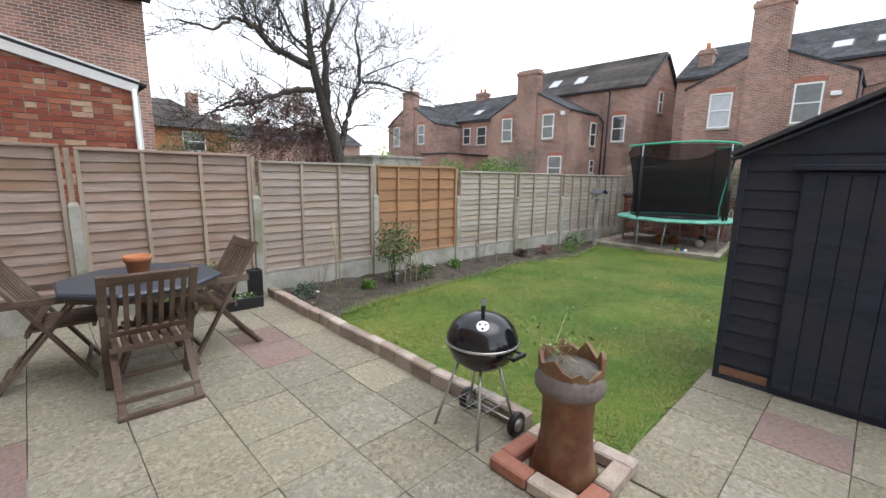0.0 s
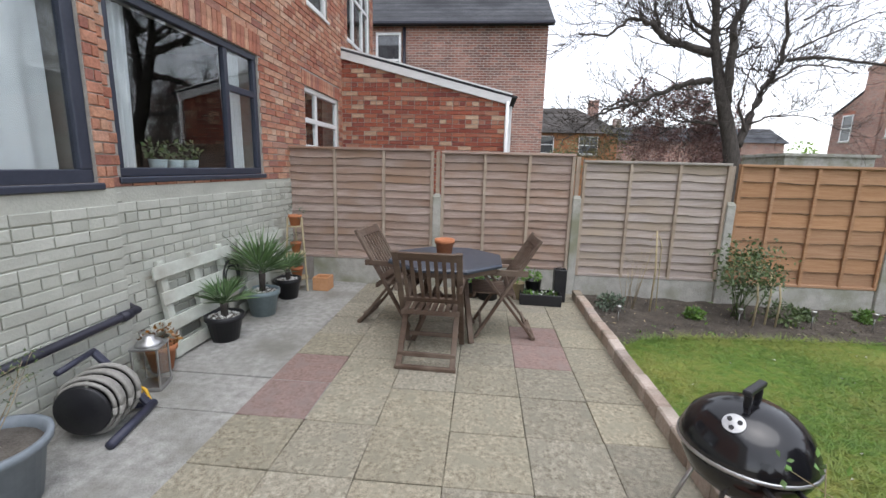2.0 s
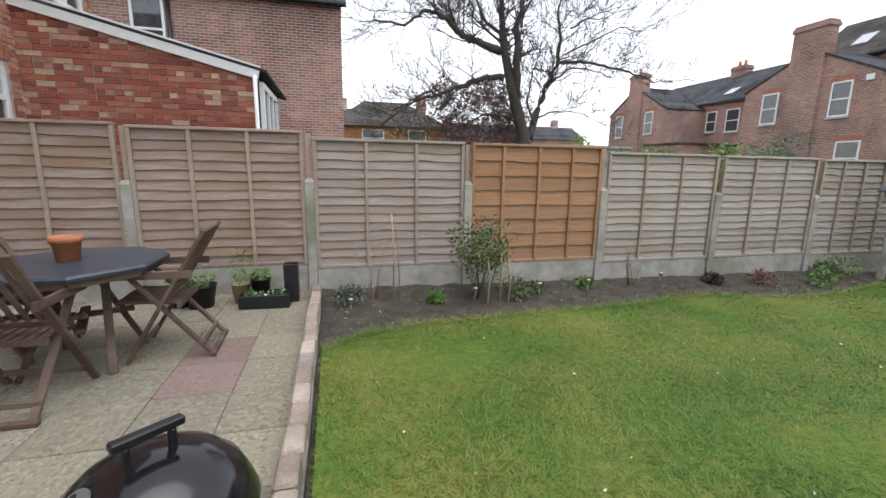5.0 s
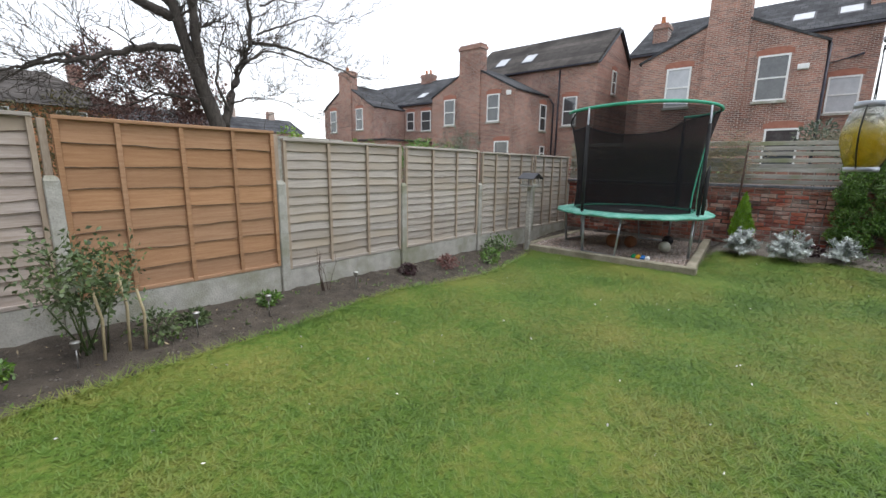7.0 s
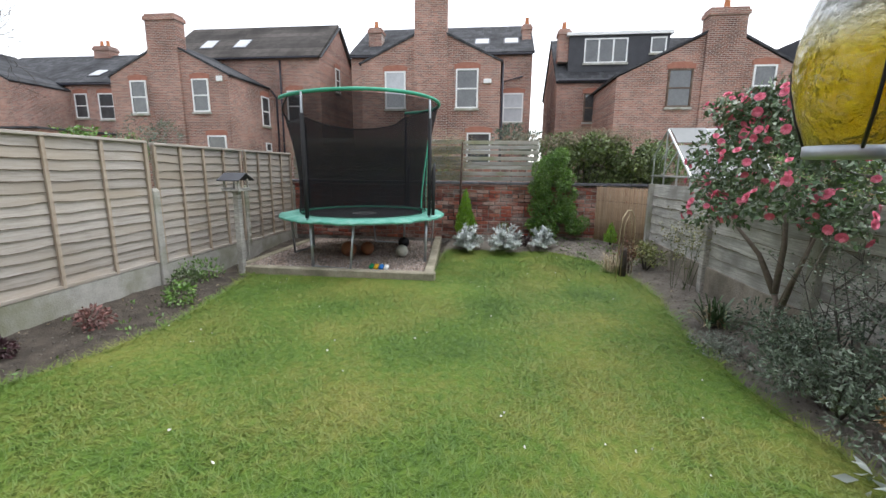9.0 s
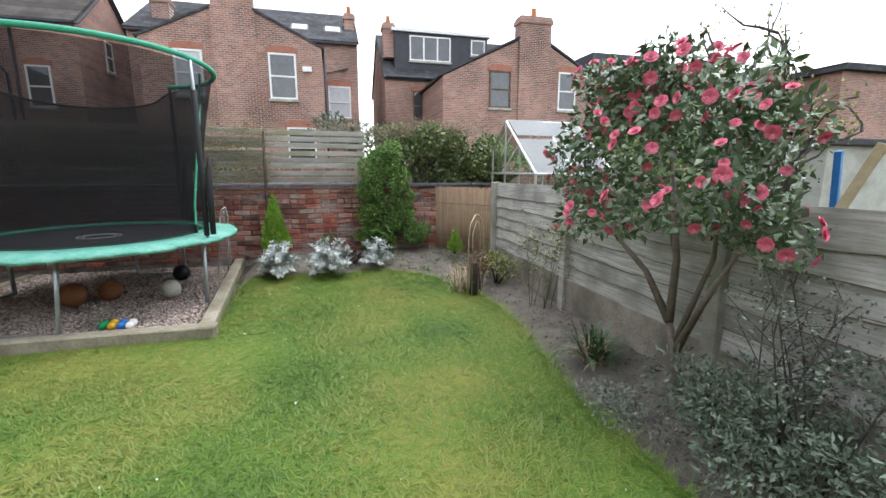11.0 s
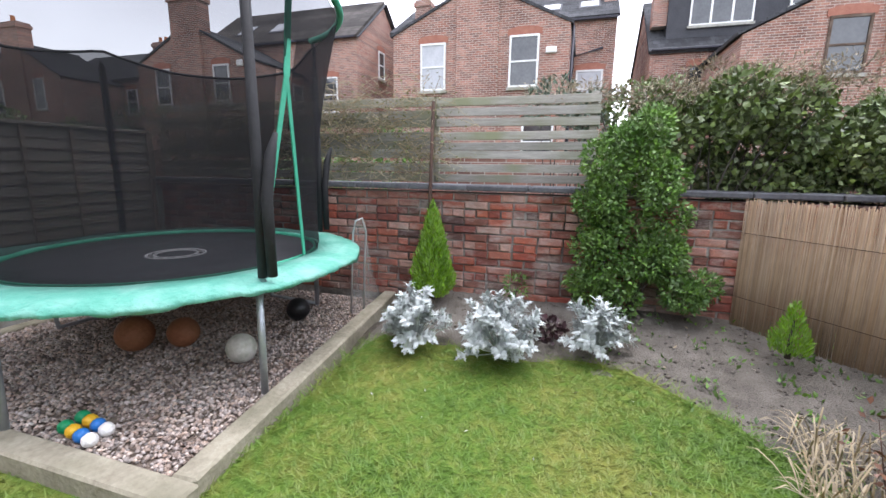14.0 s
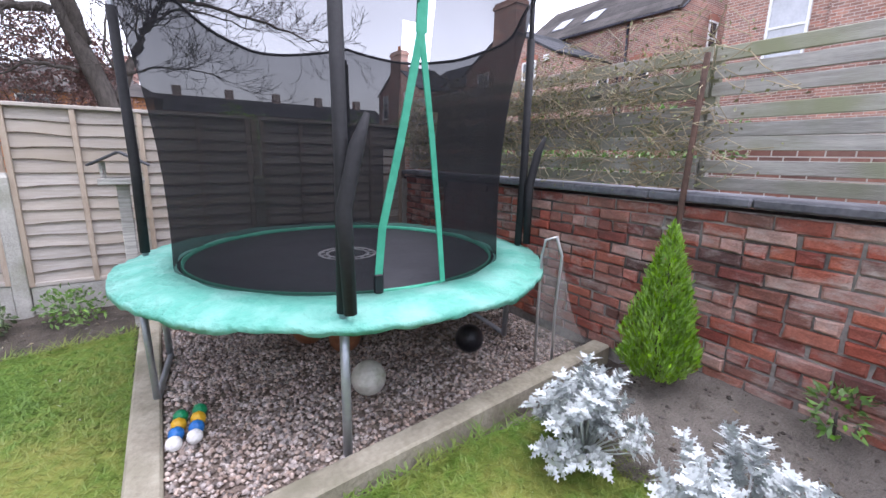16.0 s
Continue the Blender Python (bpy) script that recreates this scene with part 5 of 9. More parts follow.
# ---- pots by the house wall ----
shift_new(mark, HOUSE_DY)
mark = set(bpy.data.objects)
def palm(loc, r, h, material, n, size, label, trunk=0.1):
    t = thing("potted_palm", label, "potted palm", loc, RNG.uniform(0, 90), "potted palms by the wall")
    part("pot", lathe("pot", [(r * 0.72, 0), (r * 0.95, h * 0.8), (r * 1.05, h * 0.82), (r * 1.07, h), (r * 0.93, h), (r * 0.9, h * 0.8), (r * 0.6, 0.02)], 26), material, t)
    part("soil", lathe("soil", [(r * 0.9, h * 0.8), (r * 0.92, h * 0.9), (0.001, h * 0.92)], 18), M_SOIL, t)
    m = 130
    q = np.stack([RNG.uniform(-1, 1, m), RNG.uniform(-1, 1, m), np.zeros(m)], 1)
    q = q[np.linalg.norm(q, axis=1) < 0.95] * r * 0.9
    q[:, 2] = h * 0.92
    tagged(part("pebbles", stones("pebbles", q, 0.016), M_PEBBLE, t), "", "", "", "stuff")
    part("trunk", tubes("trunk", [[(0, 0, h * 0.85, 0.028), (0.005, 0, h + trunk, 0.034), (0, 0, h + trunk + 0.04, 0.02)]], 8), M_BARK, t)
    for k in range(n):
        a, up = k * 2.4 + RNG.uniform(-.2, .2), RNG.uniform(0.35, 1.4)
        d = np.array([math.cos(a) * math.cos(up), math.sin(a) * math.cos(up), math.sin(up)])
        base = np.array([0, 0, h + trunk])
        L = size * RNG.uniform(0.75, 1.1)
        hub = base + d * L * 0.22
        stalk = tubes("stalk", [[(*base, 0.005), (*(base + d * L * 0.25 + [0, 0, 0.01]), 0.004), (*hub, 0.003)]], 5)
        side = np.cross(d, [0, 0, 1.0])
        side /= np.linalg.norm(side) + 1e-9
        V, F = [], []
        for j in range(7):
            an = radians(-38 + 76 * j / 6 + RNG.uniform(-5, 5))
            dd = d * math.cos(an) + side * math.sin(an)
            dd[2] -= 0.06
            tip = hub + dd * L * RNG.uniform(0.70, 0.95)
            mid = hub + dd * L * 0.40
            w = np.cross(dd, np.cross(side, d)) * 0.011
            b = len(V)
            V += [tuple(hub), tuple(mid + w), tuple(tip - np.array([0, 0, 0.02])), tuple(mid - w)]
            F += [(b, b + 1, b + 2), (b, b + 2, b + 3)]
        fr = part("frond", mesh_from("frond", V, F), M_LEAF_PALM, t)
        part("stalk", stalk, M_LEAF_PALM, fr)
    return t



def stones(name, pts, size, flat=0.7, rng=None):
    """Small uneven eight-faced stones at the points."""
    rng = rng or RNG
    pts = np.asarray(pts, dtype=float)
    n = len(pts)
    base = np.array([(1, 0, 0), (0, 1, 0), (-1, 0, 0), (0, -1, 0), (0, 0, 1), (0, 0, -1)], dtype=float)
    tri = np.array([(0, 1, 4), (1, 2, 4), (2, 3, 4), (3, 0, 4), (1, 0, 5), (2, 1, 5), (3, 2, 5), (0, 3, 5)])
    s = size * rng.uniform(0.45, 1.15, (n, 1, 1))
    v = base[None] * rng.uniform(0.7, 1.2, (n, 6, 1)) * s * np.array([1, 0.8, flat])
    a = rng.uniform(0, 2 * np.pi, n)
    c, sn = np.cos(a)[:, None], np.sin(a)[:, None]
    x, y = v[:, :, 0] * c - v[:, :, 1] * sn, v[:, :, 0] * sn + v[:, :, 1] * c
    v = np.stack([x, y, v[:, :, 2]], 2) + pts[:, None, :]
    F = (np.arange(n)[:, None, None] * 6 + tri[None]).reshape(-1, 3)
    return mesh_from(name, v.reshape(-1, 3), F)


palm((-0.93, 4.36, 0.006), 0.155, 0.235, M_BLACKPL, 12, 0.36, "spiky young palm in a black plastic pot with white pebbles", 0.08)
palm((-0.93, 5.03, 0.006), 0.165, 0.27, M_BLUEPOT, 22, 0.52, "tall bushy palm in a blue-grey pot with white pebbles", 0.16)
palm((-0.93, 5.62, 0.006), 0.145, 0.24, M_BLACKPL, 10, 0.34, "small palm in a black pot with white pebbles", 0.06)

for y, rz in ((4.35, 0), (5.5, 0)):
    t = thing("painted_pallet", "sage painted wooden pallet leaning on the wall", "pallet", (HX + 0.17, y, 0.008), 0, "painted pallets")
    for k in range(4):
        s = part("slat", box(bmesh.new(), -0.01, 0.012, -0.5 if k % 2 else -0.46, 0.5, 0.02 + k * 0.215, 0.125 + k * 0.215, 0.004), M_PALLET, t)
        s.rotation_euler = (0, radians(-8), 0)
    for u in (-0.38, 0.0, 0.38):
        s = part("stringer", box(bmesh.new(), -0.06, -0.012, u - 0.035, u + 0.035, 0.0, 0.80, 0.004), M_PALLET, t)
        s.rotation_euler = (0, radians(-8), 0)
    for k in (0, 1, 3):
        s = part("back_slat", box(bmesh.new(), -0.08, -0.064, -0.56, 0.5, 0.03 + k * 0.215, 0.12 + k * 0.215, 0.004), M_PALLET, t)
        s.rotation_euler = (0, radians(-8), 0)
bk = part("hanging_basket_ring", tubes("hanging_basket_ring", [[(HX + 0.12, 4.78 + 0.13 * math.cos(a), 0.48 + 0.16 * math.sin(a), 0.010) for a in np.linspace(0, 6.3, 20)], [(HX + 0.12, 4.78 + 0.10 * math.cos(a), 0.46 + 0.12 * math.sin(a), 0.008) for a in np.linspace(0, 6.3, 20)]], 6), M_BLACKPL)
tagged(bk, "black ring plant holder hung on the pallet", "plant holder")

st = thing("plant_stand", "three-tier wooden plant stand with terracotta pots in the corner", "plant stand", (-0.98, 5.98, 0.006), 20)
for a, b in (((-0.13, -0.13), (-0.08, -0.05)), ((0.13, -0.13), (0.08, -0.05)), ((0.0, 0.15), (0.0, 0.06))):
    bm = bmesh.new()
    bar(bm, (*a, 0), (*b, 0.92), 0.02, 0.02)
    part("leg", bm, M_CANE, st)
for z, r in ((0.14, 0.14), (0.46, 0.115), (0.80, 0.09)):
    part("shelf", lathe("shelf", [(0.001, z), (r, z), (r, z + 0.015), (0.001, z + 0.015)], 14, False), M_CANE, st)
for z, r in ((0.157, 0.075), (0.477, 0.06), (0.817, 0.075)):
    t = thing("plant_pot", "small terracotta pot on the plant stand", "plant pot", (-0.98, 5.98, z + 0.006), 0, "pots on the stand")
    part("pot", lathe("pot", [(r * 0.7, 0), (r, 0.10), (r * 1.1, 0.10), (r * 1.1, 0.13), (r * 0.9, 0.13), (r * 0.6, 0.02)], 18), M_TERRA, t)
    P, O = clumps([(0, 0, 0.17)], [(0.11, 0.11, 0.08)], 70)
    part("leaves", leaves("leaves", P, 0.035, 0.012, O), M_LEAF_DARK, t)
t = thing("square_planter", "square pale terracotta planter on the patio", "plant pot", (-0.66, 6.03, 0.006))
part("pot", boxes([(-0.10, 0.10, -0.10, -0.08, 0, 0.17), (-0.10, 0.10, 0.08, 0.10, 0, 0.17), (-0.10, -0.08, -0.08, 0.08, 0, 0.17), (0.08, 0.10, -0.08, 0.08, 0, 0.17), (-0.08, 0.08, -0.08, 0.08, 0, 0.12)], 0.004), mat("pale_terracotta", (0.48, 0.24, 0.11), (0.58, 0.32, 0.17), 6, 0.8, 0.1), t)

# hose reel, lantern, drainpipe, grey pot
hr = thing("hose_reel", "dark plastic hose reel wound with grey hose", "hose reel", (-0.86, 3.02, 0.006), 12)
coil = []
for k in range(9):
    rr = 0.150 + 0.020 * ((k * 5) % 3) / 2
    coil.append([(rr * math.cos(a), -0.11 + 0.027 * k + 0.006 * math.sin(a * 2), 0.19 + rr * math.sin(a), 0.0125) for a in np.linspace(0, 6.2832, 26)])
for turn in coil:
    part("hose_turn", tubes("hose_turn", [turn], 7), M_HOSE, hr)
for y in (-0.14, 0.14):
    me = lathe("flange", [(0.001, -0.016), (0.045, -0.022), (0.05, -0.008), (0.10, -0.006), (0.105, -0.014), (0.140, -0.014), (0.150, 0.0), (0.140, 0.010), (0.001, 0.010)], 26)
    me.transform(Matrix.Translation((0, y, 0.19)) @ Matrix.Rotation(radians(90), 4, "X"))
    part("flange", me, M_BLACKPL, hr)
bm = bmesh.new()
bar(bm, (0.16, 0.19, 0.03), (-0.13, 0.19, 0.40), 0.035, 0.05, up=(0, 1, 0), bevel=0.01)
part("side_frame", bm, M_SLATEPL, hr)
bm = bmesh.new()
bar(bm, (0.16, 0.19, 0.03), (-0.10, 0.19, 0.02), 0.035, 0.04, up=(0, 1, 0), bevel=0.01)
part("side_frame", bm, M_SLATEPL, hr)
part("foot", tubes("foot", [[(0.17, 0.22, 0.026, 0.026), (0.17, -0.22, 0.026, 0.026)]], 10), M_SLATEPL, hr)
part("carry_handle", tubes("carry_handle", [[(-0.13, 0.20, 0.40, 0.018), (-0.13, -0.10, 0.40, 0.018)]], 8), M_SLATEPL, hr)
part("nozzle", tubes("nozzle", [[(0.11, 0.20, 0.10, 0.018), (0.05, 0.20, 0.17, 0.022), (0.0, 0.20, 0.24, 0.017)]], 10), M_YELLOW, hr, "yellow hose nozzle")
part("spare_hose", tubes("spare_hose", [[(-0.05, 0.22, 0.10, 0.011), (-0.02, 0.32, 0.13, 0.011), (0.06, 0.34, 0.05, 0.011), (0.12, 0.27, 0.012, 0.011)]], 7), M_YELLOW, hr)

ln = thing("candle_lantern", "square glass and metal candle lantern on the ground", "lantern", (-0.93, 3.50, 0.006), 15)
part("frame", boxes([(-0.085, 0.085, -0.085, 0.085, 0, 0.025), *[(sx * 0.08 - 0.006, sx * 0.08 + 0.006, sy * 0.08 - 0.006, sy * 0.08 + 0.006, 0.025, 0.30) for sx in (-1, 1) for sy in (-1, 1)], (-0.09, 0.09, -0.09, 0.09, 0.30, 0.315)], 0.002), M_STEEL, ln)
part("cap", lathe("cap", [(0.09, 0.315), (0.07, 0.34), (0.04, 0.35), (0.035, 0.375), (0.001, 0.38)], 16), M_STEEL, ln)
part("ring_handle", tubes("ring_handle", [[(0.05 * math.cos(a), 0.0, 0.39 + 0.03 * math.sin(a), 0.004) for a in np.linspace(0, 6.3, 16)]], 5), M_STEEL, ln)
g = part("pane", boxes([(-0.079, -0.076, -0.072, 0.072, 0.03, 0.295), (0.076, 0.079, -0.072, 0.072, 0.03, 0.295), (-0.072, 0.072, -0.079, -0.076, 0.03, 0.295), (-0.072, 0.072, 0.076, 0.079, 0.03, 0.295)]), M_LAMPGLASS, ln)
t = thing("plant_pot", "terracotta pot with an orange-leaved plant beside the lantern", "plant pot", (-1.05, 3.74, 0.008))
part("pot", lathe("pot", [(0.07, 0), (0.10, 0.16), (0.112, 0.16), (0.112, 0.20), (0.095, 0.2), (0.06, 0.02)], 20), M_TERRA, t)
P, O = clumps([(0, 0, 0.24)], [(0.13, 0.13, 0.09)], 120)
part("leaves", leaves("leaves", P, 0.045, 0.025, O), mat("rusty_leaf", (0.10, 0.09, 0.02), (0.36, 0.13, 0.03), 3, 0.5, 0, vary=0.4, island=True), t)
dp = part("waste_pipe", tubes("waste_pipe", [[(BX + 0.06, -1.0, 0.38, 0.028), (BX + 0.06, 3.50, 0.515, 0.028), (BX + 0.055, 3.62, 0.52, 0.028), (HX + 0.03, 3.66, 0.52, 0.028), (HX - 0.02, 3.70, 0.52, 0.028)], [(BX + 0.06, 3.47, 0.514, 0.036), (BX + 0.06, 3.55, 0.517, 0.036)]], 10), M_DRAIN)
tagged(dp, "dark plastic waste pipe clipped along the painted wall", "waste pipe")
gp = thing("large_plant_pot", "large grey plastic tub with a leggy shrub", "plant pot", (-0.83, 2.42, 0.006))
part("pot", lathe("pot", [(0.17, 0), (0.21, 0.27), (0.235, 0.275), (0.24, 0.315), (0.215, 0.315), (0.205, 0.27), (0.15, 0.03)], 30), M_GREYPL, gp)
part("soil", lathe("soil", [(0.205, 0.25), (0.2, 0.27), (0.001, 0.275)], 18), M_SOIL, gp)


def twigs(n, base_r, h, spread, seed, r0=0.005, kids=3):
    rg = random.Random(seed)
    out, tips = [], []
    for _ in range(n):
        a = rg.uniform(0, 6.28)
        b = (rg.uniform(-base_r, base_r), rg.uniform(-base_r, base_r))
        top = (b[0] + spread * math.cos(a) * rg.uniform(.3, 1), b[1] + spread * math.sin(a) * rg.uniform(.3, 1), h * rg.uniform(.6, 1.05))
        mid = ((b[0] + top[0]) / 2 + rg.uniform(-.03, .03), (b[1] + top[1]) / 2 + rg.uniform(-.03, .03), top[2] * 0.55)
        out.append([(*b, 0, r0), (*mid, r0 * 0.75), (*top, r0 * 0.35)])
        tips += [mid, top]
        for _ in range(kids):
            f = rg.uniform(0.4, 0.95)
            s = [mid[k] + (top[k] - mid[k]) * (f - 0.4) / 0.6 for k in range(3)]
            e = [s[0] + rg.uniform(-.5, .5) * spread, s[1] + rg.uniform(-.5, .5) * spread, s[2] + rg.uniform(0.02, 0.25) * h]
            out.append([(*s, r0 * 0.5), (*e, r0 * 0.25)])
            tips += [tuple(e), tuple((s[k] + e[k]) / 2 for k in range(3))]
    return out, np.array(tips)


tw, tips = twigs(9, 0.07, 0.42, 0.22, 5, 0.004)
for q in tw:
    for k in range(len(q)):
        q[k] = (q[k][0], q[k][1], q[k][2] + 0.27, q[k][3])
part("stem_cluster", tubes("stems", tw, 4), M_STRAW, gp)
part("leaves", leaves("leaves", np.repeat(tips + [0, 0, 0.27], 4, axis=0) + RNG.normal(size=(len(tips) * 4, 3)) * 0.015, 0.022, 0.009), M_LEAF_ROSE, gp)

shift_new(mark, HOUSE_DY, 0.06)
mark = set(bpy.data.objects)
# planter corner by the fence
pl = thing("trough_planter", "black plastic trough planter with small spring bulbs", "planter", (2.12, 5.93, 0.006), -3)
part("trough", boxes([(-0.24, 0.24, -0.13, -0.115, 0, 0.13), (-0.24, 0.24, 0.115, 0.13, 0, 0.13), (-0.24, -0.225, -0.115, 0.115, 0, 0.13), (0.225, 0.24, -0.115, 0.115, 0, 0.13), (-0.225, 0.225, -0.115, 0.115, 0, 0.09)], 0.004), M_BLACKPL, pl)
P = np.stack([RNG.uniform(-.2, .2, 90), RNG.uniform(-.1, .1, 90), np.full(90, 0.09)], 1)
part("leaves", leaves("leaves", P, 0.07, 0.012, np.array([0, 0, 2.0]), 0.5), M_LEAF_LAUREL, pl)
P = np.stack([RNG.uniform(-.2, .2, 20), RNG.uniform(-.1, .1, 20), np.full(20, 0.13)], 1)
part("blooms", leaves("blooms", P, 0.03, 0.02), M_WHITE, pl)
tpp = thing("tall_planter", "tall square black planter beside the fence post", "planter", (2.36, 6.05, 0.006))
part("pot", boxes([(-0.07, 0.07, -0.07, -0.055, 0, 0.40), (-0.07, 0.07, 0.055, 0.07, 0, 0.40), (-0.07, -0.055, -0.055, 0.055, 0, 0.40), (0.055, 0.07, -0.055, 0.055, 0, 0.40), (-0.055, 0.055, -0.055, 0.055, 0, 0.36)], 0.004), M_BLACKPL, tpp)
tw, tips = twigs(5, 0.03, 0.1, 0.06, 9, 0.003, 1)
part("stem_cluster", tubes("stems", [[(a, b, c + 0.36, r) for a, b, c, r in q] for q in tw], 4), M_BARK, tpp)
for x, y, r, h, lab in ((2.05, 6.08, 0.10, 0.24, "round black pot with green shoots behind the trough"), (1.86, 6.07, 0.09, 0.2, "buff pot with a tall leafy plant by the fence"), (1.50, 6.0, 0.15, 0.22, "black plastic pot by the fence"), (1.30, 6.06, 0.12, 0.2, "black plastic pot with bare stems")):
    t = thing("plant_pot", lab, "plant pot", (x, y, 0.006), 0, "pots along the fence")
    part("pot", lathe("pot", [(r * 0.75, 0), (r, h), (r * 1.05, h), (r * 0.9, h), (r * 0.85, h * 0.85), (0.001, h * 0.85)], 20), M_CANE if "buff" in lab else M_BLACKPL, t)
    tall = 0.36 if "tall" in lab else 0.10
    P, O = clumps([(0, 0, h + tall * 0.5)], [(r * 0.9, r * 0.9, tall * 0.6)], 90)
    part("leaves", leaves("leaves", P, 0.05, 0.024, O), M_LEAF_LAUREL, t)


# ---- shed, lantern ----
SX0, SX1, SY1 = 4.34, 5.42, 1.63
sh = thing("garden_shed", "blue-black painted timber shed with peeling feet and a felt roof", "shed", (SX0, SY1, -0.02))
D = 1.9
ridge = lambda y: 1.80 + 0.46 * min(-y, D + y) / (D / 2)
part("core", boxes([(0.025, SX1 - SX0 - 0.02, -D + 0.02, -0.025, 0.02, 1.78)]), M_SHED, sh)
for k in range(13):
    z = 0.02 + k * 0.137
    a = part("board", box(bmesh.new(), 0.0, 0.018, -D, 0.0, 0, 0.150, 0.003), M_SHED, sh)
    a.matrix_basis = pose(-0.010, 0, z, 0, 5.0, 0)
    a = part("board", box(bmesh.new(), 0.0, SX1 - SX0, -0.018, 0.0, 0, 0.150, 0.003), M_SHED, sh)
    a.matrix_basis = pose(0, 0.010, z, 5.0, 0, 0)
    a = part("board", box(bmesh.new(), SX1 - SX0 - 0.016, SX1 - SX0, -D, 0.0, z, z + 0.142, 0.003), M_SHED, sh)
for x in (0.004, SX1 - SX0 - 0.02):
    bm = bmesh.new()
    vs = [bm.verts.new(p) for p in ((x, -D, 1.78), (x, 0, 1.78), (x, 0, ridge(0)), (x, -D / 2, ridge(-D / 2)), (x, -D, ridge(-D)))]
    bm.faces.new(vs)
    gb = part("gable", bm, M_SHED, sh)
    gb.modifiers.new("thick", "SOLIDIFY").thickness = 0.016
for s in (0, 1):
    bm = bmesh.new()
    y0, y1 = (0.07, -D / 2) if s == 0 else (-D - 0.07, -D / 2)
    z0 = 1.80 - 0.46 * 0.07 / (D / 2)
    bar(bm, ((SX1 - SX0) / 2, y0, z0 + 0.02), ((SX1 - SX0) / 2, y1, 2.28), SX1 - SX0 + 0.16, 0.03, up=(0, 0, 1))
    part("roof", bm, M_FELT, sh)
for x in (-0.035, SX1 - SX0 + 0.02):
    bm = bmesh.new()
    bar(bm, (x, 0.06, 1.745), (x, -D / 2, 2.215), 0.02, 0.075, up=(1, 0, 0))
    part("bargeboard", bm, M_SHED, sh)
bm = boxes([(-0.028, -0.008, -0.36 - 0.72, -0.36, 0.06, 1.66)], 0.003)
door = part("door", bm, M_SHED, sh)
for k in range(6):
    part("door_board", box(bmesh.new(), -0.036, -0.028, -1.075 + k * 0.119, -1.075 + k * 0.119 + 0.113, 0.08, 1.64, 0.003), M_SHED, door)
part("drip_bar", box(bmesh.new(), -0.06, 0.0, -1.14, -0.30, 1.67, 1.71, 0.006), M_SHED, sh)
part("corner_strip", box(bmesh.new(), -0.012, 0.03, -0.03, 0.014, 0.0, 1.79, 0.004), M_SHED, sh)
part("corner_strip", box(bmesh.new(), SX1 - SX0 - 0.03, SX1 - SX0 + 0.012, -0.03, 0.016, 0.0, 1.79, 0.004), M_SHED, sh)
part("peeled_patch", box(bmesh.new(), -0.006, 0.0, -0.34, -0.03, 0.04, 0.13), M_PEEL, sh, "bare reddish wood where the paint has peeled")
part("plinth", box(bmesh.new(), 0.02, SX1 - SX0 - 0.02, -D + 0.02, -0.02, -0.25, 0.02), M_BED, sh)
shift_new(mark, HOUSE_DY)

LXc, LYc, LZ = 5.90, 1.665, 1.365
hl = thing("hanging_lantern", "clear and yellow dimpled glass lantern hanging from an iron bracket", "lantern", (LXc, LYc, LZ))
prof = [(0.042, 0.012), (0.056, 0.05), (0.066, 0.09), (0.0685, 0.115), (0.066, 0.145), (0.056, 0.185), (0.045, 0.212)]
part("glass", lathe("glass", [*prof, (0.042, 0.212), (0.053, 0.184), (0.0625, 0.145), (0.065, 0.115), (0.0625, 0.09), (0.053, 0.05), (0.039, 0.013)], 36), M_AMBER, hl, "dimpled glass stained yellow towards its foot")
part("base", lathe("base", [(0.001, 0.0), (0.044, 0.0), (0.046, 0.004), (0.046, 0.016), (0.001, 0.017)], 24), M_GALV, hl)
part("collar", lathe("collar", [(0.046, 0.205), (0.048, 0.209), (0.048, 0.226), (0.044, 0.229), (0.040, 0.226), (0.041, 0.205)], 24), M_GALV, hl)
for k in range(3):
    a = radians(40 + 120 * k)
    part("wire", tubes("wire", [[((r + 0.003) * math.cos(a), (r + 0.003) * math.sin(a), z, 0.0022) for r, z in prof], ], 5), M_BLACKPL, hl)
part("hanger", tubes("hanger", [[(0.043, 0, 0.224, 0.002), (0.02, 0, 0.30, 0.002), (0.0, 0, 0.36, 0.002)], [(-0.043, 0, 0.224, 0.002), (-0.02, 0, 0.30, 0.002), (0.0, 0, 0.36, 0.002)], [(0.0, 0, 0.36, 0.003), (0.015, 0, 0.385, 0.003), (0.0, 0, 0.40, 0.003), (-0.012, 0, 0.385, 0.003)]], 5), M_BLACKPL, hl)
br = part("iron_bracket", tubes("iron_bracket", [[(SX1 + 0.0, SY1 - 0.26, LZ + 0.30, 0.008), (LXc - 0.2, LYc - 0.02, LZ + 0.40, 0.008), (LXc, LYc, LZ + 0.415, 0.007), (LXc + 0.03, LYc, LZ + 0.43, 0.006)], [(SX1, SY1 - 0.26, LZ + 0.42, 0.006), (LXc - 0.02, LYc, LZ + 0.425, 0.006)]], 7), M_BLACKPL)
tagged(br, "black iron bracket fixed to the corner of the shed", "bracket")


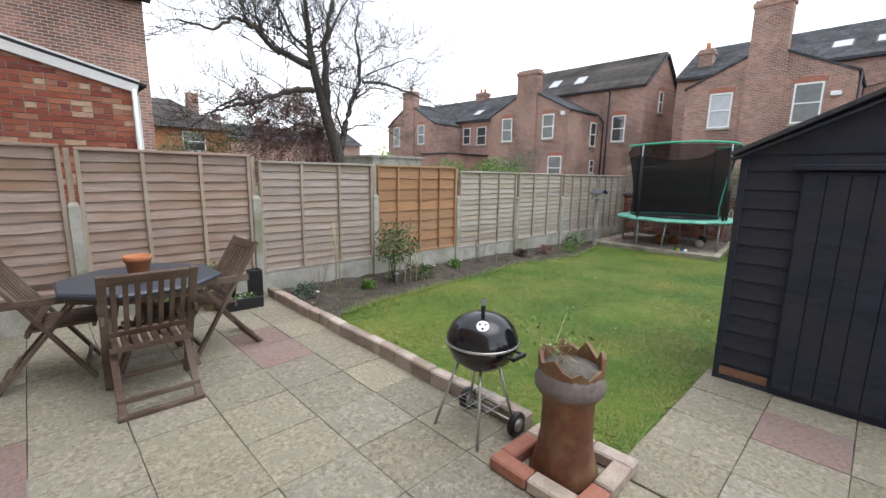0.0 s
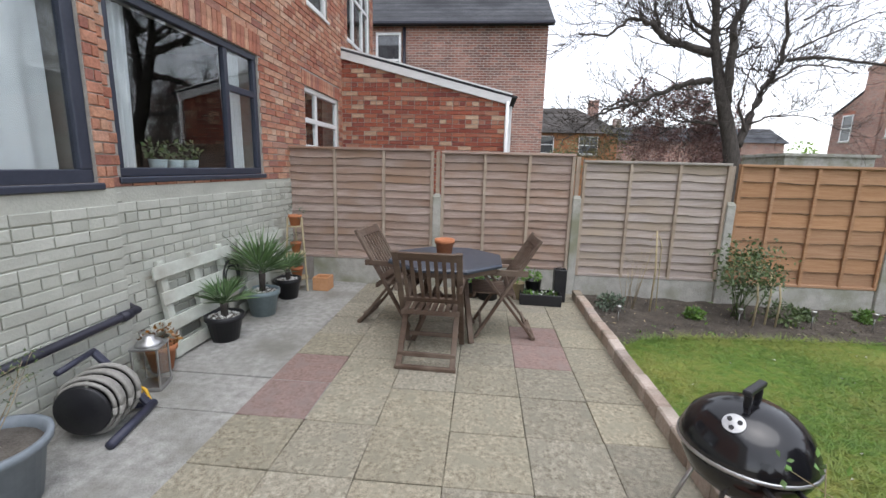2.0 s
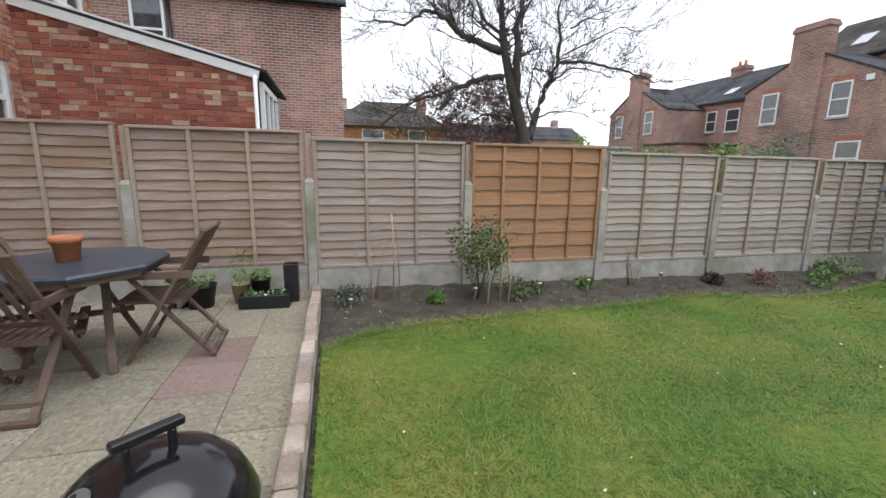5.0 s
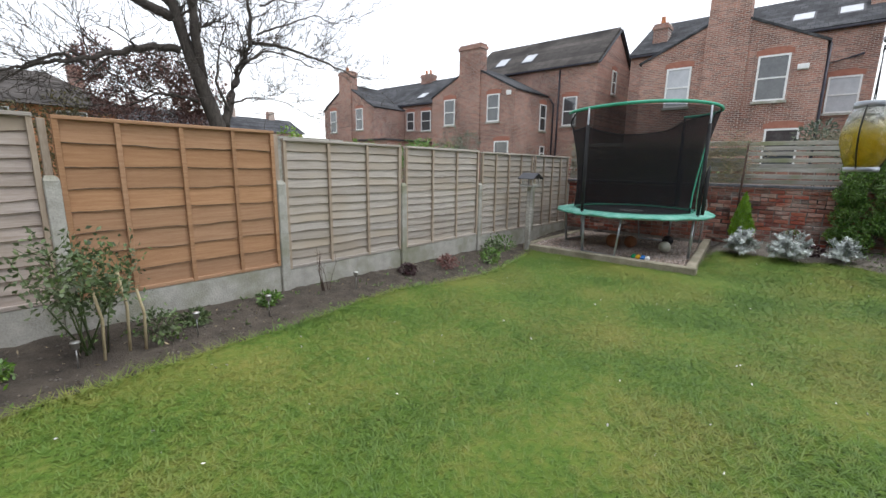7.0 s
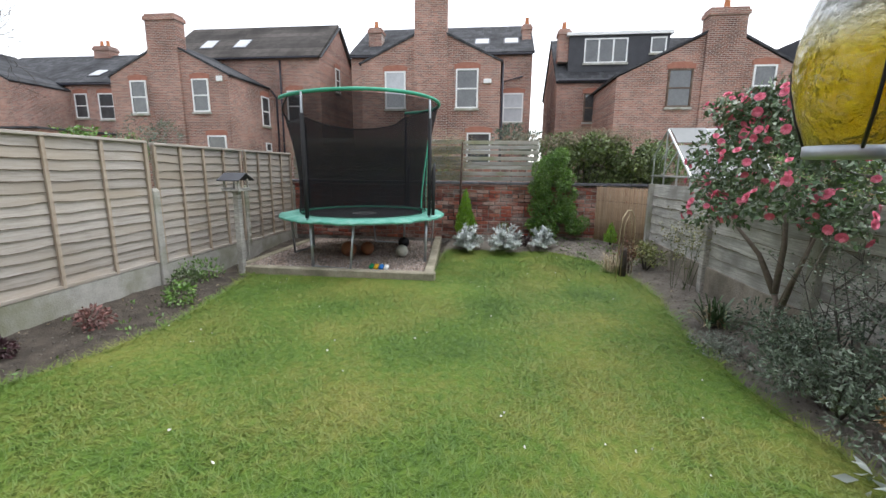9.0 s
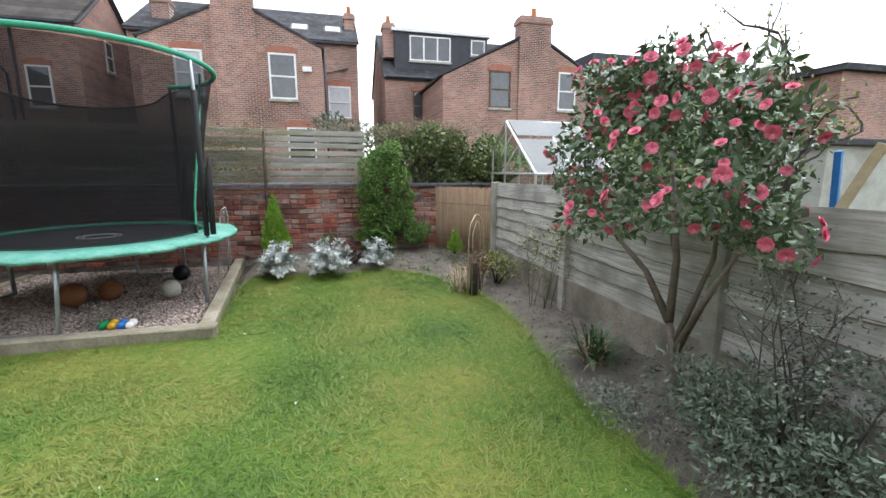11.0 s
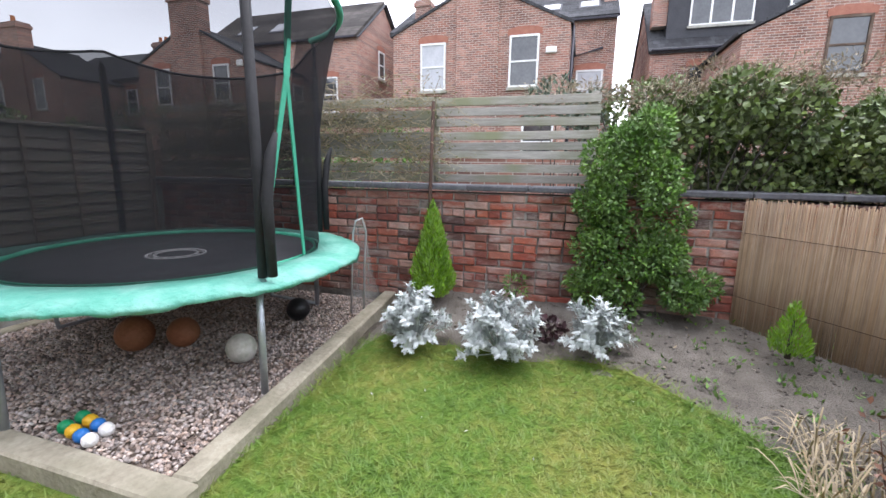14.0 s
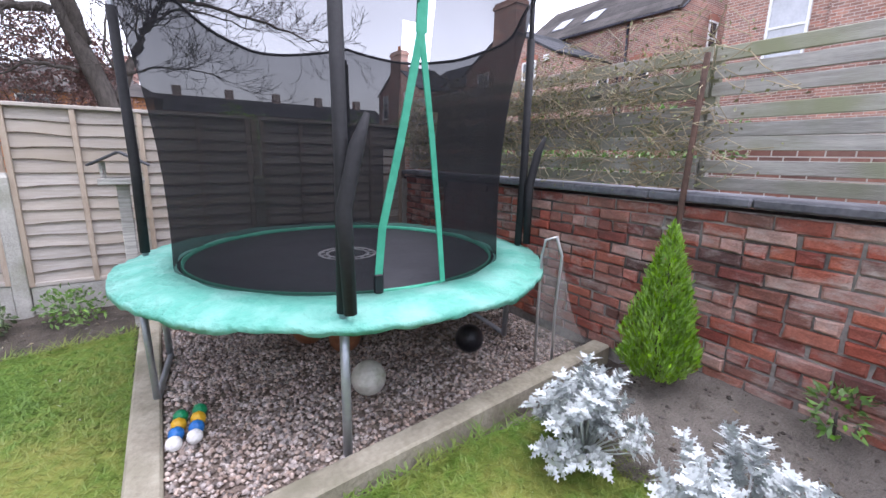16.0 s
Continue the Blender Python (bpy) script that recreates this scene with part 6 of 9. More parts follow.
# ---- the tree and the houses behind ----
# limbs as (sideways, height) runs
BOUGHS = {
    'trunk': [(0.21, 2.09), (0.08, 2.67), (-0.29, 3.79), (-0.53, 4.59), (-0.77, 5.45), (-0.92, 6.11), (-0.97, 6.86), (-1.06, 7.95), (-1.15, 9.18)],
    'stem2': [(-0.23, 4.0), (-0.43, 5.39), (-0.59, 6.34), (-0.49, 7.3), (-0.41, 8.43), (-0.25, 9.72)],
    'l1': [(-0.99, 5.62), (-1.64, 5.78), (-2.16, 5.84), (-2.67, 5.98), (-3.16, 6.28), (-3.64, 6.48), (-4.11, 6.37), (-4.68, 5.9), (-5.73, 5.84)],
    'l2': [(-0.83, 4.76), (-1.54, 4.69), (-2.18, 4.44), (-2.81, 4.16), (-3.42, 3.96), (-4.21, 3.71), (-4.97, 3.38)],
    'l3': [(-0.45, 3.27), (-1.09, 3.44), (-1.65, 3.34), (-2.2, 2.97)],
    'l4': [(-2.16, 5.84), (-2.77, 6.24), (-2.99, 6.75), (-3.14, 7.25), (-3.69, 7.84)],
    'l5': [(-0.92, 6.21), (-1.53, 6.59), (-1.84, 7.28), (-2.14, 8.12), (-2.91, 8.83)],
    'l6': [(-3.22, 3.88), (-3.61, 4.13), (-4.2, 3.81), (-4.59, 3.5), (-5.17, 3.0)],
    'r1': [(0.32, 2.57), (0.67, 3.54), (1.02, 4.41), (1.37, 4.96), (1.68, 5.62), (1.84, 6.66), (1.71, 7.44), (2.11, 8.68)],
    'r2': [(1.48, 5.39), (2.24, 5.53), (3.31, 5.4), (4.44, 5.25), (5.64, 4.95), (6.57, 4.98)],
    'r3': [(1.13, 4.73), (1.99, 5.27), (2.91, 5.32), (4.02, 5.1)],
    'r4': [(0.6, 3.33), (1.29, 3.58), (2.06, 3.69), (3.0, 3.53)],
    'r5': [(0.51, 3.0), (0.17, 4.03), (0.39, 5.08), (0.62, 5.9)],
    'r6': [(1.84, 6.66), (2.68, 7.18), (3.6, 7.35)],
    'u1': [(-0.55, 6.35), (0.0, 7.38), (0.67, 8.62), (1.34, 9.68)],
    'u2': [(-0.92, 6.11), (-1.42, 7.53), (-1.93, 8.86)],
    'r7': [(1.67, 5.72), (2.47, 6.12), (3.51, 6.67), (4.35, 6.55)],
}


def bare_tree():
    rg = random.Random(21)
    t = thing("bare_tree", "large bare spreading tree with dark crooked limbs", "tree", (9.9, 17.0, 0))
    R0 = dict(trunk=0.33, stem2=0.19, l1=0.17, l2=0.15, l3=0.08, l4=0.09, l5=0.09, l6=0.07, r1=0.17, r2=0.085, r3=0.06, r4=0.05, r5=0.06, r6=0.05, u1=0.07, u2=0.06, r7=0.05)
    big, twg = [], []
    depth = {}
    for k, run in BOUGHS.items():
        slope_y = 0.0 if k == "trunk" else rg.uniform(-0.35, 0.35)
        r0 = R0[k] * 0.85
        n = len(run)
        ln = []
        acc = 0.0
        for i, (x, z) in enumerate(run):
            if i:
                acc += math.hypot(x - run[i - 1][0], z - run[i - 1][1])
            ln.append((x, slope_y * acc, z, max(0.02, r0 * (1 - 0.8 * i / (n - 1)))))
        if k == "trunk":
            ln.insert(0, (0.45, 0, -0.3, 0.42))
        fine = []
        for a, b in zip(ln, ln[1:]):
            for q in range(4):
                f = q / 4
                fine.append(tuple(a[j] + (b[j] - a[j]) * f + (rg.uniform(-0.05, 0.05) * min(1.0, acc / 3) if j < 3 and r0 < 0.2 else 0.0) for j in range(4)))
        fine.append(ln[-1])
        big.append((k, fine))
    spots = []
    for k, ln in big:
        part("trunk" if k == "trunk" else "limb", tubes("limb", [ln], 8 if k in ("trunk", "stem2") else 6), M_BARK, t)
        lo = 0.45 if k in ("trunk", "stem2") else 0.2
        for i in range(int(len(ln) * lo), len(ln)):
            spots.append((ln[i], ln[min(i + 1, len(ln) - 1)], ln[max(i - 1, 0)]))

    def branch(p, d, length, r, level):
        pts, q = [(*p, r)], Vector(p)
        d = Vector(d).normalized()
        steps = 4 if level < 2 else 3
        for i in range(steps):
            d = (d + Vector((rg.uniform(-.45, .45), rg.uniform(-.45, .45), rg.uniform(-.25, .4)))).normalized()
            q = q + d * length / steps
            pts.append((*q, max(0.006, r * (1 - 0.8 * (i + 1) / steps))))
            if level < 2 and i:
                for _ in range(2 if level == 0 else 1):
                    e = (d + Vector((rg.uniform(-1, 1), rg.uniform(-1, 1), rg.uniform(-.5, .7))) * 0.9).normalized()
                    branch(q, e, length * rg.uniform(0.4, 0.65), max(0.007, r * 0.55), level + 1)
        twg.append(pts)

    for a, b, c in spots:
        d = Vector(b[:3]) - Vector(c[:3])
        if d.length < 1e-3:
            d = Vector((0, 0, 1))
        d.normalize()
        for _ in range(2 if rg.random() < 0.35 else 1):
            e = (d * 0.7 + Vector((rg.uniform(-1, 1), rg.uniform(-1, 1), rg.uniform(-.5, .9)))).normalized()
            branch(a[:3], e, rg.uniform(0.7, 1.8), max(0.010, a[3] * 0.28), 0)
    tagged(part("twig_growth", tubes("twigs", twg, 4, False), M_BARK, t), "", "", "", "stuff")


bare_tree()


def far_window(host, x, y0, y1, z0, z1, side="x", pane_mat=None, frame_mat=None, split=True, lintel=True):
    """A sash window standing on a wall face that looks to -x (or to -y)."""
    f = 0.07
    def rect(a, b, c, d, e, g):
        return (a, b, c, d, e, g) if side == "x" else (c, d, a, b, e, g)
    w = part("window", boxes([rect(x - 0.05, x + 0.02, y0, y0 + f, z0, z1), rect(x - 0.05, x + 0.02, y1 - f, y1, z0, z1), rect(x - 0.05, x + 0.02, y0 + f, y1 - f, z0, z0 + f), rect(x - 0.05, x + 0.02, y0 + f, y1 - f, z1 - f, z1)]
                             + ([rect(x - 0.045, x + 0.02, y0 + f, y1 - f, (z0 + z1) / 2 - 0.03, (z0 + z1) / 2 + 0.03)] if split else [])), frame_mat or M_WHITE, host)
    part("pane", boxes([rect(x - 0.015, x - 0.008, y0 + f, y1 - f, z0 + f, z1 - f)]), pane_mat or M_FARGLASS, w)
    part("sill", boxes([rect(x - 0.10, x, y0 - 0.06, y1 + 0.06, z0 - 0.10, z0)]), M_POST, w)
    if lintel:
        V, F, n = [], [], 8
        for k in range(n + 1):
            u = y0 - 0.08 + (y1 - y0 + 0.16) * k / n
            rise = 0.09 * (1 - (k / n * 2 - 1) ** 2)
            for q, z in ((x - 0.03, z1 - 0.01 + rise * 0.3), (x - 0.03, z1 + 0.19 + rise), (x + 0.01, z1 + 0.19 + rise), (x + 0.01, z1 - 0.01 + rise * 0.3)):
                V.append((q, u, z) if side == "x" else (u, q, z))
            if k:
                F += [((k - 1) * 4 + q, (k - 1) * 4 + (q + 1) % 4, k * 4 + (q + 1) % 4, k * 4 + q) for q in range(4)]
        F += [(0, 1, 2, 3), (n * 4 + 3, n * 4 + 2, n * 4 + 1, n * 4)]
        bm = bpy.data.meshes.new("lintel")
        bm.from_pydata(V, [], F)
        part("lintel", bm, M_LINTEL, w)
    return w


def gable_wing(host, x0, x1, y0, y1, eave, apex, yc=None):
    """A rear wing whose gable looks to -x."""
    yc = (y0 + y1) / 2 if yc is None else yc
    bm = bmesh.new()
    fr = [bm.verts.new(p) for p in ((x0, y0, -0.3), (x0, y1, -0.3), (x0, y1, eave), (x0, yc, apex), (x0, y0, eave))]
    face = bm.faces.new(fr)
    r = bmesh.ops.extrude_face_region(bm, geom=[face])
    bmesh.ops.translate(bm, verts=[v for v in r["geom"] if isinstance(v, bmesh.types.BMVert)], vec=(x1 - x0, 0, 0))
    part("wall", bm, M_FARBRICK, host)
    part("side_wall", boxes([(x0 + 0.002, x1, y0 - 0.012, y0 + 0.1, -0.3, eave)]), M_FARBRICK_X, host)
    for a, b in ((y0 - 0.12, yc), (y1 + 0.12, yc)):
        sl = (apex - eave) / (yc - y0 if a < yc else y1 - yc)
        bm = bmesh.new()
        za = eave - 0.12 * sl
        vs = [bm.verts.new(p) for p in ((x0 - 0.06, a, za + 0.05), (x1, a, za + 0.05), (x1, b, apex + 0.05), (x0 - 0.06, b, apex + 0.05))]
        bm.faces.new(vs)
        ro = part("roof", bm, M_SLATE, host)
        ro.modifiers.new("thick", "SOLIDIFY").thickness = 0.09


def main_block(host, x0, x1, y0, y1, eave, apex, roof=None):
    """The main terrace: ridge along y, gable ends."""
    xc = (x0 + x1) / 2
    bm = bmesh.new()
    fr = [bm.verts.new(p) for p in ((x0, y0, -0.3), (x1, y0, -0.3), (x1, y0, eave), (xc, y0, apex), (x0, y0, eave))]
    face = bm.faces.new(fr)
    r = bmesh.ops.extrude_face_region(bm, geom=[face])
    bmesh.ops.translate(bm, verts=[v for v in r["geom"] if isinstance(v, bmesh.types.BMVert)], vec=(0, y1 - y0, 0))
    part("main_wall", bm, M_FARBRICK, host)
    for a, b in ((x0 - 0.2, xc), (x1 + 0.2, xc)):
        bm = bmesh.new()
        za = eave - 0.2 * (apex - eave) / (xc - x0)
        vs = [bm.verts.new(p) for p in ((a, y0 - 0.08, za + 0.05), (a, y1 + 0.08, za + 0.05), (b, y1 + 0.08, apex + 0.05), (b, y0 - 0.08, apex + 0.05))]
        bm.faces.new(vs)
        ro = part("main_roof", bm, roof or M_SLATE, host)
        ro.modifiers.new("thick", "SOLIDIFY").thickness = 0.12
    part("gutter", boxes([(x0 - 0.28, x0 - 0.16, y0, y1, eave - 0.12, eave - 0.02)], 0.02), M_DRAIN, host)


def chimney(host, x0, x1, y0, y1, z0, z1, pots=2):
    c = part("chimney", boxes([(x0, x1, y0, y1, z0, z1 - 0.3), (x0 - 0.06, x1 + 0.06, y0 - 0.06, y1 + 0.06, z1 - 0.3, z1 - 0.12), (x0, x1, y0, y1, z1 - 0.12, z1)]), M_FARBRICK, host)
    for k in range(pots):
        me = lathe("chimney_pot", [(0.11, 0), (0.13, 0.08), (0.10, 0.35), (0.12, 0.40), (0.07, 0.40), (0.07, 0.1)], 10)
        me.transform(Matrix.Translation(((x0 + x1) / 2, y0 + (y1 - y0) * (k + 0.7) / (pots + 0.4), z1)))
        part("chimney_pot", me, M_TERRA, c)


def skylight(host, x, y, z, slope_z, w=0.9, l=0.9):
    bm = bmesh.new()
    bar(bm, (x, y, z), (x + l, y, z + l * slope_z), w, 0.06, up=(0, 0, 1))
    s = part("skylight", bm, M_DORMER, host)
    bm = bmesh.new()
    bar(bm, (x + 0.08, y, z + 0.05 + 0.08 * slope_z), (x + l - 0.08, y, z + 0.05 + (l - 0.08) * slope_z), w - 0.16, 0.03, up=(0, 0, 1))
    part("pane", bm, M_BLIND, s)


GX, MX = 25.5, 30.0
# middle house
h2 = thing("terraced_house", "red brick terraced house with a tall chimney on its rear gable", "house", (0, 0, 0), 0, "houses behind the garden")
gable_wing(h2, GX, MX, 2.1, 8.5, 6.1, 7.6, 5.25)
part("chimney_breast", boxes([(GX - 0.12, GX + 0.3, 4.5, 6.0, -0.3, 7.2)]), M_FARBRICK, h2)
chimney(h2, GX - 0.1, GX + 0.55, 4.55, 5.98, 7.0, 9.6)
main_block(h2, MX, MX + 8, 0.42, 10.5, 7.5, 9.9)
far_window(h2, GX, 6.42, 7.39, 4.06, 5.71, pane_mat=M_BLIND)
far_window(h2, GX, 3.08, 4.10, 4.06, 5.77)
far_window(h2, GX, 2.46, 3.56, 1.4, 2.99)
far_window(h2, MX, 0.82, 1.92, 3.9, 5.45, pane_mat=M_BLIND)
chimney(h2, MX + 1.0, MX + 1.7, 9.0, 9.75, 8.0, 9.3, 1)
chimney(h2, MX + 1.5, MX + 2.1, 0.45, 0.95, 8.2, 9.4, 1)
for y in (3.2, 1.55):
    skylight(h2, MX + 0.9, y, 8.20, 0.6)
part("alarm_box", boxes([(GX - 0.12, GX, 2.5, 2.85, 5.12, 5.32)], 0.02), M_WHITE, h2)
part("downpipe", tubes("downpipe", [[(GX + 0.2, 2.0, 0, 0.05), (GX + 0.2, 2.0, 6.0, 0.05)]], 8), M_DRAIN, h2)
part("downpipe", tubes("downpipe", [[(MX - 0.08, 0.9, 6.3, 0.05), (MX - 0.08, 2.1, 6.0, 0.05), (MX - 0.08, 2.1, 0, 0.05)]], 8), M_DRAIN, h2)
# house to the north-west
h1 = thing("terraced_house", "red brick terraced house with a brown tiled main roof", "house", (0, 0, 0), 0, "houses behind the garden")
gable_wing(h1, GX, MX, 15.2, 21.5, 5.75, 7.3, 18.3)
part("chimney_breast", boxes([(GX - 0.12, GX + 0.3, 17.6, 19.2, -0.3, 6.9)]), M_FARBRICK, h1)
chimney(h1, GX - 0.1, GX + 0.55, 17.62, 19.2, 6.8, 8.5, 0)
main_block(h1, 29.3, 35.3, 12.1, 21.5, 7.4, 9.75, M_TILE)
far_window(h1, GX, 19.55, 20.44, 3.92, 5.5)
far_window(h1, GX, 16.22, 17.09, 3.98, 5.54)
far_window(h1, GX, 15.5, 16.5, 1.3, 2.86)
far_window(h1, 29.3, 13.2, 14.1, 3.9, 5.6)
far_window(h1, 15.19, 28.4, 29.2, 3.6, 5.2, side="y")
far_window(h1, 15.19, 28.6, 29.2, 1.8, 2.7, side="y", lintel=False)
far_window(h1, 12.09, 31.6, 32.3, 5.9, 7.3, side="y")
skylight(h1, 29.9, 19.3, 8.06, 0.78)
skylight(h1, 29.9, 17.2, 8.06, 0.78)
part("alarm_box", boxes([(GX - 0.1, GX, 15.45, 15.75, 5.4, 5.65)], 0.02), M_WHITE, h1)
part("downpipe", tubes("downpipe", [[(29.22, 15.0, 5.6, 0.05), (29.22, 14.7, 5.2, 0.05), (29.22, 14.7, 0, 0.05)]], 8), M_DRAIN, h1)
part("downpipe", tubes("downpipe", [[(29.22, 14.4, 0, 0.05), (29.22, 14.4, 7.2, 0.05)]], 8), M_DRAIN, h1)
bm = bmesh.new()
bar(bm, (29.15, 12.0, 7.3), (32.3, 12.0, 9.75), 0.05, 0.2, up=(0, 1, 0))
part("bargeboard", bm, M_DORMER, h1)
bm = bmesh.new()
bar(bm, (35.5, 12.0, 7.3), (32.3, 12.0, 9.75), 0.05, 0.2, up=(0, 1, 0))
part("bargeboard", bm, M_DORMER, h1)
# farther house
h0 = thing("terraced_house", "red brick terraced house with grey slate roofs", "house", (0, 0, 0), 0, "houses behind the garden")
gable_wing(h0, 27.0, 30.5, 29.3, 36.0, 6.0, 7.9, 32.7)
part("chimney_breast", boxes([(26.88, 27.3, 32.0, 33.6, -0.3, 7.6)]), M_FARBRICK, h0)
chimney(h0, 26.9, 27.6, 32.0, 33.6, 7.4, 9.0, 1)
main_block(h0, 30.5, 38.5, 25.0, 37.0, 6.4, 8.9)
far_window(h0, 27.0, 34.19, 35.09, 4.12, 5.95)
far_window(h0, 27.0, 30.58, 31.48, 4.21, 5.93)
far_window(h0, 30.5, 28.1, 29.0, 4.3, 5.8)
far_window(h0, 30.5, 26.2, 27.3, 4.2, 5.8)
skylight(h0, 31.0, 28.0, 6.92, 0.62)
chimney(h0, 34.0, 34.8, 29.5, 30.7, 8.4, 9.6, 2)
part("outhouse", boxes([(25.5, 30.5, 26.0, 29.2, -0.3, 3.2)]), M_FARBRICK, h0)
part("outhouse_roof", boxes([(25.3, 30.5, 25.9, 29.25, 3.2, 3.3)]), M_SLATE, h0)
# house to the south-east, with a dark dormer
h3 = thing("terraced_house", "red brick terraced house with a dark clad dormer window", "house", (0, 0, 0), 0, "houses behind the garden")
gable_wing(h3, GX, MX, -10.6, -2.9, 5.3, 7.25, -7.0)
part("chimney_breast", boxes([(GX - 0.12, GX + 0.3, -7.85, -6.35, -0.3, 7.0)]), M_FARBRICK, h3)
chimney(h3, GX - 0.1, GX + 0.55, -7.85, -6.38, 6.8, 7.95, 1)
main_block(h3, MX, MX + 7, -11.0, -0.95, 6.1, 8.9)
far_window(h3, GX, -6.0, -5.0, 4.05, 5.62, frame_mat=M_TEAK)
far_window(h3, GX, -9.25, -8.35, 4.05, 5.72)
far_window(h3, MX, -3.3, -2.4, 3.9, 5.4, frame_mat=M_TEAK)
dm = part("dormer", boxes([(MX + 0.6, MX + 4.0, -6.7, -1.55, 6.3, 8.45)]), M_DORMER, h3)
part("dormer_roof", boxes([(MX + 0.45, MX + 4.1, -6.85, -1.4, 8.45, 8.6)]), M_WHITE, dm)
far_window(h3, MX + 0.6, -4.6, -2.35, 7.05, 8.3, lintel=False, split=False)
far_window(h3, MX + 0.6, -6.55, -5.75, 7.5, 8.3, lintel=False, split=False)
for y in (-3.9, -3.15):
    part("dormer_mullion", boxes([(MX + 0.54, MX + 0.62, y, y + 0.08, 7.05, 8.3)]), M_WHITE, dm)
chimney(h3, MX + 0.8, MX + 1.5, -1.6, -1.0, 7.2, 8.9, 1)
chimney(h3, MX + 2.0, MX + 2.8, -10.4, -9.4, 8.0, 9.0, 1)
# the next one, mostly hidden
h4 = thing("terraced_house", "brick house with a dark grey box dormer", "house", (0, 0, 0), 0, "houses behind the garden")
main_block(h4, 27.8, 35, -24.0, -11.3, 5.2, 7.6)
d4 = part("dormer", boxes([(27.6, 32, -16.0, -11.4, 5.35, 7.3)]), M_DORMER, h4)
far_window(h4, 27.6, -13.8, -12.3, 5.65, 7.0, lintel=False, split=False, frame_mat=M_ALU)
gable_wing(h4, 24.5, 28.0, -22.5, -17.0, 4.6, 6.4)
# row to the north beyond the tree
h5 = thing("distant_house", "distant orange brick house with a brown hipped roof", "house", (6.5, 34.0, 0))
part("wall", boxes([(-3.6, 4.6, 0, 8, -0.3, 4.4)]), mat("orange_brick_far", (0.35, 0.15, 0.07), (0.44, 0.22, 0.11), 4, 0.9, 0.1), h5)
bm = bmesh.new()
v = [bm.verts.new(p) for p in ((-4.1, -0.5, 4.3), (5.1, -0.5, 4.3), (5.1, 8.5, 4.3), (-4.1, 8.5, 4.3), (-1.2, 4, 6.6), (2.2, 4, 6.6))]
for q in ((0, 1, 5, 4), (2, 3, 4, 5), (1, 2, 5), (3, 0, 4), (3, 2, 1, 0)):
    bm.faces.new([v[i] for i in q])
part("roof", bm, M_TILE, h5)
far_window(h5, 0.0, -1.6, 0.0, 2.8, 4.1, side="y", lintel=False)
far_window(h5, 0.0, 1.8, 3.2, 2.8, 4.1, side="y", lintel=False)
part("chimney", boxes([(3.2, 3.9, 3.5, 4.3, 5.5, 7.2)]), M_FARBRICK, h5)
h6 = thing("distant_house", "distant white-gabled house beyond the gardens", "house", (0.5, 44, 0))
part("wall", boxes([(-4, 4.2, 0, 8, -0.3, 4.6)]), M_WHITEWOOD, h6)
bm = bmesh.new()
v = [bm.verts.new(p) for p in ((-4.4, -0.5, 4.5), (4.6, -0.5, 4.5), (4.6, 8.5, 4.5), (-4.4, 8.5, 4.5), (-4.4, 4, 7.2), (4.6, 4, 7.2))]
for q in ((0, 1, 5, 4), (2, 3, 4, 5), (1, 2, 5), (3, 0, 4)):
    bm.faces.new([v[i] for i in q])
part("roof", bm, M_SLATE, h6)
part("chimney", boxes([(3.0, 3.8, 3.6, 4.4, 6.0, 8.2)]), M_FARBRICK, h6)
h7 = thing("distant_terrace", "long distant brick terrace with many chimneys", "house", (22, 58, 0))
part("wall", boxes([(-12, 16, 0, 8, -0.3, 5.6)]), M_FARBRICK_X, h7)
bm = bmesh.new()
v = [bm.verts.new(p) for p in ((-12.4, -0.4, 5.5), (16.4, -0.4, 5.5), (16.4, 8.4, 5.5), (-12.4, 8.4, 5.5), (-12.4, 4, 7.6), (16.4, 4, 7.6))]
for q in ((0, 1, 5, 4), (2, 3, 4, 5), (1, 2, 5), (3, 0, 4)):
    bm.faces.new([v[i] for i in q])
part("roof", bm, M_SLATE, h7)
for k in range(5):
    part("chimney", boxes([(-9 + k * 5.5, -8.1 + k * 5.5, 3.6, 4.4, 7.0, 8.6)]), M_FARBRICK, h7)


def shrub(name, label, cat, loc, blobs, per, leaf, material, stem_n=0, seed=1, spread=0.7, droop=0.0, shell=0.5, stems=True):
    rg = np.random.default_rng(seed)
    t = thing(name, label, cat, loc)
    P, O = clumps([b[:3] for b in blobs], [b[3:] for b in blobs], per, shell, rg)
    part("foliage", leaves("foliage", P, leaf[0], leaf[1], O, spread, droop, 0.25, rg), material, t)
    if stems:
        st = []
        for b in blobs:
            st.append([(b[0] * 0.15, b[1] * 0.15, 0.0, 0.012), (b[0] * 0.6, b[1] * 0.6, b[2] * 0.6, 0.008), (b[0], b[1], b[2], 0.004)])
        for q in st[:12]:
            part("stem", tubes("stem", [q], 5), M_BARK, t)
    return t


# shrubs and hedges behind the fence
rgb = np.random.default_rng(31)
def blobs(n, rx, ry, z0, z1, r0, r1):
    return [(rgb.uniform(-rx, rx), rgb.uniform(-ry, ry), rgb.uniform(z0, z1), *(rgb.uniform(r0, r1, 3))) for _ in range(n)]


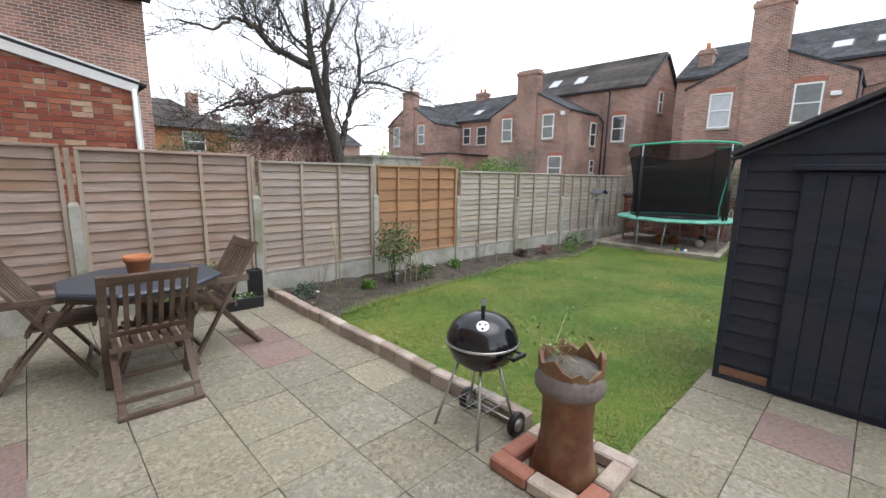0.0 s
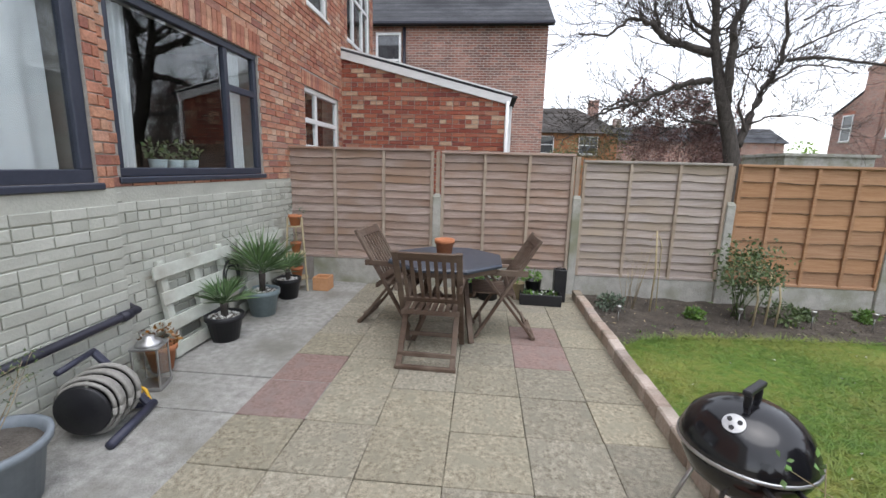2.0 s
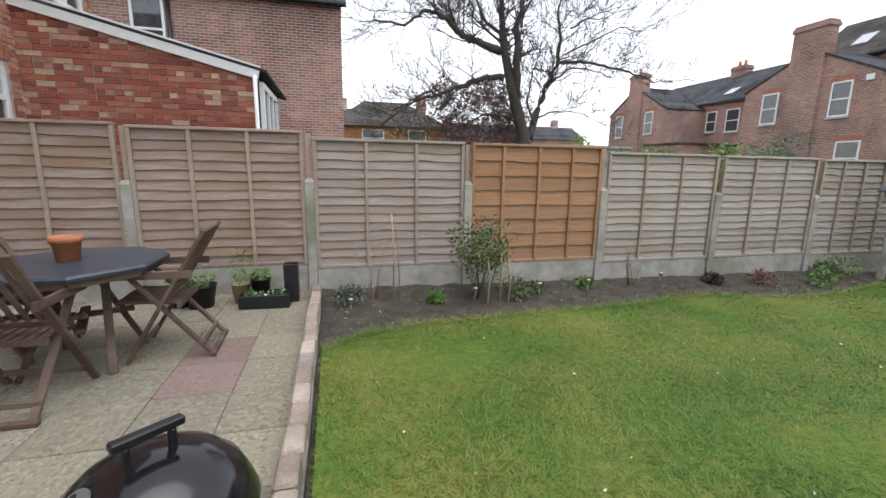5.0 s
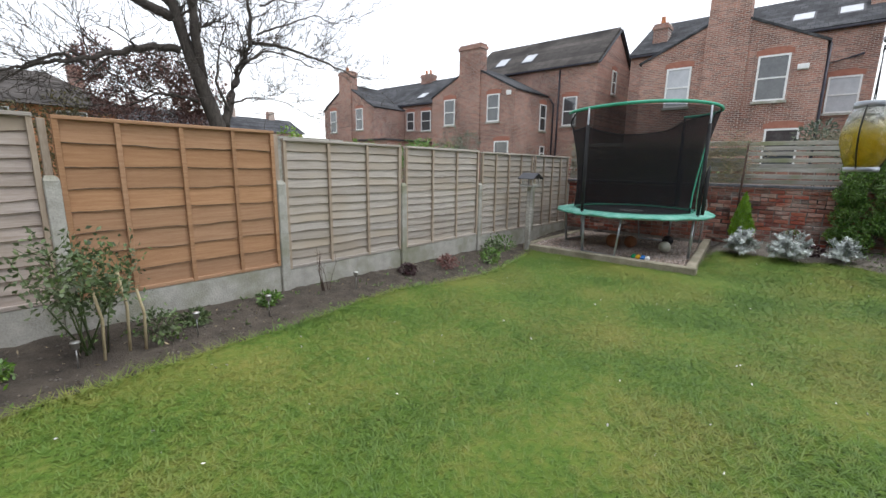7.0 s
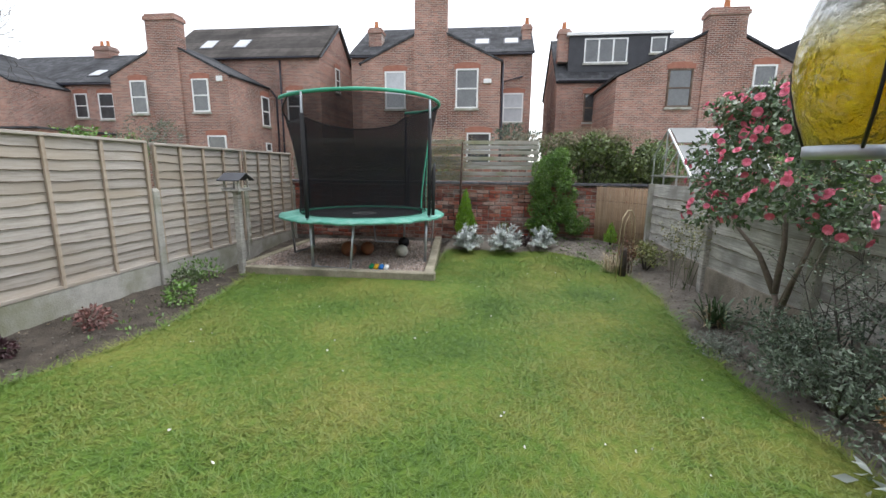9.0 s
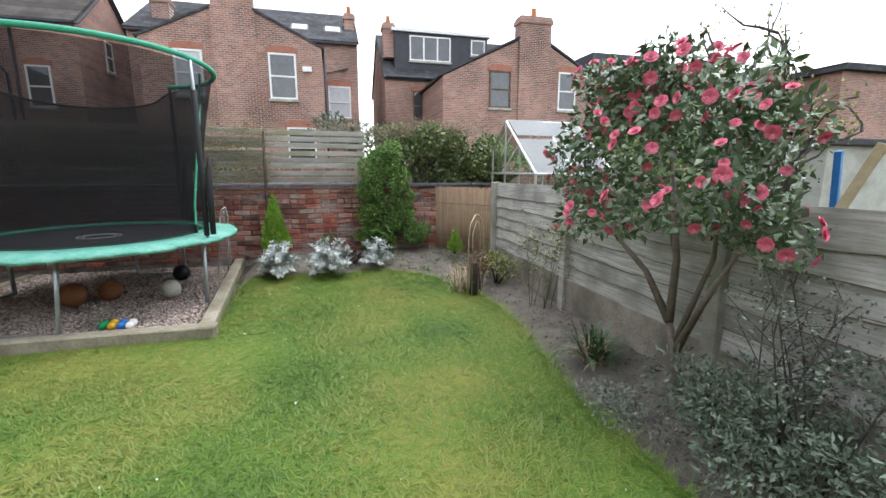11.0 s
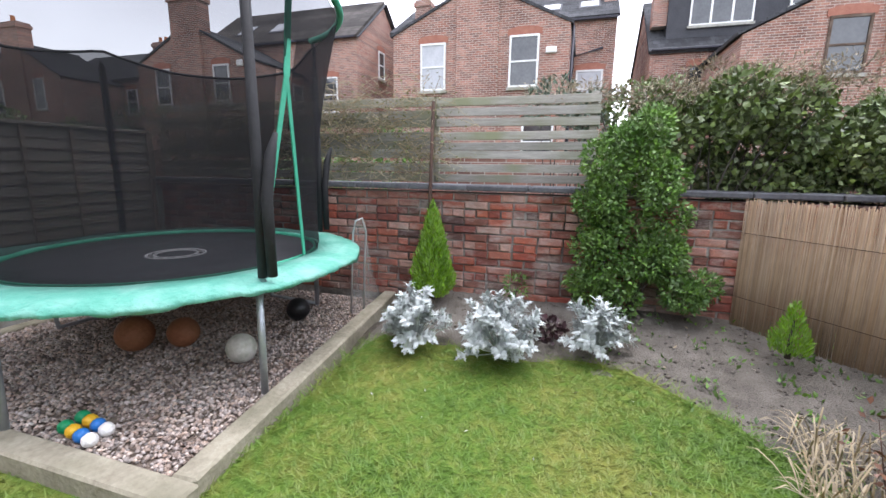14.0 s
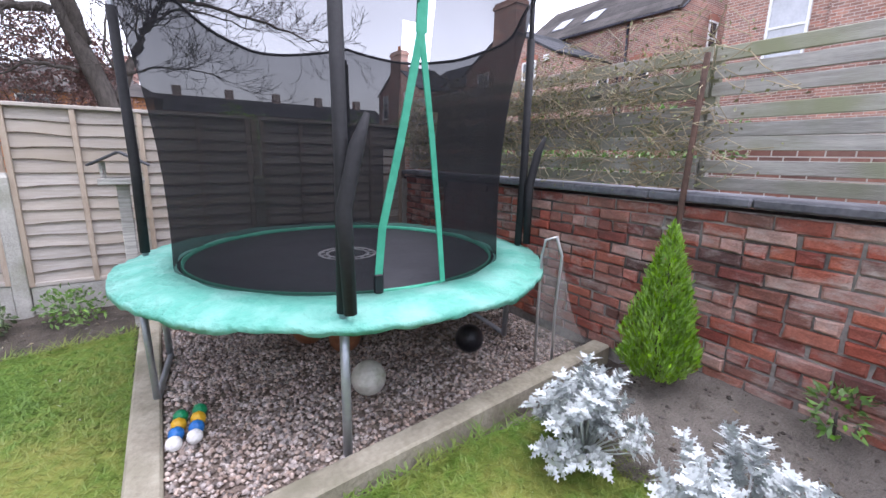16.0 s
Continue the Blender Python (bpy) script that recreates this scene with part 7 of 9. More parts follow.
shrub("maroon_shrub", "tall maroon-leaved shrub behind the fence", "shrub", (8.8, 18.2, 0), blobs(50, 1.9, 0.8, 1.4, 4.5, 0.35, 0.6), 330, (0.10, 0.055), M_LEAF_MAROON, seed=2)
shrub("olive_shrub", "olive brown shrub behind the fence", "shrub", (6.6, 19.5, 0), blobs(16, 1.3, 0.8, 0.8, 3.3, 0.4, 0.7), 170, (0.12, 0.05), mat("olive_leaf", (0.09, 0.085, 0.03), (0.19, 0.17, 0.075), 3, 0.6, 0, vary=0.3, island=True), seed=3)
shrub("green_shrub", "bright green shrub beyond the fence", "shrub", (13.6, 18.5, 0), blobs(12, 0.8, 0.6, 1.0, 2.6, 0.35, 0.5), 170, (0.12, 0.07), M_LEAF_CON, seed=4)
shrub("dark_hedge", "dark green hedge in the next garden", "hedge", (15.0, 13.0, 0), blobs(22, 2.6, 0.5, 0.6, 1.9, 0.35, 0.55), 170, (0.11, 0.06), M_LEAF_LAUREL, seed=5)
shrub("bluish_shrub", "blue-green shrub in the next garden", "shrub", (18.4, 13.5, 0), blobs(16, 1.1, 0.6, 0.8, 2.5, 0.35, 0.6), 190, (0.13, 0.03), M_LEAF_DARK, seed=6)
shrub("dark_evergreen", "dark evergreen bush beyond the fence", "shrub", (4.6, 21.0, 0), blobs(10, 0.8, 0.6, 0.8, 2.9, 0.4, 0.6), 170, (0.12, 0.05), M_LEAF_IVY, seed=7)
setting("white_outbuilding", boxes([(12.2, 15.2, 17.5, 20.5, -0.3, 2.3), (12.1, 15.3, 17.4, 20.6, 2.3, 2.4)]), M_POST, "low pale outbuilding beyond the fence")
setting("alley_wall", boxes([(16.5, 16.75, -30, 40, -0.3, 1.5)]), M_FARBRICK, "brick wall along the back alley")


# ---- trampoline corner ----
GZ = -0.075
slp = thing("timber_edging", "low edging of weathered timber sleepers round the gravel", "timber edging", (0, 0, 0))
part("sleeper", box(bmesh.new(), 10.78, 10.92, 2.90, 5.75, -0.28, -0.045, 0.012), M_SLEEPER, slp)
bm = bmesh.new()
bar(bm, (10.925, 3.00, -0.165), (13.52, 3.22, -0.085), 0.13, 0.23, bevel=0.012)
part("sleeper", bm, M_SLEEPER, slp)
part("sleeper", box(bmesh.new(), 10.93, 13.5, 5.72, 5.84, -0.28, -0.06, 0.012), M_SLEEPER, slp)
setting("gravel_bed", grid_mesh("gravel_bed", np.linspace(10.92, 13.55, 30), lambda x: 3.06 + (x - 10.9) * 0.085, lambda x: 5.74, lambda x, y: GZ - 0.012 + 0.01 * noise.noise((x * 3, y * 3, 0)), 30), M_GRAVELBED, "bed of brown and grey gravel under the trampoline")
rg = np.random.default_rng(5)
n = 24000
q = np.stack([rg.uniform(10.93, 13.5, n), rg.uniform(3.08, 5.7, n), np.full(n, GZ) + rg.uniform(-0.006, 0.006, n)], 1)
q = q[q[:, 1] > 3.09 + (q[:, 0] - 10.9) * 0.085]
tagged(part("gravel", stones("gravel", q, 0.0185, 0.7, rg), M_GRAVEL), "loose pinkish brown and grey gravel", "gravel", "", "stuff")

TXc, TYc, TZ, TR = 12.06, 4.26, 0.63, 1.315
tr = thing("trampoline", "round trampoline with faded mint pad and black safety net", "trampoline", (TXc, TYc, 0))


def ring_mesh(name, r0, r1, z0, z1, thick, seg=200, wob=0.0):
    V, F = [], []
    for j in range(seg):
        a = 2 * math.pi * j / seg
        w = wob * (math.sin(a * 11) + 0.6 * math.sin(a * 17 + 1) + 0.5 * math.sin(a * 41) + 0.4 * math.sin(a * 67 + 2))
        for r, z in ((r0, z0), ((r0 + r1) / 2, max(z0, z1) + 0.002 + w * 0.5), (r1, z1 + w), (r1 + 0.004, z1 - thick + w * 1.5), (r1 - 0.02, z1 - thick), (r0, z0 - 0.012)):
            V.append((r * math.cos(a), r * math.sin(a), z))
    for j in range(seg):
        k = (j + 1) % seg
        for q in range(6):
            w = (q + 1) % 6
            F.append((j * 6 + q, k * 6 + q, k * 6 + w, j * 6 + w))
    me = bpy.data.meshes.new(name)
    me.from_pydata(V, [], F)
    me.polygons.foreach_set("use_smooth", np.ones(len(F), dtype=bool))
    return me


part("pad", ring_mesh("pad", 1.00, TR, TZ + 0.016, TZ - 0.012, 0.032, wob=0.006), M_PAD, tr, "faded mint green vinyl pad")
part("mat", lathe("mat", [(0.001, TZ - 0.018), (0.5, TZ - 0.014), (1.03, TZ - 0.002), (1.03, TZ - 0.006), (0.001, TZ - 0.022)], 56), M_MAT, tr)
for r in (0.135, 0.185):
    me = ring_mesh("logo_ring", r, r + 0.009, TZ - 0.014, TZ - 0.014, 0.002, 48)
    part("logo_ring", me, M_LINE, tr)
for k in range(14):
    b = part("logo_mark", box(bmesh.new(), -0.012, 0.012, -0.009, 0.009, 0, 0.003), M_LINE, tr)
    b.matrix_basis = pose(0.165 * math.cos(k * 0.449), 0.165 * math.sin(k * 0.449), TZ - 0.0145, 0, 0, math.degrees(k * 0.449))
circ = lambda r, z, rad, n=72: [(r * math.cos(a), r * math.sin(a), z, rad) for a in np.linspace(0, 2 * math.pi, n)]
part("frame_ring", tubes("frame_ring", [circ(1.2, TZ - 0.045, 0.022)], 8), M_GALV, tr)
POLE_A = [-111.5, -21.5, 68.5, 158.5]
for a in POLE_A:
    c, s = math.cos(radians(a)), math.sin(radians(a))
    tx, ty = -s, c
    part("leg", tubes("leg", [[(1.19 * c, 1.19 * s, TZ - 0.05, 0.021), (1.17 * c, 1.17 * s, GZ, 0.021)]], 10), M_GALV, tr)
    off = radians(32)
    if a != POLE_A[0]:
        u = [(1.19 * math.cos(radians(a) + off), 1.19 * math.sin(radians(a) + off), TZ - 0.06, 0.019), (1.17 * math.cos(radians(a) + off * 0.9), 1.17 * math.sin(radians(a) + off * 0.9), GZ + 0.02, 0.019), (1.17 * c, 1.17 * s, GZ + 0.02, 0.019)]
        part("leg_bracket", tubes("leg_bracket", [u], 8), M_GALV, tr)
    P = part("pole", tubes("pole", [[(1.24 * c, 1.24 * s, TZ - 0.04, 0.017), (1.25 * c, 1.25 * s, 2.10, 0.017), (1.245 * c, 1.245 * s, 2.08 if a == POLE_A[2] else 2.33, 0.016)]], 8), M_FOAM if a in (POLE_A[1], POLE_A[2]) else M_GALV, tr)
    part("foam_sleeve", tubes("foam_sleeve", [[(1.24 * c, 1.24 * s, TZ + 0.02, 0.027), (1.245 * c + 0.01, 1.245 * s, 1.2, 0.028), (1.25 * c, 1.25 * s, 2.06, 0.027)]], 12), M_FOAM, P)
# loose lower sleeves on two poles
for a, tilt in ((POLE_A[0], 0.05), (POLE_A[1], 0.07)):
    c, s = math.cos(radians(a)), math.sin(radians(a))
    b = (1.27 * c + 0.02, 1.27 * s - 0.03)
    part("loose_sleeve", tubes("loose_sleeve", [[(b[0], b[1], TZ + 0.03, 0.027), (b[0] - 0.02, b[1] - 0.01, TZ + 0.45, 0.031), (b[0] + tilt * 0.8, b[1], TZ + 0.68, 0.030), (b[0] + tilt * 1.6, b[1] - 0.01, TZ + 0.80, 0.012)]], 10), M_FOAM, tr)
V, F = [], []
seg, lev = 96, 10
for j in range(seg):
    a = 2 * math.pi * j / seg
    da = min(abs((math.degrees(a) - p + 180) % 360 - 180) for p in POLE_A)
    top = 2.20 - 0.15 * math.sin(radians(da * 2)) ** 0.8
    ad = math.degrees(a)
    front = max(0.0, min(1.0, (ad - 105) / 45, (350 - ad) / 25))
    front = front * front * (3 - 2 * front)
    da, top = da * (1 - 0.6 * front), top + (2.33 - top) * front
    pull = 0.10 * math.cos(radians(da * 2))
    for k in range(lev + 1):
        f = k / lev
        r = 1.01 + (0.10 + pull) * f ** 1.2 - 0.06 * math.sin(math.pi * f) + 0.012 * math.sin(a * 14 + 3 * f)
        V.append((r * math.cos(a), r * math.sin(a), TZ - 0.005 + (top - TZ) * f))
for j in range(seg):
    k2 = (j + 1) % seg
    am = math.degrees(2 * math.pi * (j + 0.5) / seg)
    for k in range(lev):
        if 258 < am < 276 and k < 8 and (k / 8.0) < 1 - abs(am - 267) / 12:
            continue
        F.append((j * (lev + 1) + k, k2 * (lev + 1) + k, k2 * (lev + 1) + k + 1, j * (lev + 1) + k + 1))
me = bpy.data.meshes.new("net")
me.from_pydata(V, [], F)
me.polygons.foreach_set("use_smooth", np.ones(len(F), dtype=bool))
part("net", me, M_NET, tr, "fine black safety net")
part("net_skirt", ring_mesh("net_skirt", 0.972, 0.980, TZ + 0.02, TZ + 0.02, 0.03, 120, 0.001), M_PADGREEN, tr, "green band along the foot of the net")
tops = []
for j in range(97):
    a = 2 * math.pi * (j % 96) / 96
    v = V[(j % 96) * (lev + 1) + lev]
    tops.append((v[0] * 1.005, v[1] * 1.005, v[2], 0.012))
part("net_hem", tubes("net_hem", [tops[:41]], 6), M_FOAM, tr)
part("net_hem", tubes("net_hem", [tops[90:]], 6), M_FOAM, tr)
part("top_hoop", tubes("top_hoop", [[(1.22 * math.cos(a), 1.22 * math.sin(a), 2.345 + 0.02 * math.sin(a * 2), 0.026) for a in np.linspace(radians(126), radians(338), 50)]], 8), M_PADGREEN, tr, "green sleeved hoop over the entrance")


def webbing(pts, w, material, name):
    V, F = [], []
    for i, p in enumerate(pts):
        p = Vector(p)
        d = (Vector(pts[min(i + 1, len(pts) - 1)]) - Vector(pts[max(i - 1, 0)])).normalized()
        rad = Vector((p.x, p.y, 0)).normalized()
        s = d.cross(rad).normalized() * w / 2
        for q in (p - s + rad * 0.004, p + s + rad * 0.004, p + s - rad * 0.004, p - s - rad * 0.004):
            V.append(tuple(q))
    for i in range(len(pts) - 1):
        for q in range(4):
            k = (q + 1) % 4
            F.append((i * 4 + q, i * 4 + k, i * 4 + 4 + k, i * 4 + 4 + q))
    me = bpy.data.meshes.new(name)
    me.from_pydata(V, [], F)
    return me


ca = radians(267)
pc = lambda a, r, z: (r * math.cos(a), r * math.sin(a), z)
part("door_strap", webbing([pc(ca, 1.13, 2.29), pc(ca, 1.10, 2.0), pc(ca, 1.08, 1.78)], 0.05, M_PADGREEN, "door_strap"), M_PADGREEN, tr, "green door webbing")
part("door_strap", webbing([pc(ca, 1.08, 1.79), pc(ca - 0.07, 1.04, 1.35), pc(ca - 0.15, 1.02, 0.95), pc(ca - 0.17, 1.02, 0.72)], 0.035, M_PADGREEN, "door_strap"), M_PADGREEN, tr)
part("door_strap", webbing([pc(ca, 1.08, 1.79), pc(ca + 0.08, 1.04, 1.35), pc(ca + 0.14, 1.02, 0.95), pc(ca + 0.17, 1.02, 0.66)], 0.028, M_PADGREEN, "door_strap"), M_PADGREEN, tr)
part("strap_buckle", box(bmesh.new(), -0.02, 0.02, -0.012, 0.012, 0, 0.09, 0.004), M_BLACKPL, tr).matrix_basis = pose(*pc(ca - 0.17, 1.02, TZ + 0.02))
bl = part("football", (lambda b: (bmesh.ops.create_icosphere(b, subdivisions=3, radius=0.10), b)[1])(bmesh.new()), M_BALL)
bl.location = (11.92, 3.60, GZ + 0.105)
tagged(bl, "scuffed white football lying on the gravel", "ball")
for x, y, r, m, lab in ((11.83, 4.46, 0.125, M_ORANGEBALL, "faded orange basketball under the trampoline"), (12.0, 4.2, 0.11, M_ORANGEBALL, "old brown ball under the trampoline"), (12.75, 3.75, 0.10, M_BLACKPL, "dark ball under the trampoline")):
    b = bmesh.new()
    bmesh.ops.create_icosphere(b, subdivisions=3, radius=r)
    o = part("ball", b, m)
    o.location = (x, y, GZ + r)
    tagged(o, lab, "ball", "balls under the trampoline")
for k, m in enumerate((M_GREENBALL, M_YELLOW, M_BLUEBALL, M_PEBBLE)):
    for s in (0, 1):
        b = bmesh.new()
        bmesh.ops.create_icosphere(b, subdivisions=2, radius=0.036)
        o = part("boules_ball", b, m)
        o.location = (11.0 + s * 0.085 + k * -0.012, 3.84 - k * 0.075 + s * 0.012, GZ + 0.038)
        tagged(o, "small plastic boules ball in a row on the gravel", "ball", "boules set")
gl = thing("goal_net", "small pop-up goal with a pale net leaning under the trampoline", "goal", (12.95, 3.2, GZ))
arch = [(0.10, 0.20, 0.0, 0.009), (0.03, 0.14, 0.42, 0.009), (-0.02, 0.09, 0.78, 0.009), (-0.03, 0.06, 0.88, 0.009), (0.03, 0.03, 0.90, 0.009), (0.08, 0.02, 0.78, 0.009), (0.09, 0.05, 0.45, 0.009), (0.14, 0.09, 0.0, 0.009)]
part("hoop", tubes("hoop", [arch], 7), M_ALU, gl)
V, F, steps = [], [], 8
foot = Vector((0.47, 0.09, 0.10))
for i, p in enumerate(arch):
    for k in range(steps + 1):
        f = k / steps
        q = Vector(p[:3]).lerp(foot + Vector((0, 0, 0.0)), f)
        V.append((q.x, q.y, q.z - 0.13 * p[2] * math.sin(math.pi * f) * (1 - 0.3 * f)))
for i in range(len(arch) - 1):
    for k in range(steps):
        a = i * (steps + 1) + k
        F.append((a, a + 1, a + steps + 2, a + steps + 1))
me = bpy.data.meshes.new("net")
me.from_pydata(V, [], F)
part("net", me, M_GOALNET, gl)

# bird table by the fence
bt = thing("bird_table", "grey timber bird table on a post by the fence", "bird table", (10.78, 5.66, -0.15))
part("post", box(bmesh.new(), -0.04, 0.04, -0.04, 0.04, 0, 1.17, 0.006), M_OLDBOARD, bt)
part("tray", boxes([(-0.14, 0.14, -0.13, 0.13, 1.17, 1.19), (-0.14, 0.14, -0.13, -0.115, 1.19, 1.215), (-0.14, 0.14, 0.115, 0.13, 1.19, 1.215)], 0.003), M_OLDBOARD, bt)
for sx in (-1, 1):
    for sy in (-1, 1):
        part("roof_post", box(bmesh.new(), sx * 0.11 - 0.01, sx * 0.11 + 0.01, sy * 0.10 - 0.01, sy * 0.10 + 0.01, 1.19, 1.33, 0.002), M_OLDBOARD, bt)
for s in (-1, 1):
    bm = bmesh.new()
    bar(bm, (s * 0.19, 0, 1.31), (0, 0, 1.41), 0.32, 0.014, up=(0, 0, 1))
    part("roof", bm, M_DORMER, bt)


# ---- planting ----
def in_bed(x, y):
    return lawn_z(x)


def lobed_leaf(name):
    """A felted leaf cut into blunt lobes on both sides of a raised midrib; it grows along x."""
    V, F = [], []
    n = 7
    for k in range(n + 1):
        x = k / n
        w = (0.10 + 0.25 * math.sin(math.pi * min(1.0, x * 0.9 + 0.12))) * (1.0 if k % 2 else 0.22)
        sag = -0.22 * x * x
        V += [(x, 0, sag + 0.03), (x + 0.10 * (k % 2), w, sag - 0.10 * w), (x + 0.10 * (k % 2), -w, sag - 0.10 * w)]
        if k:
            a, b = (k - 1) * 3, k * 3
            F += [(a, b, b + 1), (a, b + 1, a + 1), (a, b + 2, b), (a, a + 2, b + 2)]
    return np.array(V), np.array(F)


def silver_bush(loc, r, h, n, seed):
    rg = np.random.default_rng(seed)
    t = thing("silver_ragwort", "bushy silver-white ragwort with lobed felted leaves", "shrub", loc, 0, "silver shrubs")
    LV, LF_ = lobed_leaf("leaf")
    V, F, st = [], [], []
    for k in range(n):
        a, el = rg.uniform(0, 6.28), math.asin(rg.uniform(0.02, 1.0))
        d = np.array([math.cos(a) * math.cos(el), math.sin(a) * math.cos(el), math.sin(el)])
        tip = d * np.array([r, r, h]) * rg.uniform(0.60, 1.06) + np.array([0, 0, 0.03])
        st.append([(0, 0, 0.0, 0.006), (*(tip * 0.55 + [0, 0, -0.01]), 0.004), (*tip, 0.002)])
        for q in range(22):
            base = tip - d * 0.12 * (q / 22) * rg.uniform(0.6, 1.3)
            b = q * 2.4 + rg.uniform(-0.4, 0.4)
            u = np.cross(d, [0.3, 0.5, 0.81])
            u /= np.linalg.norm(u) + 1e-9
            w = np.cross(d, u)
            out = (u * math.cos(b) + w * math.sin(b)) * rg.uniform(0.45, 1.0) + d * rg.uniform(0.25, 1.0) + np.array([0, 0, 0.15])
            out /= np.linalg.norm(out)
            side = np.cross(d * 0.8 + np.array([0, 0, 0.4]), out)
            side /= np.linalg.norm(side) + 1e-9
            up = np.cross(out, side)
            L = rg.uniform(0.032, 0.062)
            P = base + (LV[:, :1] * out + LV[:, 1:2] * side + LV[:, 2:] * up) * L
            F.append(LF_ + len(V) * len(LV))
            V.append(P)
    tagged(part("stem_tangle", tubes("stem_tangle", st, 4), M_LEAF_GREY, t), "", "", "", "stuff")
    part("foliage", mesh_from("foliage", np.concatenate(V), np.concatenate(F)), M_LEAF_GREY, t)


silver_bush((12.50, 2.55, 0.0), 0.29, 0.40, 62, 1)
silver_bush((12.48, 1.93, 0.0), 0.30, 0.44, 66, 2)
silver_bush((12.72, 1.29, 0.03), 0.24, 0.34, 50, 3)
shrub("purple_heuchera", "low dark purple-leaved plant in the bed", "plant", (12.78, 1.63, 0.02), [(0, 0, 0.09, 0.13, 0.13, 0.08)], 150, (0.05, 0.045), M_LEAF_PURPLE, seed=11)


def conifer(loc, r, h, seed, n=3000, label="small bright lime green conical conifer"):
    rg = np.random.default_rng(seed)
    t = thing("dwarf_conifer", label, "conifer", loc)
    z = h * (1 - np.sqrt(rg.random(n))) * 1.0
    prof = np.interp(z / h, [0, 0.12, 0.3, 0.6, 0.85, 1], [0.7, 1.0, 0.92, 0.55, 0.24, 0.02])
    a = rg.uniform(0, 6.28, n)
    lump = 1 + 0.16 * np.sin(a * 5 + z * 14) + 0.1 * np.sin(a * 9 - z * 25)
    rad = r * prof * lump * (0.55 + 0.45 * rg.random(n) ** 0.4)
    P = np.stack([rad * np.cos(a), rad * np.sin(a), z + 0.03], 1)
    O = np.stack([np.cos(a) * 0.5, np.sin(a) * 0.5, np.full(n, 1.3)], 1)
    part("foliage", leaves("foliage", P, 0.042, 0.011, O, 0.35, 0.0, 0.1, rg), M_LEAF_CON, t)
    part("trunk", tubes("trunk", [[(0, 0, 0, 0.02), (0, 0, h * 0.8, 0.006)]], 6), M_BARK, t)


conifer((13.22, 2.67, 0.10), 0.172, 0.84, 4, 9000)
conifer((12.85, 0.12, 0.08), 0.10, 0.34, 5, 1100)
shrub("yellow_seedling", "small yellow-green seedling against the wall", "plant", (13.38, 1.95, 0.12), [(0, 0, 0.12, 0.11, 0.11, 0.12)], 110, (0.05, 0.022), M_LEAF_LAUREL, seed=12)
rgb = np.random.default_rng(41)
ivy = [(rgb.uniform(-0.06, 0.08), rgb.uniform(-0.36, 0.36) * (1 - 0.2 * k / 30), 0.1 + 1.45 * k / 30, rgb.uniform(.11, .19), rgb.uniform(.12, .2), rgb.uniform(.1, .17)) for k in range(30)]
ivy += [(rgb.uniform(-0.1, 0.05), rgb.uniform(-0.55, -0.1), rgb.uniform(0.15, 0.6), .14, .16, .13) for k in range(5)]
shrub("wall_shrub", "bright green glossy shrub climbing the garden wall", "shrub", (13.36, 1.07, 0.08), ivy, 520, (0.042, 0.023), M_LEAF_LAUREL, seed=13, shell=0.6)
hb = [(rgb.uniform(-0.15, 0.45), rgb.uniform(-1.7, 0.75), rgb.uniform(1.1, 1.85), rgb.uniform(.18, .3), rgb.uniform(.2, .34), rgb.uniform(.16, .26)) for k in range(44)]
shrub("ivy_hedge", "dark ivy mass hanging over the garden wall", "ivy", (13.8, 0.35, 0.0), hb, 420, (0.062, 0.046), M_LEAF_IVY, seed=14, shell=0.6)
db = [(rgb.uniform(-0.1, 0.3), rgb.uniform(-1.2, 1.3), rgb.uniform(1.85, 2.02), rgb.uniform(.15, .25), rgb.uniform(.25, .4), rgb.uniform(.08, .14)) for k in range(20)]
M_DRYLEAF = mat("dry_clematis", (0.20, 0.165, 0.11), (0.36, 0.30, 0.21), 3, 0.9, 0, vary=0.3, island=True)
shrub("dry_creeper", "dry brown creeper over the ivy and screen", "creeper", (13.75, 0.75, 0.0), db, 260, (0.05, 0.010), M_DRYLEAF, seed=15)
tw = []
rg2 = random.Random(77)
for k in range(520):
    y0, z0 = rg2.uniform(2.7, 6.0), rg2.uniform(1.2, 1.95)
    p = [(WX + rg2.uniform(-0.04, 0.02), y0, z0, 0.0036)]
    for q in range(5):
        l = p[-1]
        p.append((WX + rg2.uniform(-0.10, 0.03), l[1] + rg2.uniform(-0.18, 0.18), min(2.08, max(1.13, l[2] + rg2.uniform(-0.12, 0.13))), 0.0024))
    tw.append(p)
cr = thing("bare_creeper", "tangle of bare creeper stems over the slatted screen", "creeper", (0, 0, 0))
tagged(part("stem_tangle", tubes("stem_tangle", tw, 4, False), M_STRAW, cr), "", "", "", "stuff")
cp = np.array([p[:3] for q in tw for p in q])
cp = cp[RNG.integers(0, len(cp), 3600)] + RNG.normal(size=(3600, 3)) * 0.03
part("foliage", leaves("foliage", cp, 0.03, 0.016), mat("sparse_green_leaf", (0.12, 0.13, 0.045), (0.24, 0.23, 0.11), 3, 0.7, 0, vary=0.3, island=True), cr)
shrub("yellow_shrub", "yellow-green shrub behind the garden wall", "shrub", (14.6, 4.6, 0), [(rgb.uniform(-.4, .4), rgb.uniform(-1.2, 1.0), rgb.uniform(0.9, 1.75), .3, .3, .25) for _ in range(12)], 150, (0.08, 0.035), M_LEAF_LAUREL, seed=16)
gy = [(rgb.uniform(-.3, .3), rgb.uniform(-.5, .5), rgb.uniform(1.6, 2.3), .22, .22, .2) for _ in range(7)]
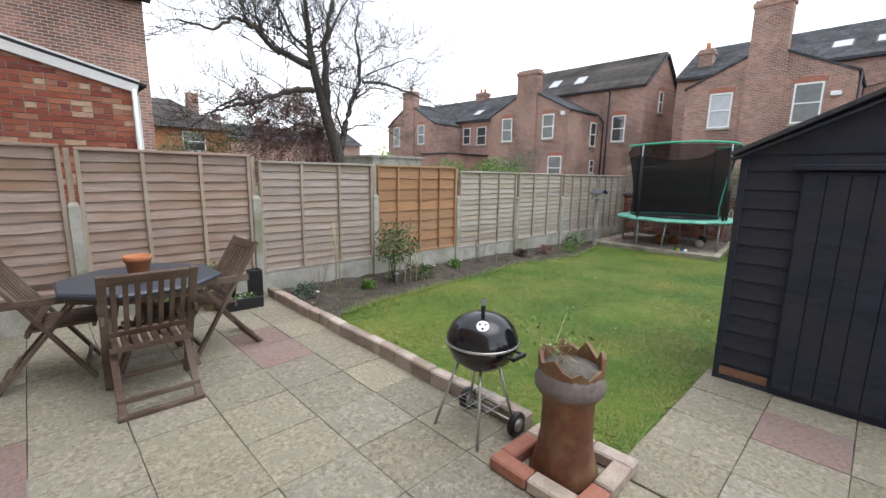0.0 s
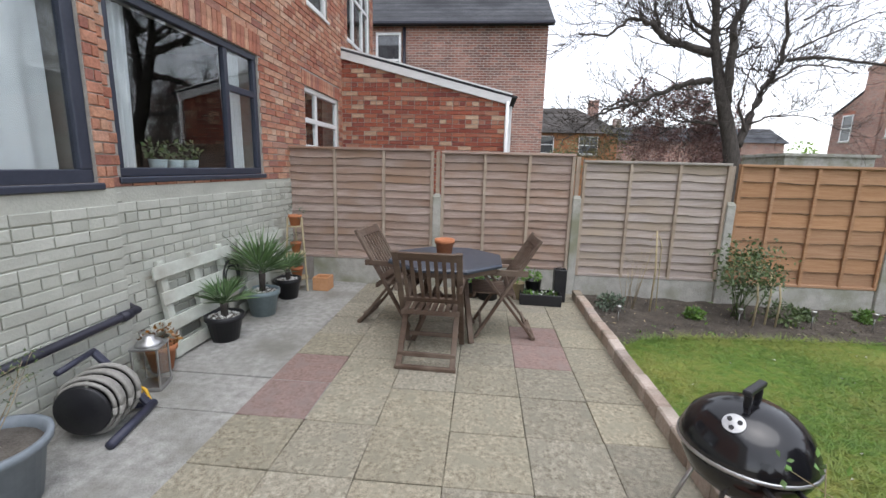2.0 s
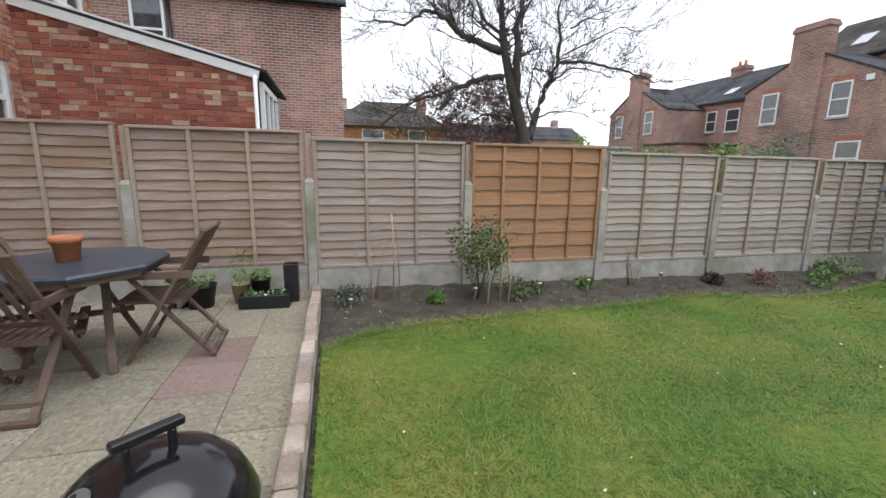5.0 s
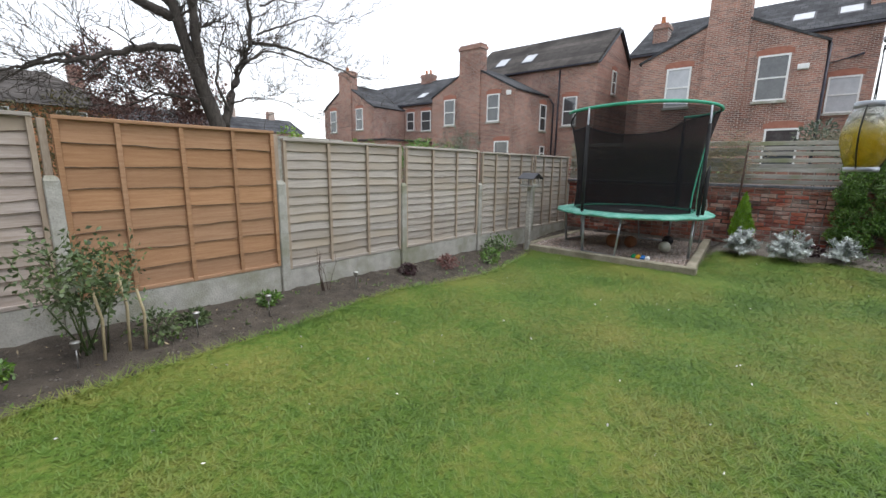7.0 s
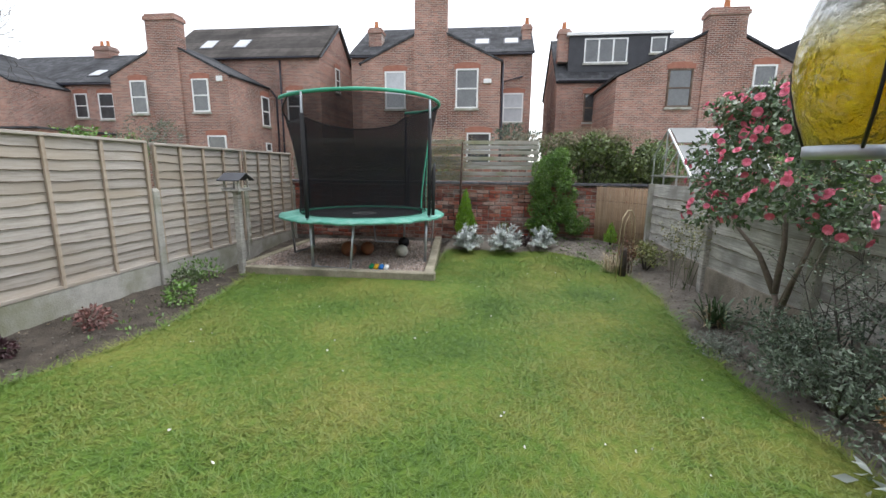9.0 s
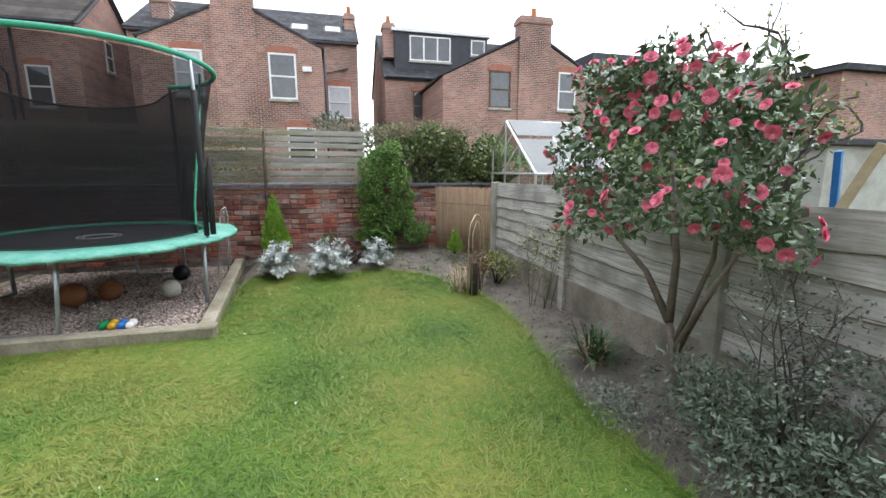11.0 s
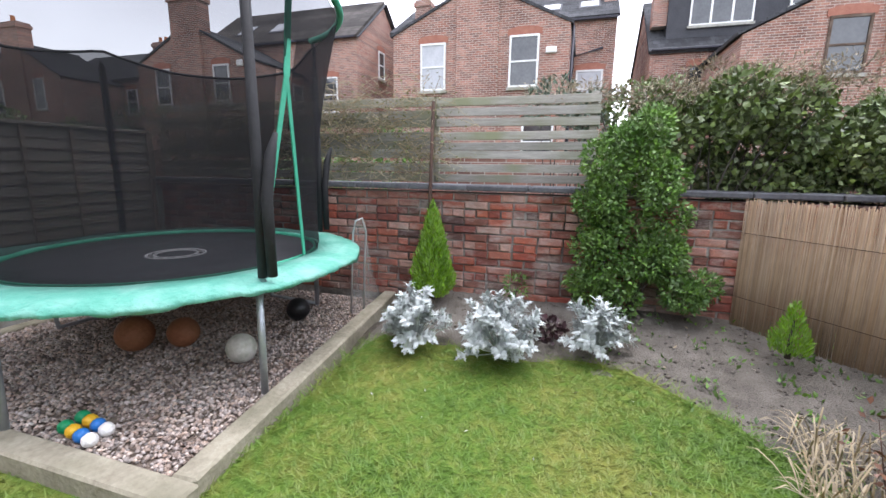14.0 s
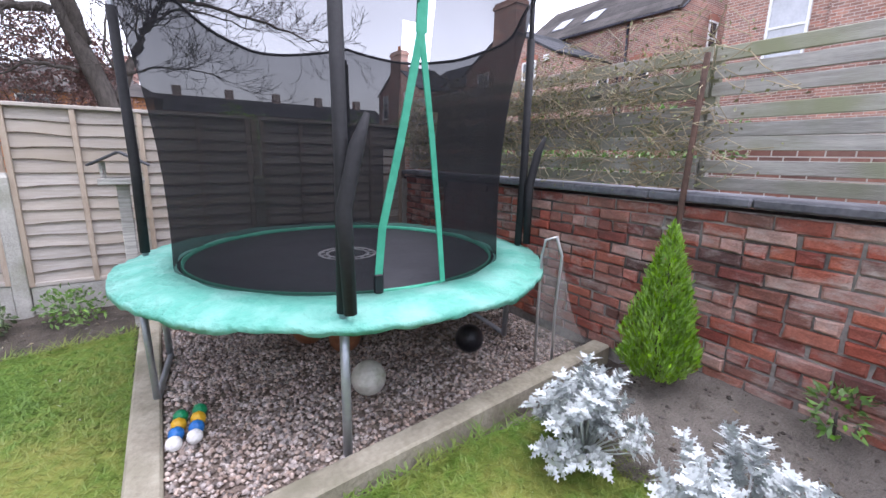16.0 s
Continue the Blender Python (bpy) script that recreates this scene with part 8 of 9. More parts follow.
shrub("grey_shrub", "grey-green shrub rising behind the screen", "shrub", (15.2, 1.75, 0), gy, 130, (0.11, 0.035), M_LEAF_DARK, seed=17)

# reed screen and the corner
rs = thing("reed_screen", "brown reed screen fixed across the corner of the wall", "reed screen", (0, 0, 0))
V, F = [], []
n = 200
a0, a1 = Vector((13.50, 0.26, 0)), Vector((12.66, -0.40, 0))
reeds = []
for k in range(n):
    p = a0.lerp(a1, k / (n - 1))
    j = random.Random(k).uniform(-0.006, 0.006)
    reeds.append([(p.x + j, p.y - j, 0.0, 0.003), (p.x, p.y, 0.5, 0.003), (p.x - j, p.y + j, 1.05 + random.Random(k + 5).uniform(-0.02, 0.02), 0.003)])
tagged(part("reeds", tubes("reeds", reeds, 5), M_REED, rs), "", "", "", "stuff")
for z in (0.3, 0.8):
    part("wire", tubes("wire", [[(a0.x - 0.008, a0.y + 0.008, z, 0.002), (a1.x - 0.008, a1.y + 0.008, z, 0.002)]], 4), M_RUST, rs)
ar = part("cane_arch", tubes("cane_arch", [[(11.27, 0.42, -0.12, 0.007), (11.28, 0.41, 0.55, 0.007), (11.31, 0.38, 0.72, 0.007), (11.40, 0.30, 0.81, 0.007), (11.50, 0.22, 0.80, 0.007), (11.57, 0.15, 0.70, 0.007), (11.60, 0.12, 0.5, 0.007), (11.60, 0.12, -0.12, 0.007)], [(11.36, 0.34, -0.12, 0.006), (11.38, 0.33, 0.6, 0.006), (11.48, 0.25, 0.74, 0.006), (11.56, 0.18, 0.6, 0.006), (11.56, 0.18, -0.12, 0.006)]], 7), M_CANE)
tagged(ar, "bent cane arch standing in the flower bed", "plant support")
lg = part("log_post", tubes("log_post", [[(11.42, 0.30, -0.15, 0.05), (11.43, 0.29, 0.1, 0.047), (11.42, 0.30, 0.26, 0.045)]], 9), M_BARK)
tagged(lg, "short weathered log standing under the cane arch", "log")


def stalks(name, label, cat, loc, n, r, h, material, seed, width=0.012):
    rg = np.random.default_rng(seed)
    t = thing(name, label, cat, loc)
    V, F = [], []
    for k in range(n):
        a, el = rg.uniform(0, 6.28), rg.uniform(0.35, 1.45)
        L = h * rg.uniform(0.6, 1.15)
        d = np.array([math.cos(a) * math.cos(el), math.sin(a) * math.cos(el), math.sin(el)])
        s = np.array([-math.sin(a), math.cos(a), 0]) * width / 2
        b = np.array([rg.uniform(-r, r), rg.uniform(-r, r), 0])
        p1, p2 = b + d * L * 0.5, b + d * L * 0.85 - np.array([0, 0, L * 0.10])
        p3 = b + d * L * 1.1 - np.array([0, 0, L * 0.34])
        o = len(V)
        V += [b - s * 0.6, b + s * 0.6, p1 + s, p1 - s, p2 + s * 0.8, p2 - s * 0.8, p3]
        F += [(o, o + 1, o + 2), (o, o + 2, o + 3), (o + 3, o + 2, o + 4), (o + 3, o + 4, o + 5), (o + 5, o + 4, o + 6)]
    tagged(part("blades", mesh_from("blades", np.array(V), np.array(F)), material, t), "", "", "", "stuff")
    return t


M_STRAP = mat("strap_leaf", (0.04, 0.085, 0.035), (0.12, 0.19, 0.08), 3, 0.45, 0, vary=0.3, island=True)
t = stalks("strap_leaved_plant", "clump of dark green strap leaves with dying tips", "plant", (9.55, -0.05, -0.13), 90, 0.07, 0.36, M_STRAP, 1, 0.018)
stalks("dead_leaves", "straw-coloured dead strap leaves round the clump", "plant", (9.52, -0.02, -0.13), 30, 0.10, 0.26, M_STRAW, 2, 0.014)
stalks("dry_grass_clump", "clump of dry pale grass stems by the arch", "plant", (11.65, 0.35, -0.12), 130, 0.14, 0.30, M_STRAW, 3, 0.008)
stalks("dry_grass_clump", "pale dead stems in the bed", "plant", (12.0, 0.25, -0.08), 90, 0.15, 0.26, M_STRAW, 4, 0.008)
tw, tips = twigs(14, 0.06, 0.5, 0.16, 33, 0.004)
ds = thing("dead_shrub", "reddish brown dead shrub by the cane arch", "shrub", (11.5, 0.22, -0.12))
part("stem_tangle", tubes("stem_tangle", tw, 4), M_RUST, ds)
part("foliage", leaves("foliage", np.repeat(tips, 3, axis=0) + RNG.normal(size=(len(tips) * 3, 3)) * 0.03, 0.035, 0.02), mat("dead_red_leaf", (0.16, 0.075, 0.05), (0.26, 0.14, 0.09), 3, 0.9, 0, vary=0.3, island=True), ds)
shrub("variegated_shrub", "low cream and green variegated shrub by the fence", "shrub", (11.75, -0.12, -0.1), [(rgb.uniform(-.18, .18), rgb.uniform(-.12, .12), rgb.uniform(.1, .32), .14, .14, .12) for _ in range(7)], 110, (0.05, 0.025), mat("variegated_leaf", (0.12, 0.17, 0.04), (0.40, 0.40, 0.18), 3, 0.5, 0, vary=0.3, island=True), seed=18)
tw, tips = twigs(9, 0.10, 0.95, 0.42, 35, 0.0035, 5)
rsb = thing("climbing_rose", "thin climbing rose with sparse yellowish leaves on the fence", "shrub", (10.75, -0.22, -0.1))
part("stem_tangle", tubes("stem_tangle", tw, 5), M_LEAF_ROSE, rsb)
part("foliage", leaves("foliage", np.repeat(tips, 5, axis=0) + RNG.normal(size=(len(tips) * 5, 3)) * 0.04, 0.035, 0.018), mat("yellow_green_leaf", (0.15, 0.15, 0.05), (0.34, 0.32, 0.13), 3, 0.5, 0, vary=0.3, island=True), rsb)


# camellia
def camellia():
    rg = np.random.default_rng(9)
    t = thing("camellia", "camellia bush with dark glossy leaves and pink blooms", "shrub", (8.93, -0.26, -0.1))
    lim = [[(0, 0, 0, 0.034), (0.03, 0.02, 0.25, 0.028), (0.10, 0.03, 0.45, 0.023)],
           [(0.10, 0.03, 0.45, 0.028), (0.26, 0.10, 0.75, 0.02), (0.55, 0.24, 1.05, 0.012)],
           [(0.10, 0.03, 0.45, 0.028), (0.12, 0.0, 0.85, 0.022), (0.3, -0.05, 1.5, 0.012)],
           [(0.03, 0.02, 0.28, 0.026), (-0.18, 0.08, 0.65, 0.018), (-0.42, 0.15, 1.0, 0.01)],
           [(0.12, 0.0, 0.85, 0.018), (0.40, -0.1, 1.3, 0.012), (0.65, -0.05, 1.6, 0.008)],
           [(0.05, 0.02, 0.32, 0.02), (-0.1, -0.05, 0.9, 0.014), (-0.15, 0.0, 1.6, 0.008)]]
    for q in lim:
        part("limb", tubes("limb", [q], 8), M_BARK_PALE, t)
    B = []
    for k in range(74):
        a, el = rg.uniform(0, 6.28), rg.uniform(-0.6, 1.5)
        rr = rg.uniform(0.35, 0.95) ** 0.7
        c = np.array([0.32 + 1.05 * rr * math.cos(a) * math.cos(el), 0.10 + 0.64 * rr * math.sin(a) * math.cos(el), 1.34 + 0.80 * rr * math.sin(el)])
        B.append((*c, rg.uniform(.13, .22), rg.uniform(.12, .2), rg.uniform(.11, .18)))
    P, O = clumps([b[:3] for b in B], [b[3:] for b in B], 118, 0.4, rg)
    part("foliage", leaves("foliage", P, 0.062, 0.032, O, 1.0, 0.1, 0.4, rg), M_LEAF_CAM, t)
    # one bloom: three rings of petals round yellow stamens
    V, F = [], []
    for ring_i, (m, r, lift) in enumerate(((7, 0.050, 0.1), (6, 0.038, 0.5), (5, 0.024, 1.0))):
        for k in range(m):
            a = 6.2832 * k / m + ring_i * 0.5
            d = np.array([math.cos(a), math.sin(a), lift])
            d /= np.linalg.norm(d)
            s = np.array([-math.sin(a), math.cos(a), 0])
            if not V:
                V.append((0, 0, 0))
            o = len(V) - 1
            c = d * r * 0.62
            V += [tuple(c + s * r * 0.5), tuple(d * r + s * r * 0.26 + np.array([0, 0, 0.006])), tuple(d * r - s * r * 0.26 + np.array([0, 0, 0.006])), tuple(c - s * r * 0.5)]
            F += [(0, o + 1, o + 2), (0, o + 2, o + 3), (0, o + 3, o + 4)]
    me = mesh_from("bloom", V, F)
    me.materials.append(M_FLOWER)
    k = 0
    eye_side = Vector((-0.45, 1.0, 0.25))
    while k < 240:
        b = B[rg.integers(len(B))]
        d = Vector(rg.normal(size=3)) * 0.8 + eye_side
        d.normalize()
        p = Vector(b[:3]) + Vector((d.x * b[3], d.y * b[4], d.z * b[5])) * 1.1
        if not (p.y > -0.1 or rg.random() < 0.3):
            continue
        o = new("bloom", me)
        o.parent = t
        o.matrix_basis = Matrix.Translation(p) @ d.to_track_quat("Z", "Y").to_matrix().to_4x4() @ Matrix.Scale(rg.uniform(0.45, 0.78), 4)
        k += 1


camellia()
gs = [(rgb.uniform(-.55, .55), rgb.uniform(-.28, .28), rgb.uniform(0.12, 0.52), rgb.uniform(.14, .24), rgb.uniform(.14, .22), rgb.uniform(.1, .18)) for _ in range(20)]
shrub("grey_green_shrub", "spreading grey-green shrub beside the lawn", "shrub", (7.95, -0.02, -0.12), gs, 330, (0.04, 0.014), M_LEAF_DARK, seed=19)
shrub("low_silver_mat", "low mat of grey-green ground cover", "plant", (8.75, 0.2, -0.14), [(rgb.uniform(-.3, .3), rgb.uniform(-.12, .1), 0.05, .16, .12, .05) for _ in range(7)], 130, (0.035, 0.012), mat("pale_mat_leaf", (0.16, 0.19, 0.15), (0.28, 0.31, 0.25), 3, 0.7, 0, vary=0.2, island=True), seed=20, stems=False)
shrub("lamb_ear", "felted grey leaves of a low plant by the shed", "plant", (7.1, 0.25, -0.13), [(rgb.uniform(-.15, .15), rgb.uniform(-.12, .12), 0.1, .13, .13, .1) for _ in range(4)], 22, (0.10, 0.035), mat("felted_leaf", (0.26, 0.30, 0.27), (0.42, 0.46, 0.42), 3, 0.8, 0, vary=0.15, island=True), seed=21, stems=False)
shrub("orange_shrub", "low shrub with orange young leaves", "shrub", (7.35, 0.02, -0.12), [(rgb.uniform(-.15, .15), rgb.uniform(-.12, .12), 0.28, .13, .13, .12) for _ in range(5)], 60, (0.045, 0.018), mat("orange_young_leaf", (0.13, 0.13, 0.04), (0.34, 0.17, 0.08), 3, 0.5, 0, vary=0.35, island=True), seed=22)
tw, tips = twigs(10, 0.12, 0.95, 0.45, 37, 0.006, 5)
cot = thing("arching_shrub", "thin arching shrub with tiny leaves in front of the fence", "shrub", (8.15, -0.2, -0.1))
part("stem_tangle", tubes("stem_tangle", tw, 5), M_BARK, cot)
part("foliage", leaves("foliage", np.repeat(tips, 10, axis=0) + RNG.normal(size=(len(tips) * 10, 3)) * 0.04, 0.022, 0.012), M_LEAF_DARK, cot)

# left-hand border
rb = thing("rose_bush", "leggy rose bush with reddish young leaves", "shrub", (4.42, 5.78, -0.1))
tw, tips = twigs(11, 0.08, 0.85, 0.42, 39, 0.007, 5)
part("stem_tangle", tubes("stem_tangle", tw, 5), M_LEAF_ROSE, rb)
part("foliage", leaves("foliage", np.repeat(tips, 8, axis=0) + RNG.normal(size=(len(tips) * 8, 3)) * 0.055, 0.05, 0.028), M_LEAF_ROSE, rb)
for x, y, h in ((3.42, 5.78, 0.92), (4.62, 5.62, 0.55), (4.72, 5.6, 0.4), (4.45, 5.55, 0.45)):
    c = part("bamboo_cane", tubes("bamboo_cane", [[(x, y, -0.15, 0.011), (x + 0.02, y + 0.01, h * 0.5, 0.011), (x - 0.01, y + 0.02, h, 0.010)]], 7), M_CANE)
    tagged(c, "pale bamboo cane stuck in the border", "plant support", "bamboo canes")
hp = part("hooked_cane", tubes("hooked_cane", [[(3.50, 5.80, -0.15, 0.006), (3.48, 5.80, 0.75, 0.006), (3.44, 5.80, 0.86, 0.006), (3.38, 5.80, 0.87, 0.006), (3.35, 5.80, 0.80, 0.006)]], 6), M_CANE)
tagged(hp, "pale hooked plant support in the border", "plant support")
tw, tips = twigs(9, 0.05, 0.8, 0.2, 43, 0.004, 2)
tn = thing("bare_shrub", "thin bare shrub stems in front of the fence", "shrub", (3.2, 5.85, -0.1))
part("stem_tangle", tubes("stem_tangle", tw, 4), M_STRAW, tn)
tw, tips = twigs(8, 0.05, 0.55, 0.12, 47, 0.004, 2)
tn = thing("bare_shrub", "thin bare rose stems in front of the fence", "shrub", (6.6, 5.95, -0.12))
part("stem_tangle", tubes("stem_tangle", tw, 4), M_RUST, tn)
for k, (x, y, r, m, lab) in enumerate(((2.95, 5.75, 0.15, M_LEAF_DARK, "low bushy heather in the border"), (5.2, 5.85, 0.10, M_LEAF_ROSE, "low green plant in the border"), (5.9, 5.9, 0.10, M_LEAF_LAUREL, "low green plant in the border"),
                                        (9.35, 5.55, 0.20, M_LEAF_LAUREL, "bright green low plant at the lawn edge"), (9.85, 5.75, 0.2, M_LEAF_ROSE, "low spreading plant in the border"), (10.3, 5.95, 0.24, M_LEAF_LAUREL, "green weeds beside the timber edging"), (7.9, 5.9, 0.11, M_LEAF_PURPLE, "dark red low plant in the border"),
                                        (8.55, 5.72, 0.16, mat("pink_ground_cover", (0.16, 0.07, 0.065), (0.28, 0.15, 0.13), 3, 0.7, 0, vary=0.3, island=True), "pinkish ground cover in the border"), (3.9, 5.7, 0.09, M_LEAF_LAUREL, "small green plant in the border"), (4.9, 5.72, 0.2, M_LEAF_ROSE, "leafy low rose in the border"))):
    shrub("border_plant", lab, "plant", (x, y, soil_z(x, y)), [(rgb.uniform(-r, r) * .5, rgb.uniform(-r, r) * .5, r * 0.6, r * .75, r * .75, r * .6) for _ in range(4)], 70, (0.05, 0.026), m, seed=60 + k, stems=False)
for k in range(5):
    x = 2.85 + 0.02 * k
    sl = thing("solar_light", "small steel solar stake light in the border", "garden light", ((2.95, 4.3, 5.1, 5.75, 6.9)[k], (5.42, 5.55, 5.6, 5.62, 5.75)[k], soil_z(4.0, 5.5) - 0.02), 0, "solar lights")
    part("stake", tubes("stake", [[(0, 0, 0, 0.005), (0, 0, 0.17, 0.005)]], 6), M_STEEL, sl)
    part("shade", lathe("shade", [(0.018, 0.16), (0.024, 0.17), (0.024, 0.20), (0.032, 0.205), (0.028, 0.215), (0.001, 0.22)], 14), M_STEEL, sl)
rg = np.random.default_rng(15)
n = 15000
q = np.stack([rg.uniform(2.7, 13.5, n), rg.uniform(-0.42, 6.2, n), np.zeros(n)], 1)
keep = np.array([(y > left_edge(x) + 0.02 and x < 10.75) or (x < 12.7 and x > 5.5 and y < right_edge(x) - 0.02) or (x > 12.75 and y < 3.05) or (x > 11.9 and y < 0.9) for x, y, _ in q])
q = q[keep]
q[:, 2] = [soil_z(x, y) for x, y, _ in q]
tagged(part("soil_clods", stones("soil_clods", q, 0.018, 0.6, rg), M_CLOD), "loose clods and crumbs of dark soil", "soil", "", "stuff")
q2 = q[rg.random(len(q)) < 0.10]
tagged(part("dead_litter", leaves("dead_litter", q2 + [0, 0, 0.012], 0.04, 0.014, None, 0.6), M_STRAW), "scattered dead leaves and twigs on the soil", "leaf litter", "", "stuff")
q3 = q[(q[:, 0] > 11.6) & (q[:, 1] < 1.3) & (rg.random(len(q)) < 0.2) | (q[:, 1] > 4.5) & (rg.random(len(q)) < 0.045)]
tagged(part("weeds", leaves("weeds", np.repeat(q3, 5, axis=0) + rg.normal(size=(len(q3) * 5, 3)) * [0.03, 0.03, 0.004], 0.045, 0.022, np.array([0, 0, 0.6]), 0.7, 0, 0.2, rg), M_LEAF_LAUREL), "small green weeds in the bare soil", "weeds", "", "stuff")
n = 150
q = np.stack([rg.uniform(2.9, 12.4, n), rg.uniform(0.5, 5.3, n), np.zeros(n)], 1)
q = q[[(y < left_edge(x) - 0.05 and y > right_edge(x) + 0.05) for x, y, _ in q]]
q[:, 2] = [lawn_z(x) + 0.015 for x, y, _ in q]
tagged(part("fallen_petals", leaves("fallen_petals", q, 0.022, 0.014), M_PEBBLE), "scattered pale petals on the lawn", "petals", "", "stuff")


# ---- greenhouse and trees next door ----
gh = thing("greenhouse", "small aluminium greenhouse with cloudy roof panels next door", "greenhouse", (0, 0, 0))
GX0, GX1, GY0, GY1, EV, RZ = 11.95, 14.0, -1.85, -0.70, 1.26, 2.02
xr = 12.98
bm = bmesh.new()
lines = [[(x, y, z0, 0.018), (x, y, z1, 0.018)] for x, y, z0, z1 in ((GX0, GY1, -0.2, EV), (GX0, GY0, -0.2, EV), (GX1, GY1, -0.2, EV), (GX1, GY0, -0.2, EV), (xr, GY1, -0.2, RZ), (xr, GY0, -0.2, RZ), (12.45, GY1, -0.2, 1.63), (13.5, GY1, -0.2, 1.66))]
lines += [[(GX0, y, EV, 0.02), (xr, y, RZ, 0.02), (GX1, y, EV, 0.02)] for y in (GY0, GY1, -1.28)]
lines += [[(GX0, GY0, EV, 0.022), (GX0, GY1, EV, 0.022)], [(GX1, GY0, EV, 0.022), (GX1, GY1, EV, 0.022)], [(xr, GY0, RZ, 0.024), (xr, GY1, RZ, 0.024)], [(GX0, GY1, EV, 0.018), (GX1, GY1, EV, 0.018)]]
lines += [[(GX0, y, -0.2, 0.014), (GX0, y, EV, 0.014)] for y in (-1.28,)]
for ln_ in lines:
    part("frame_bar", tubes("frame_bar", [ln_], 6, False), M_ALU, gh)
for k, (a, b) in enumerate(((-1.27, -0.72), (-1.84, -1.29))):
    bm = bmesh.new()
    d = Vector((xr - GX0, 0, RZ - EV))
    p, q = Vector((GX0, (a + b) / 2, EV + 0.014)), Vector((xr, (a + b) / 2, RZ + 0.014))
    if k == 0:
        bar(bm, p, p + d * 0.62, b - a, 0.008, up=(0, 0, 1), bevel=0)
        part("roof_panel", bm, M_POLY, gh)
        bm = bmesh.new()
        bar(bm, p + d * 0.64 + Vector((0, 0, 0.03)), q + Vector((0, 0, 0.01)), b - a, 0.012, up=(0, 0, 1), bevel=0)
        part("roof_vent", bm, M_POLY, gh)
    else:
        bar(bm, p, q, b - a, 0.008, up=(0, 0, 1), bevel=0)
        part("roof_panel", bm, M_POLY, gh)
for rows_ in (((GX0 - 0.003, GX0 + 0.003, GY0, GY1, -0.1, EV),), ((GX0, xr, GY1 - 0.003, GY1 + 0.003, 0.0, EV),), ((xr, GX1, GY1 - 0.003, GY1 + 0.003, 0.0, EV),)):
    o = part("pane", boxes(rows_), M_GHGLASS, gh)
    o.visible_shadow = False
bm = bmesh.new()
vs = [bm.verts.new(p) for p in ((GX0, GY1, EV), (GX1, GY1, EV), (xr, GY1, RZ))]
bm.faces.new(vs)
o = part("gable_pane", bm, M_GHGLASS, gh)
for k in range(6):
    o = part("cane_bundle", tubes("cane_bundle", [[(12.3 + 0.13 * k, -1.5, -0.1, 0.008), (12.25 + 0.17 * k, -1.4 + 0.05 * k, 1.2, 0.008)]], 5), M_CANE, gh)
shrub("garden_hedge", "bright green hedge behind the greenhouse", "hedge", (14.5, -4.2, 0), [(rgb.uniform(-2.5, 2.0), rgb.uniform(-0.6, 0.6), rgb.uniform(0.6, 2.2), .4, .4, .35) for _ in range(40)], 200, (0.09, 0.045), M_LEAF_LAUREL, seed=23, stems=False)
at = thing("fruit_tree", "old fruit tree with dark crooked branches and few young leaves", "tree", (10.45, -2.6, -0.1))
rg3 = random.Random(51)
LL, TP = [], []
def grow(p, d, L, r, lev):
    pts, q, d = [(*p, r)], Vector(p), Vector(d).normalized()
    for i in range(4):
        d = (d + Vector((rg3.uniform(-.5, .5), rg3.uniform(-.5, .5), rg3.uniform(-.25, .35)))).normalized()
        q = q + d * L / 4
        pts.append((*q, max(0.004, r * (1 - 0.7 * (i + 1) / 4))))
        if lev < 3:
            e = (d + Vector((rg3.uniform(-1, 1), rg3.uniform(-1, 1), rg3.uniform(-.4, .6)))).normalized()
            grow(q, e, L * rg3.uniform(.5, .75), r * 0.55, lev + 1)
        else:
            TP.append(tuple(q))
    LL.append(pts)
grow((0, 0, 0), (-0.1, 0.1, 1), 1.5, 0.085, 0)
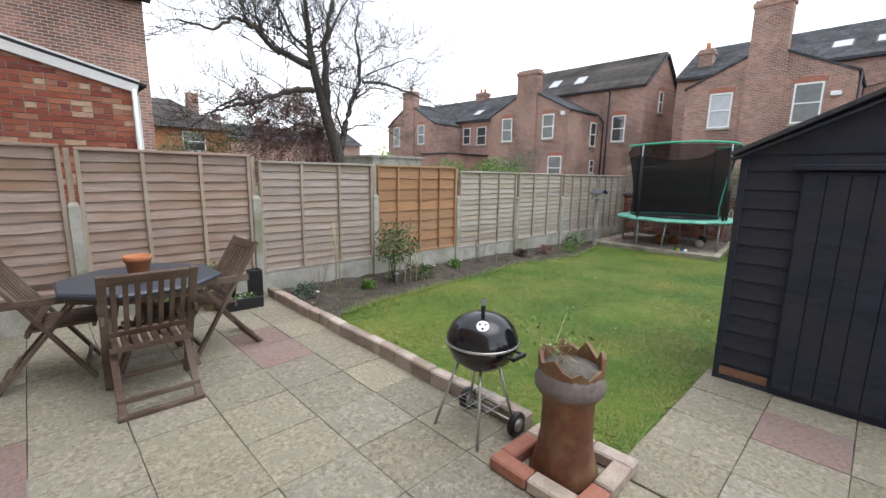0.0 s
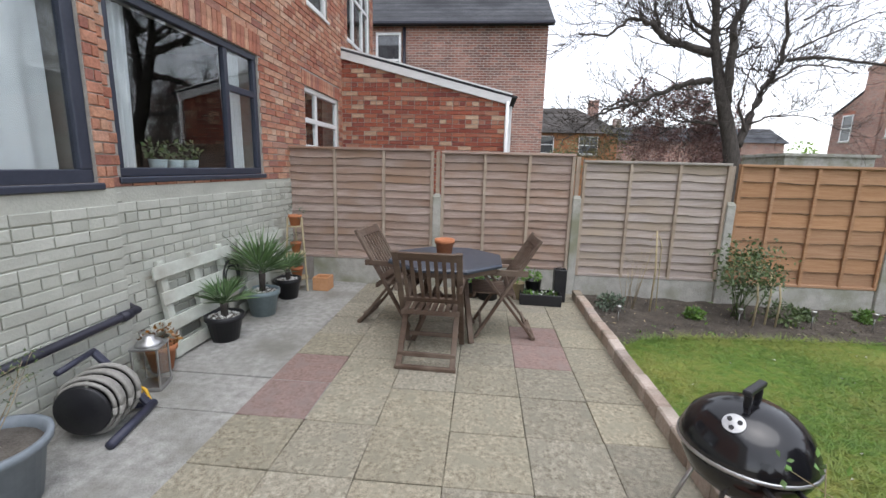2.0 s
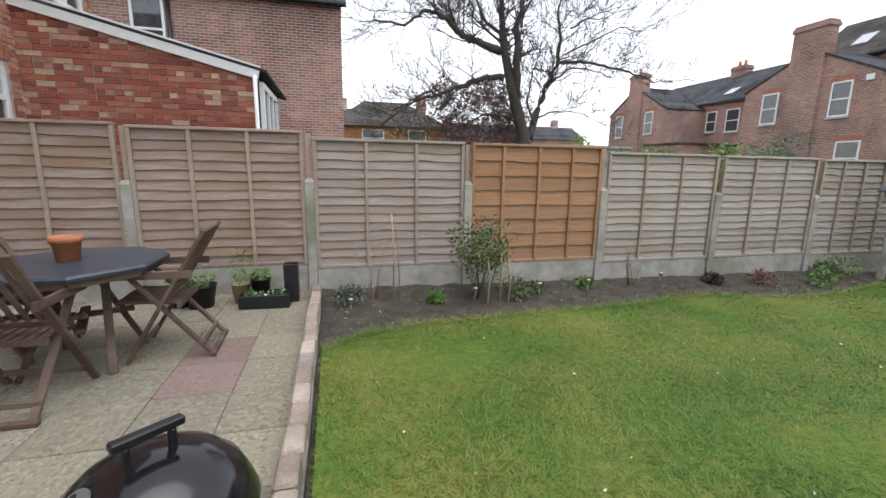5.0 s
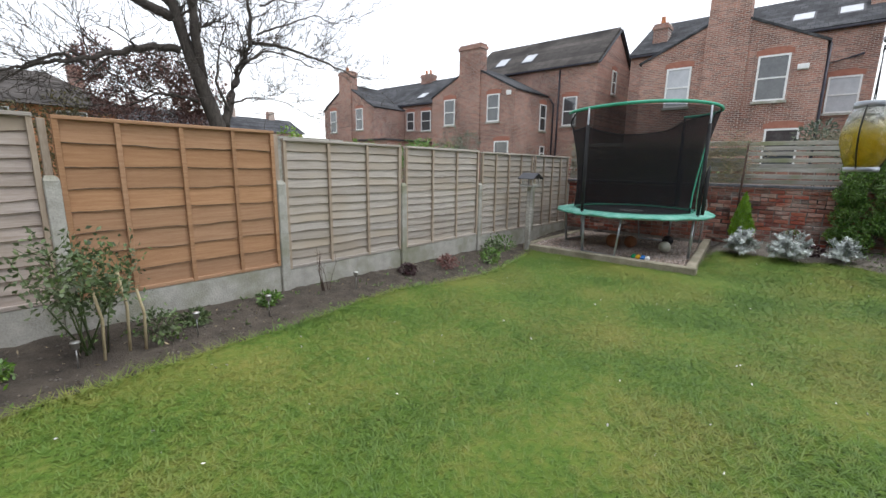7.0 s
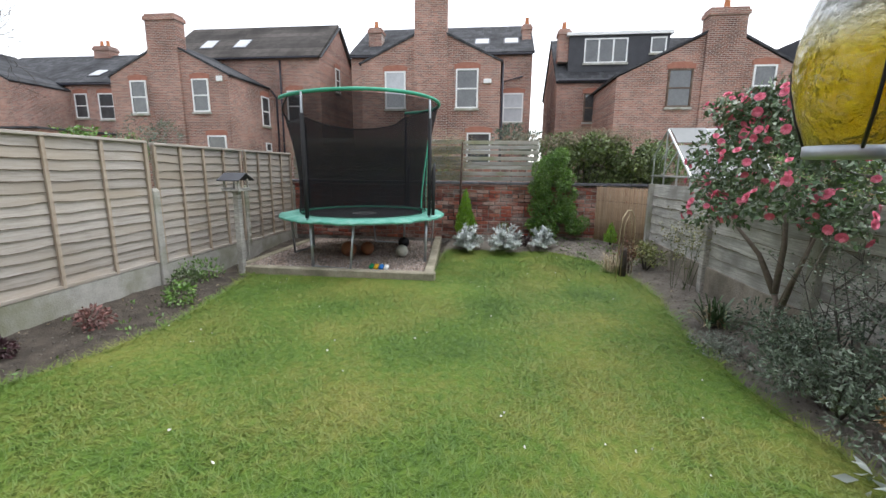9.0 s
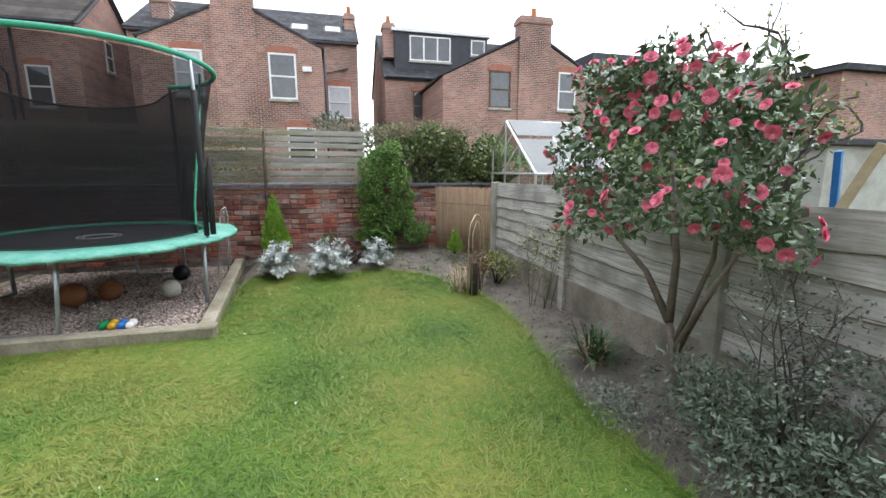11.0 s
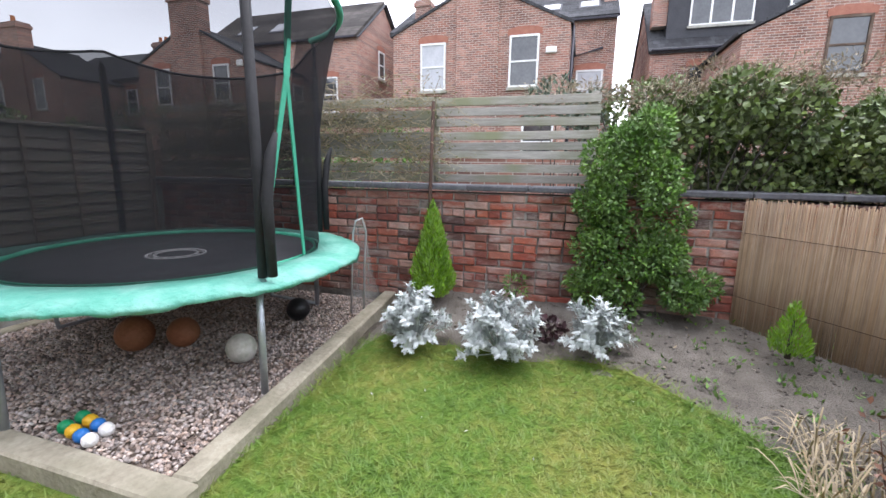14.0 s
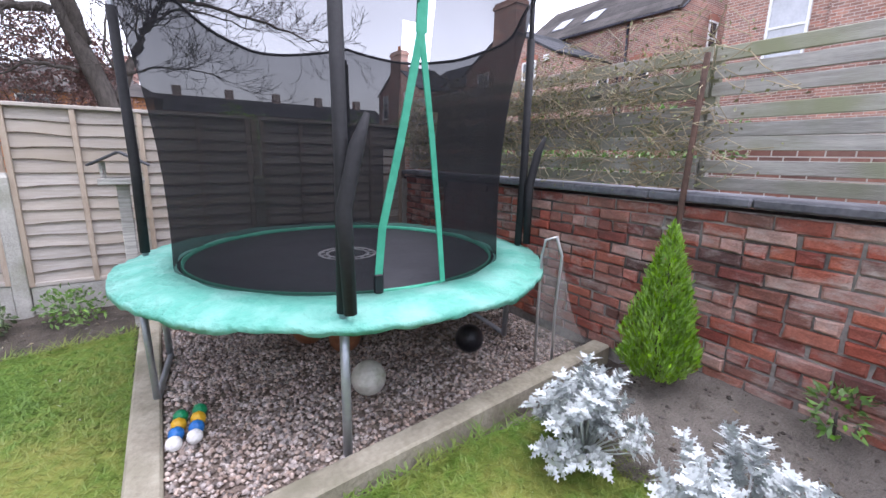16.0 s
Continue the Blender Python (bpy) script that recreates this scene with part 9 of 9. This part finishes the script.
grow((0.02, 0.0, 0.7), (-0.9, 0.3, 0.9), 1.3, 0.05, 1)
grow((0.0, 0.0, 0.8), (0.6, 0.2, 1.0), 1.4, 0.05, 1)
LL.sort(key=lambda q: -q[0][3])
for q in LL[:3]:
    part("limb", tubes("limb", [q], 8), M_BARK, at)
tagged(part("twig_growth", tubes("twigs", LL[3:], 4, False), M_BARK, at), "", "", "", "stuff")
tp = np.array(TP)
part("foliage", leaves("foliage", np.repeat(tp, 6, axis=0) + RNG.normal(size=(len(tp) * 6, 3)) * 0.05, 0.045, 0.025), mat("young_fruit_leaf", (0.14, 0.20, 0.04), (0.32, 0.36, 0.11), 3, 0.5, 0, vary=0.3, island=True), at)
sw = thing("swing_frame", "wooden climbing frame with a blue post next door", "climbing frame", (9.6, -3.0, -0.1))
bm = bmesh.new()
bar(bm, (0.6, 0.3, 0), (0.1, 0, 1.65), 0.09, 0.09)
part("timber_leg", bm, M_CANE, sw)
bm = bmesh.new()
bar(bm, (0.55, -0.3, 0), (0.45, 0.0, 1.6), 0.06, 0.06)
part("blue_leg", bm, M_BLUEPOST, sw)
bm = bmesh.new()
bar(bm, (0.1, 0, 1.6), (-1.8, 0, 1.6), 0.08, 0.08)
part("top_beam", bm, M_CANE, sw)
setting("neighbour_fence", boxes([(2.0, 13.5, -8.1, -8.0, -0.3, 1.6)], 0.01), M_OLDBOARD, "grey fence on the far side of the next garden")
sd = thing("neighbour_shed", "pale green-grey timber shed next door", "shed", (11.6, -4.6, -0.1))
part("wall", boxes([(-0.9, 0.9, -0.8, 0.8, 0, 1.7)], 0.01), M_PALLET, sd)
part("roof", boxes([(-1.0, 1.0, -0.9, 0.9, 1.7, 1.78)], 0.01), M_FELT, sd)
hs = thing("brick_house", "red brick house beyond the next garden", "house", (26, -30, 0))
part("wall", boxes([(-3, 6, 0, 8, -0.3, 6.0)]), M_FARBRICK, hs)
part("roof", boxes([(-3.4, 6.4, -0.4, 8.4, 6.0, 6.3)]), M_SLATE, hs)
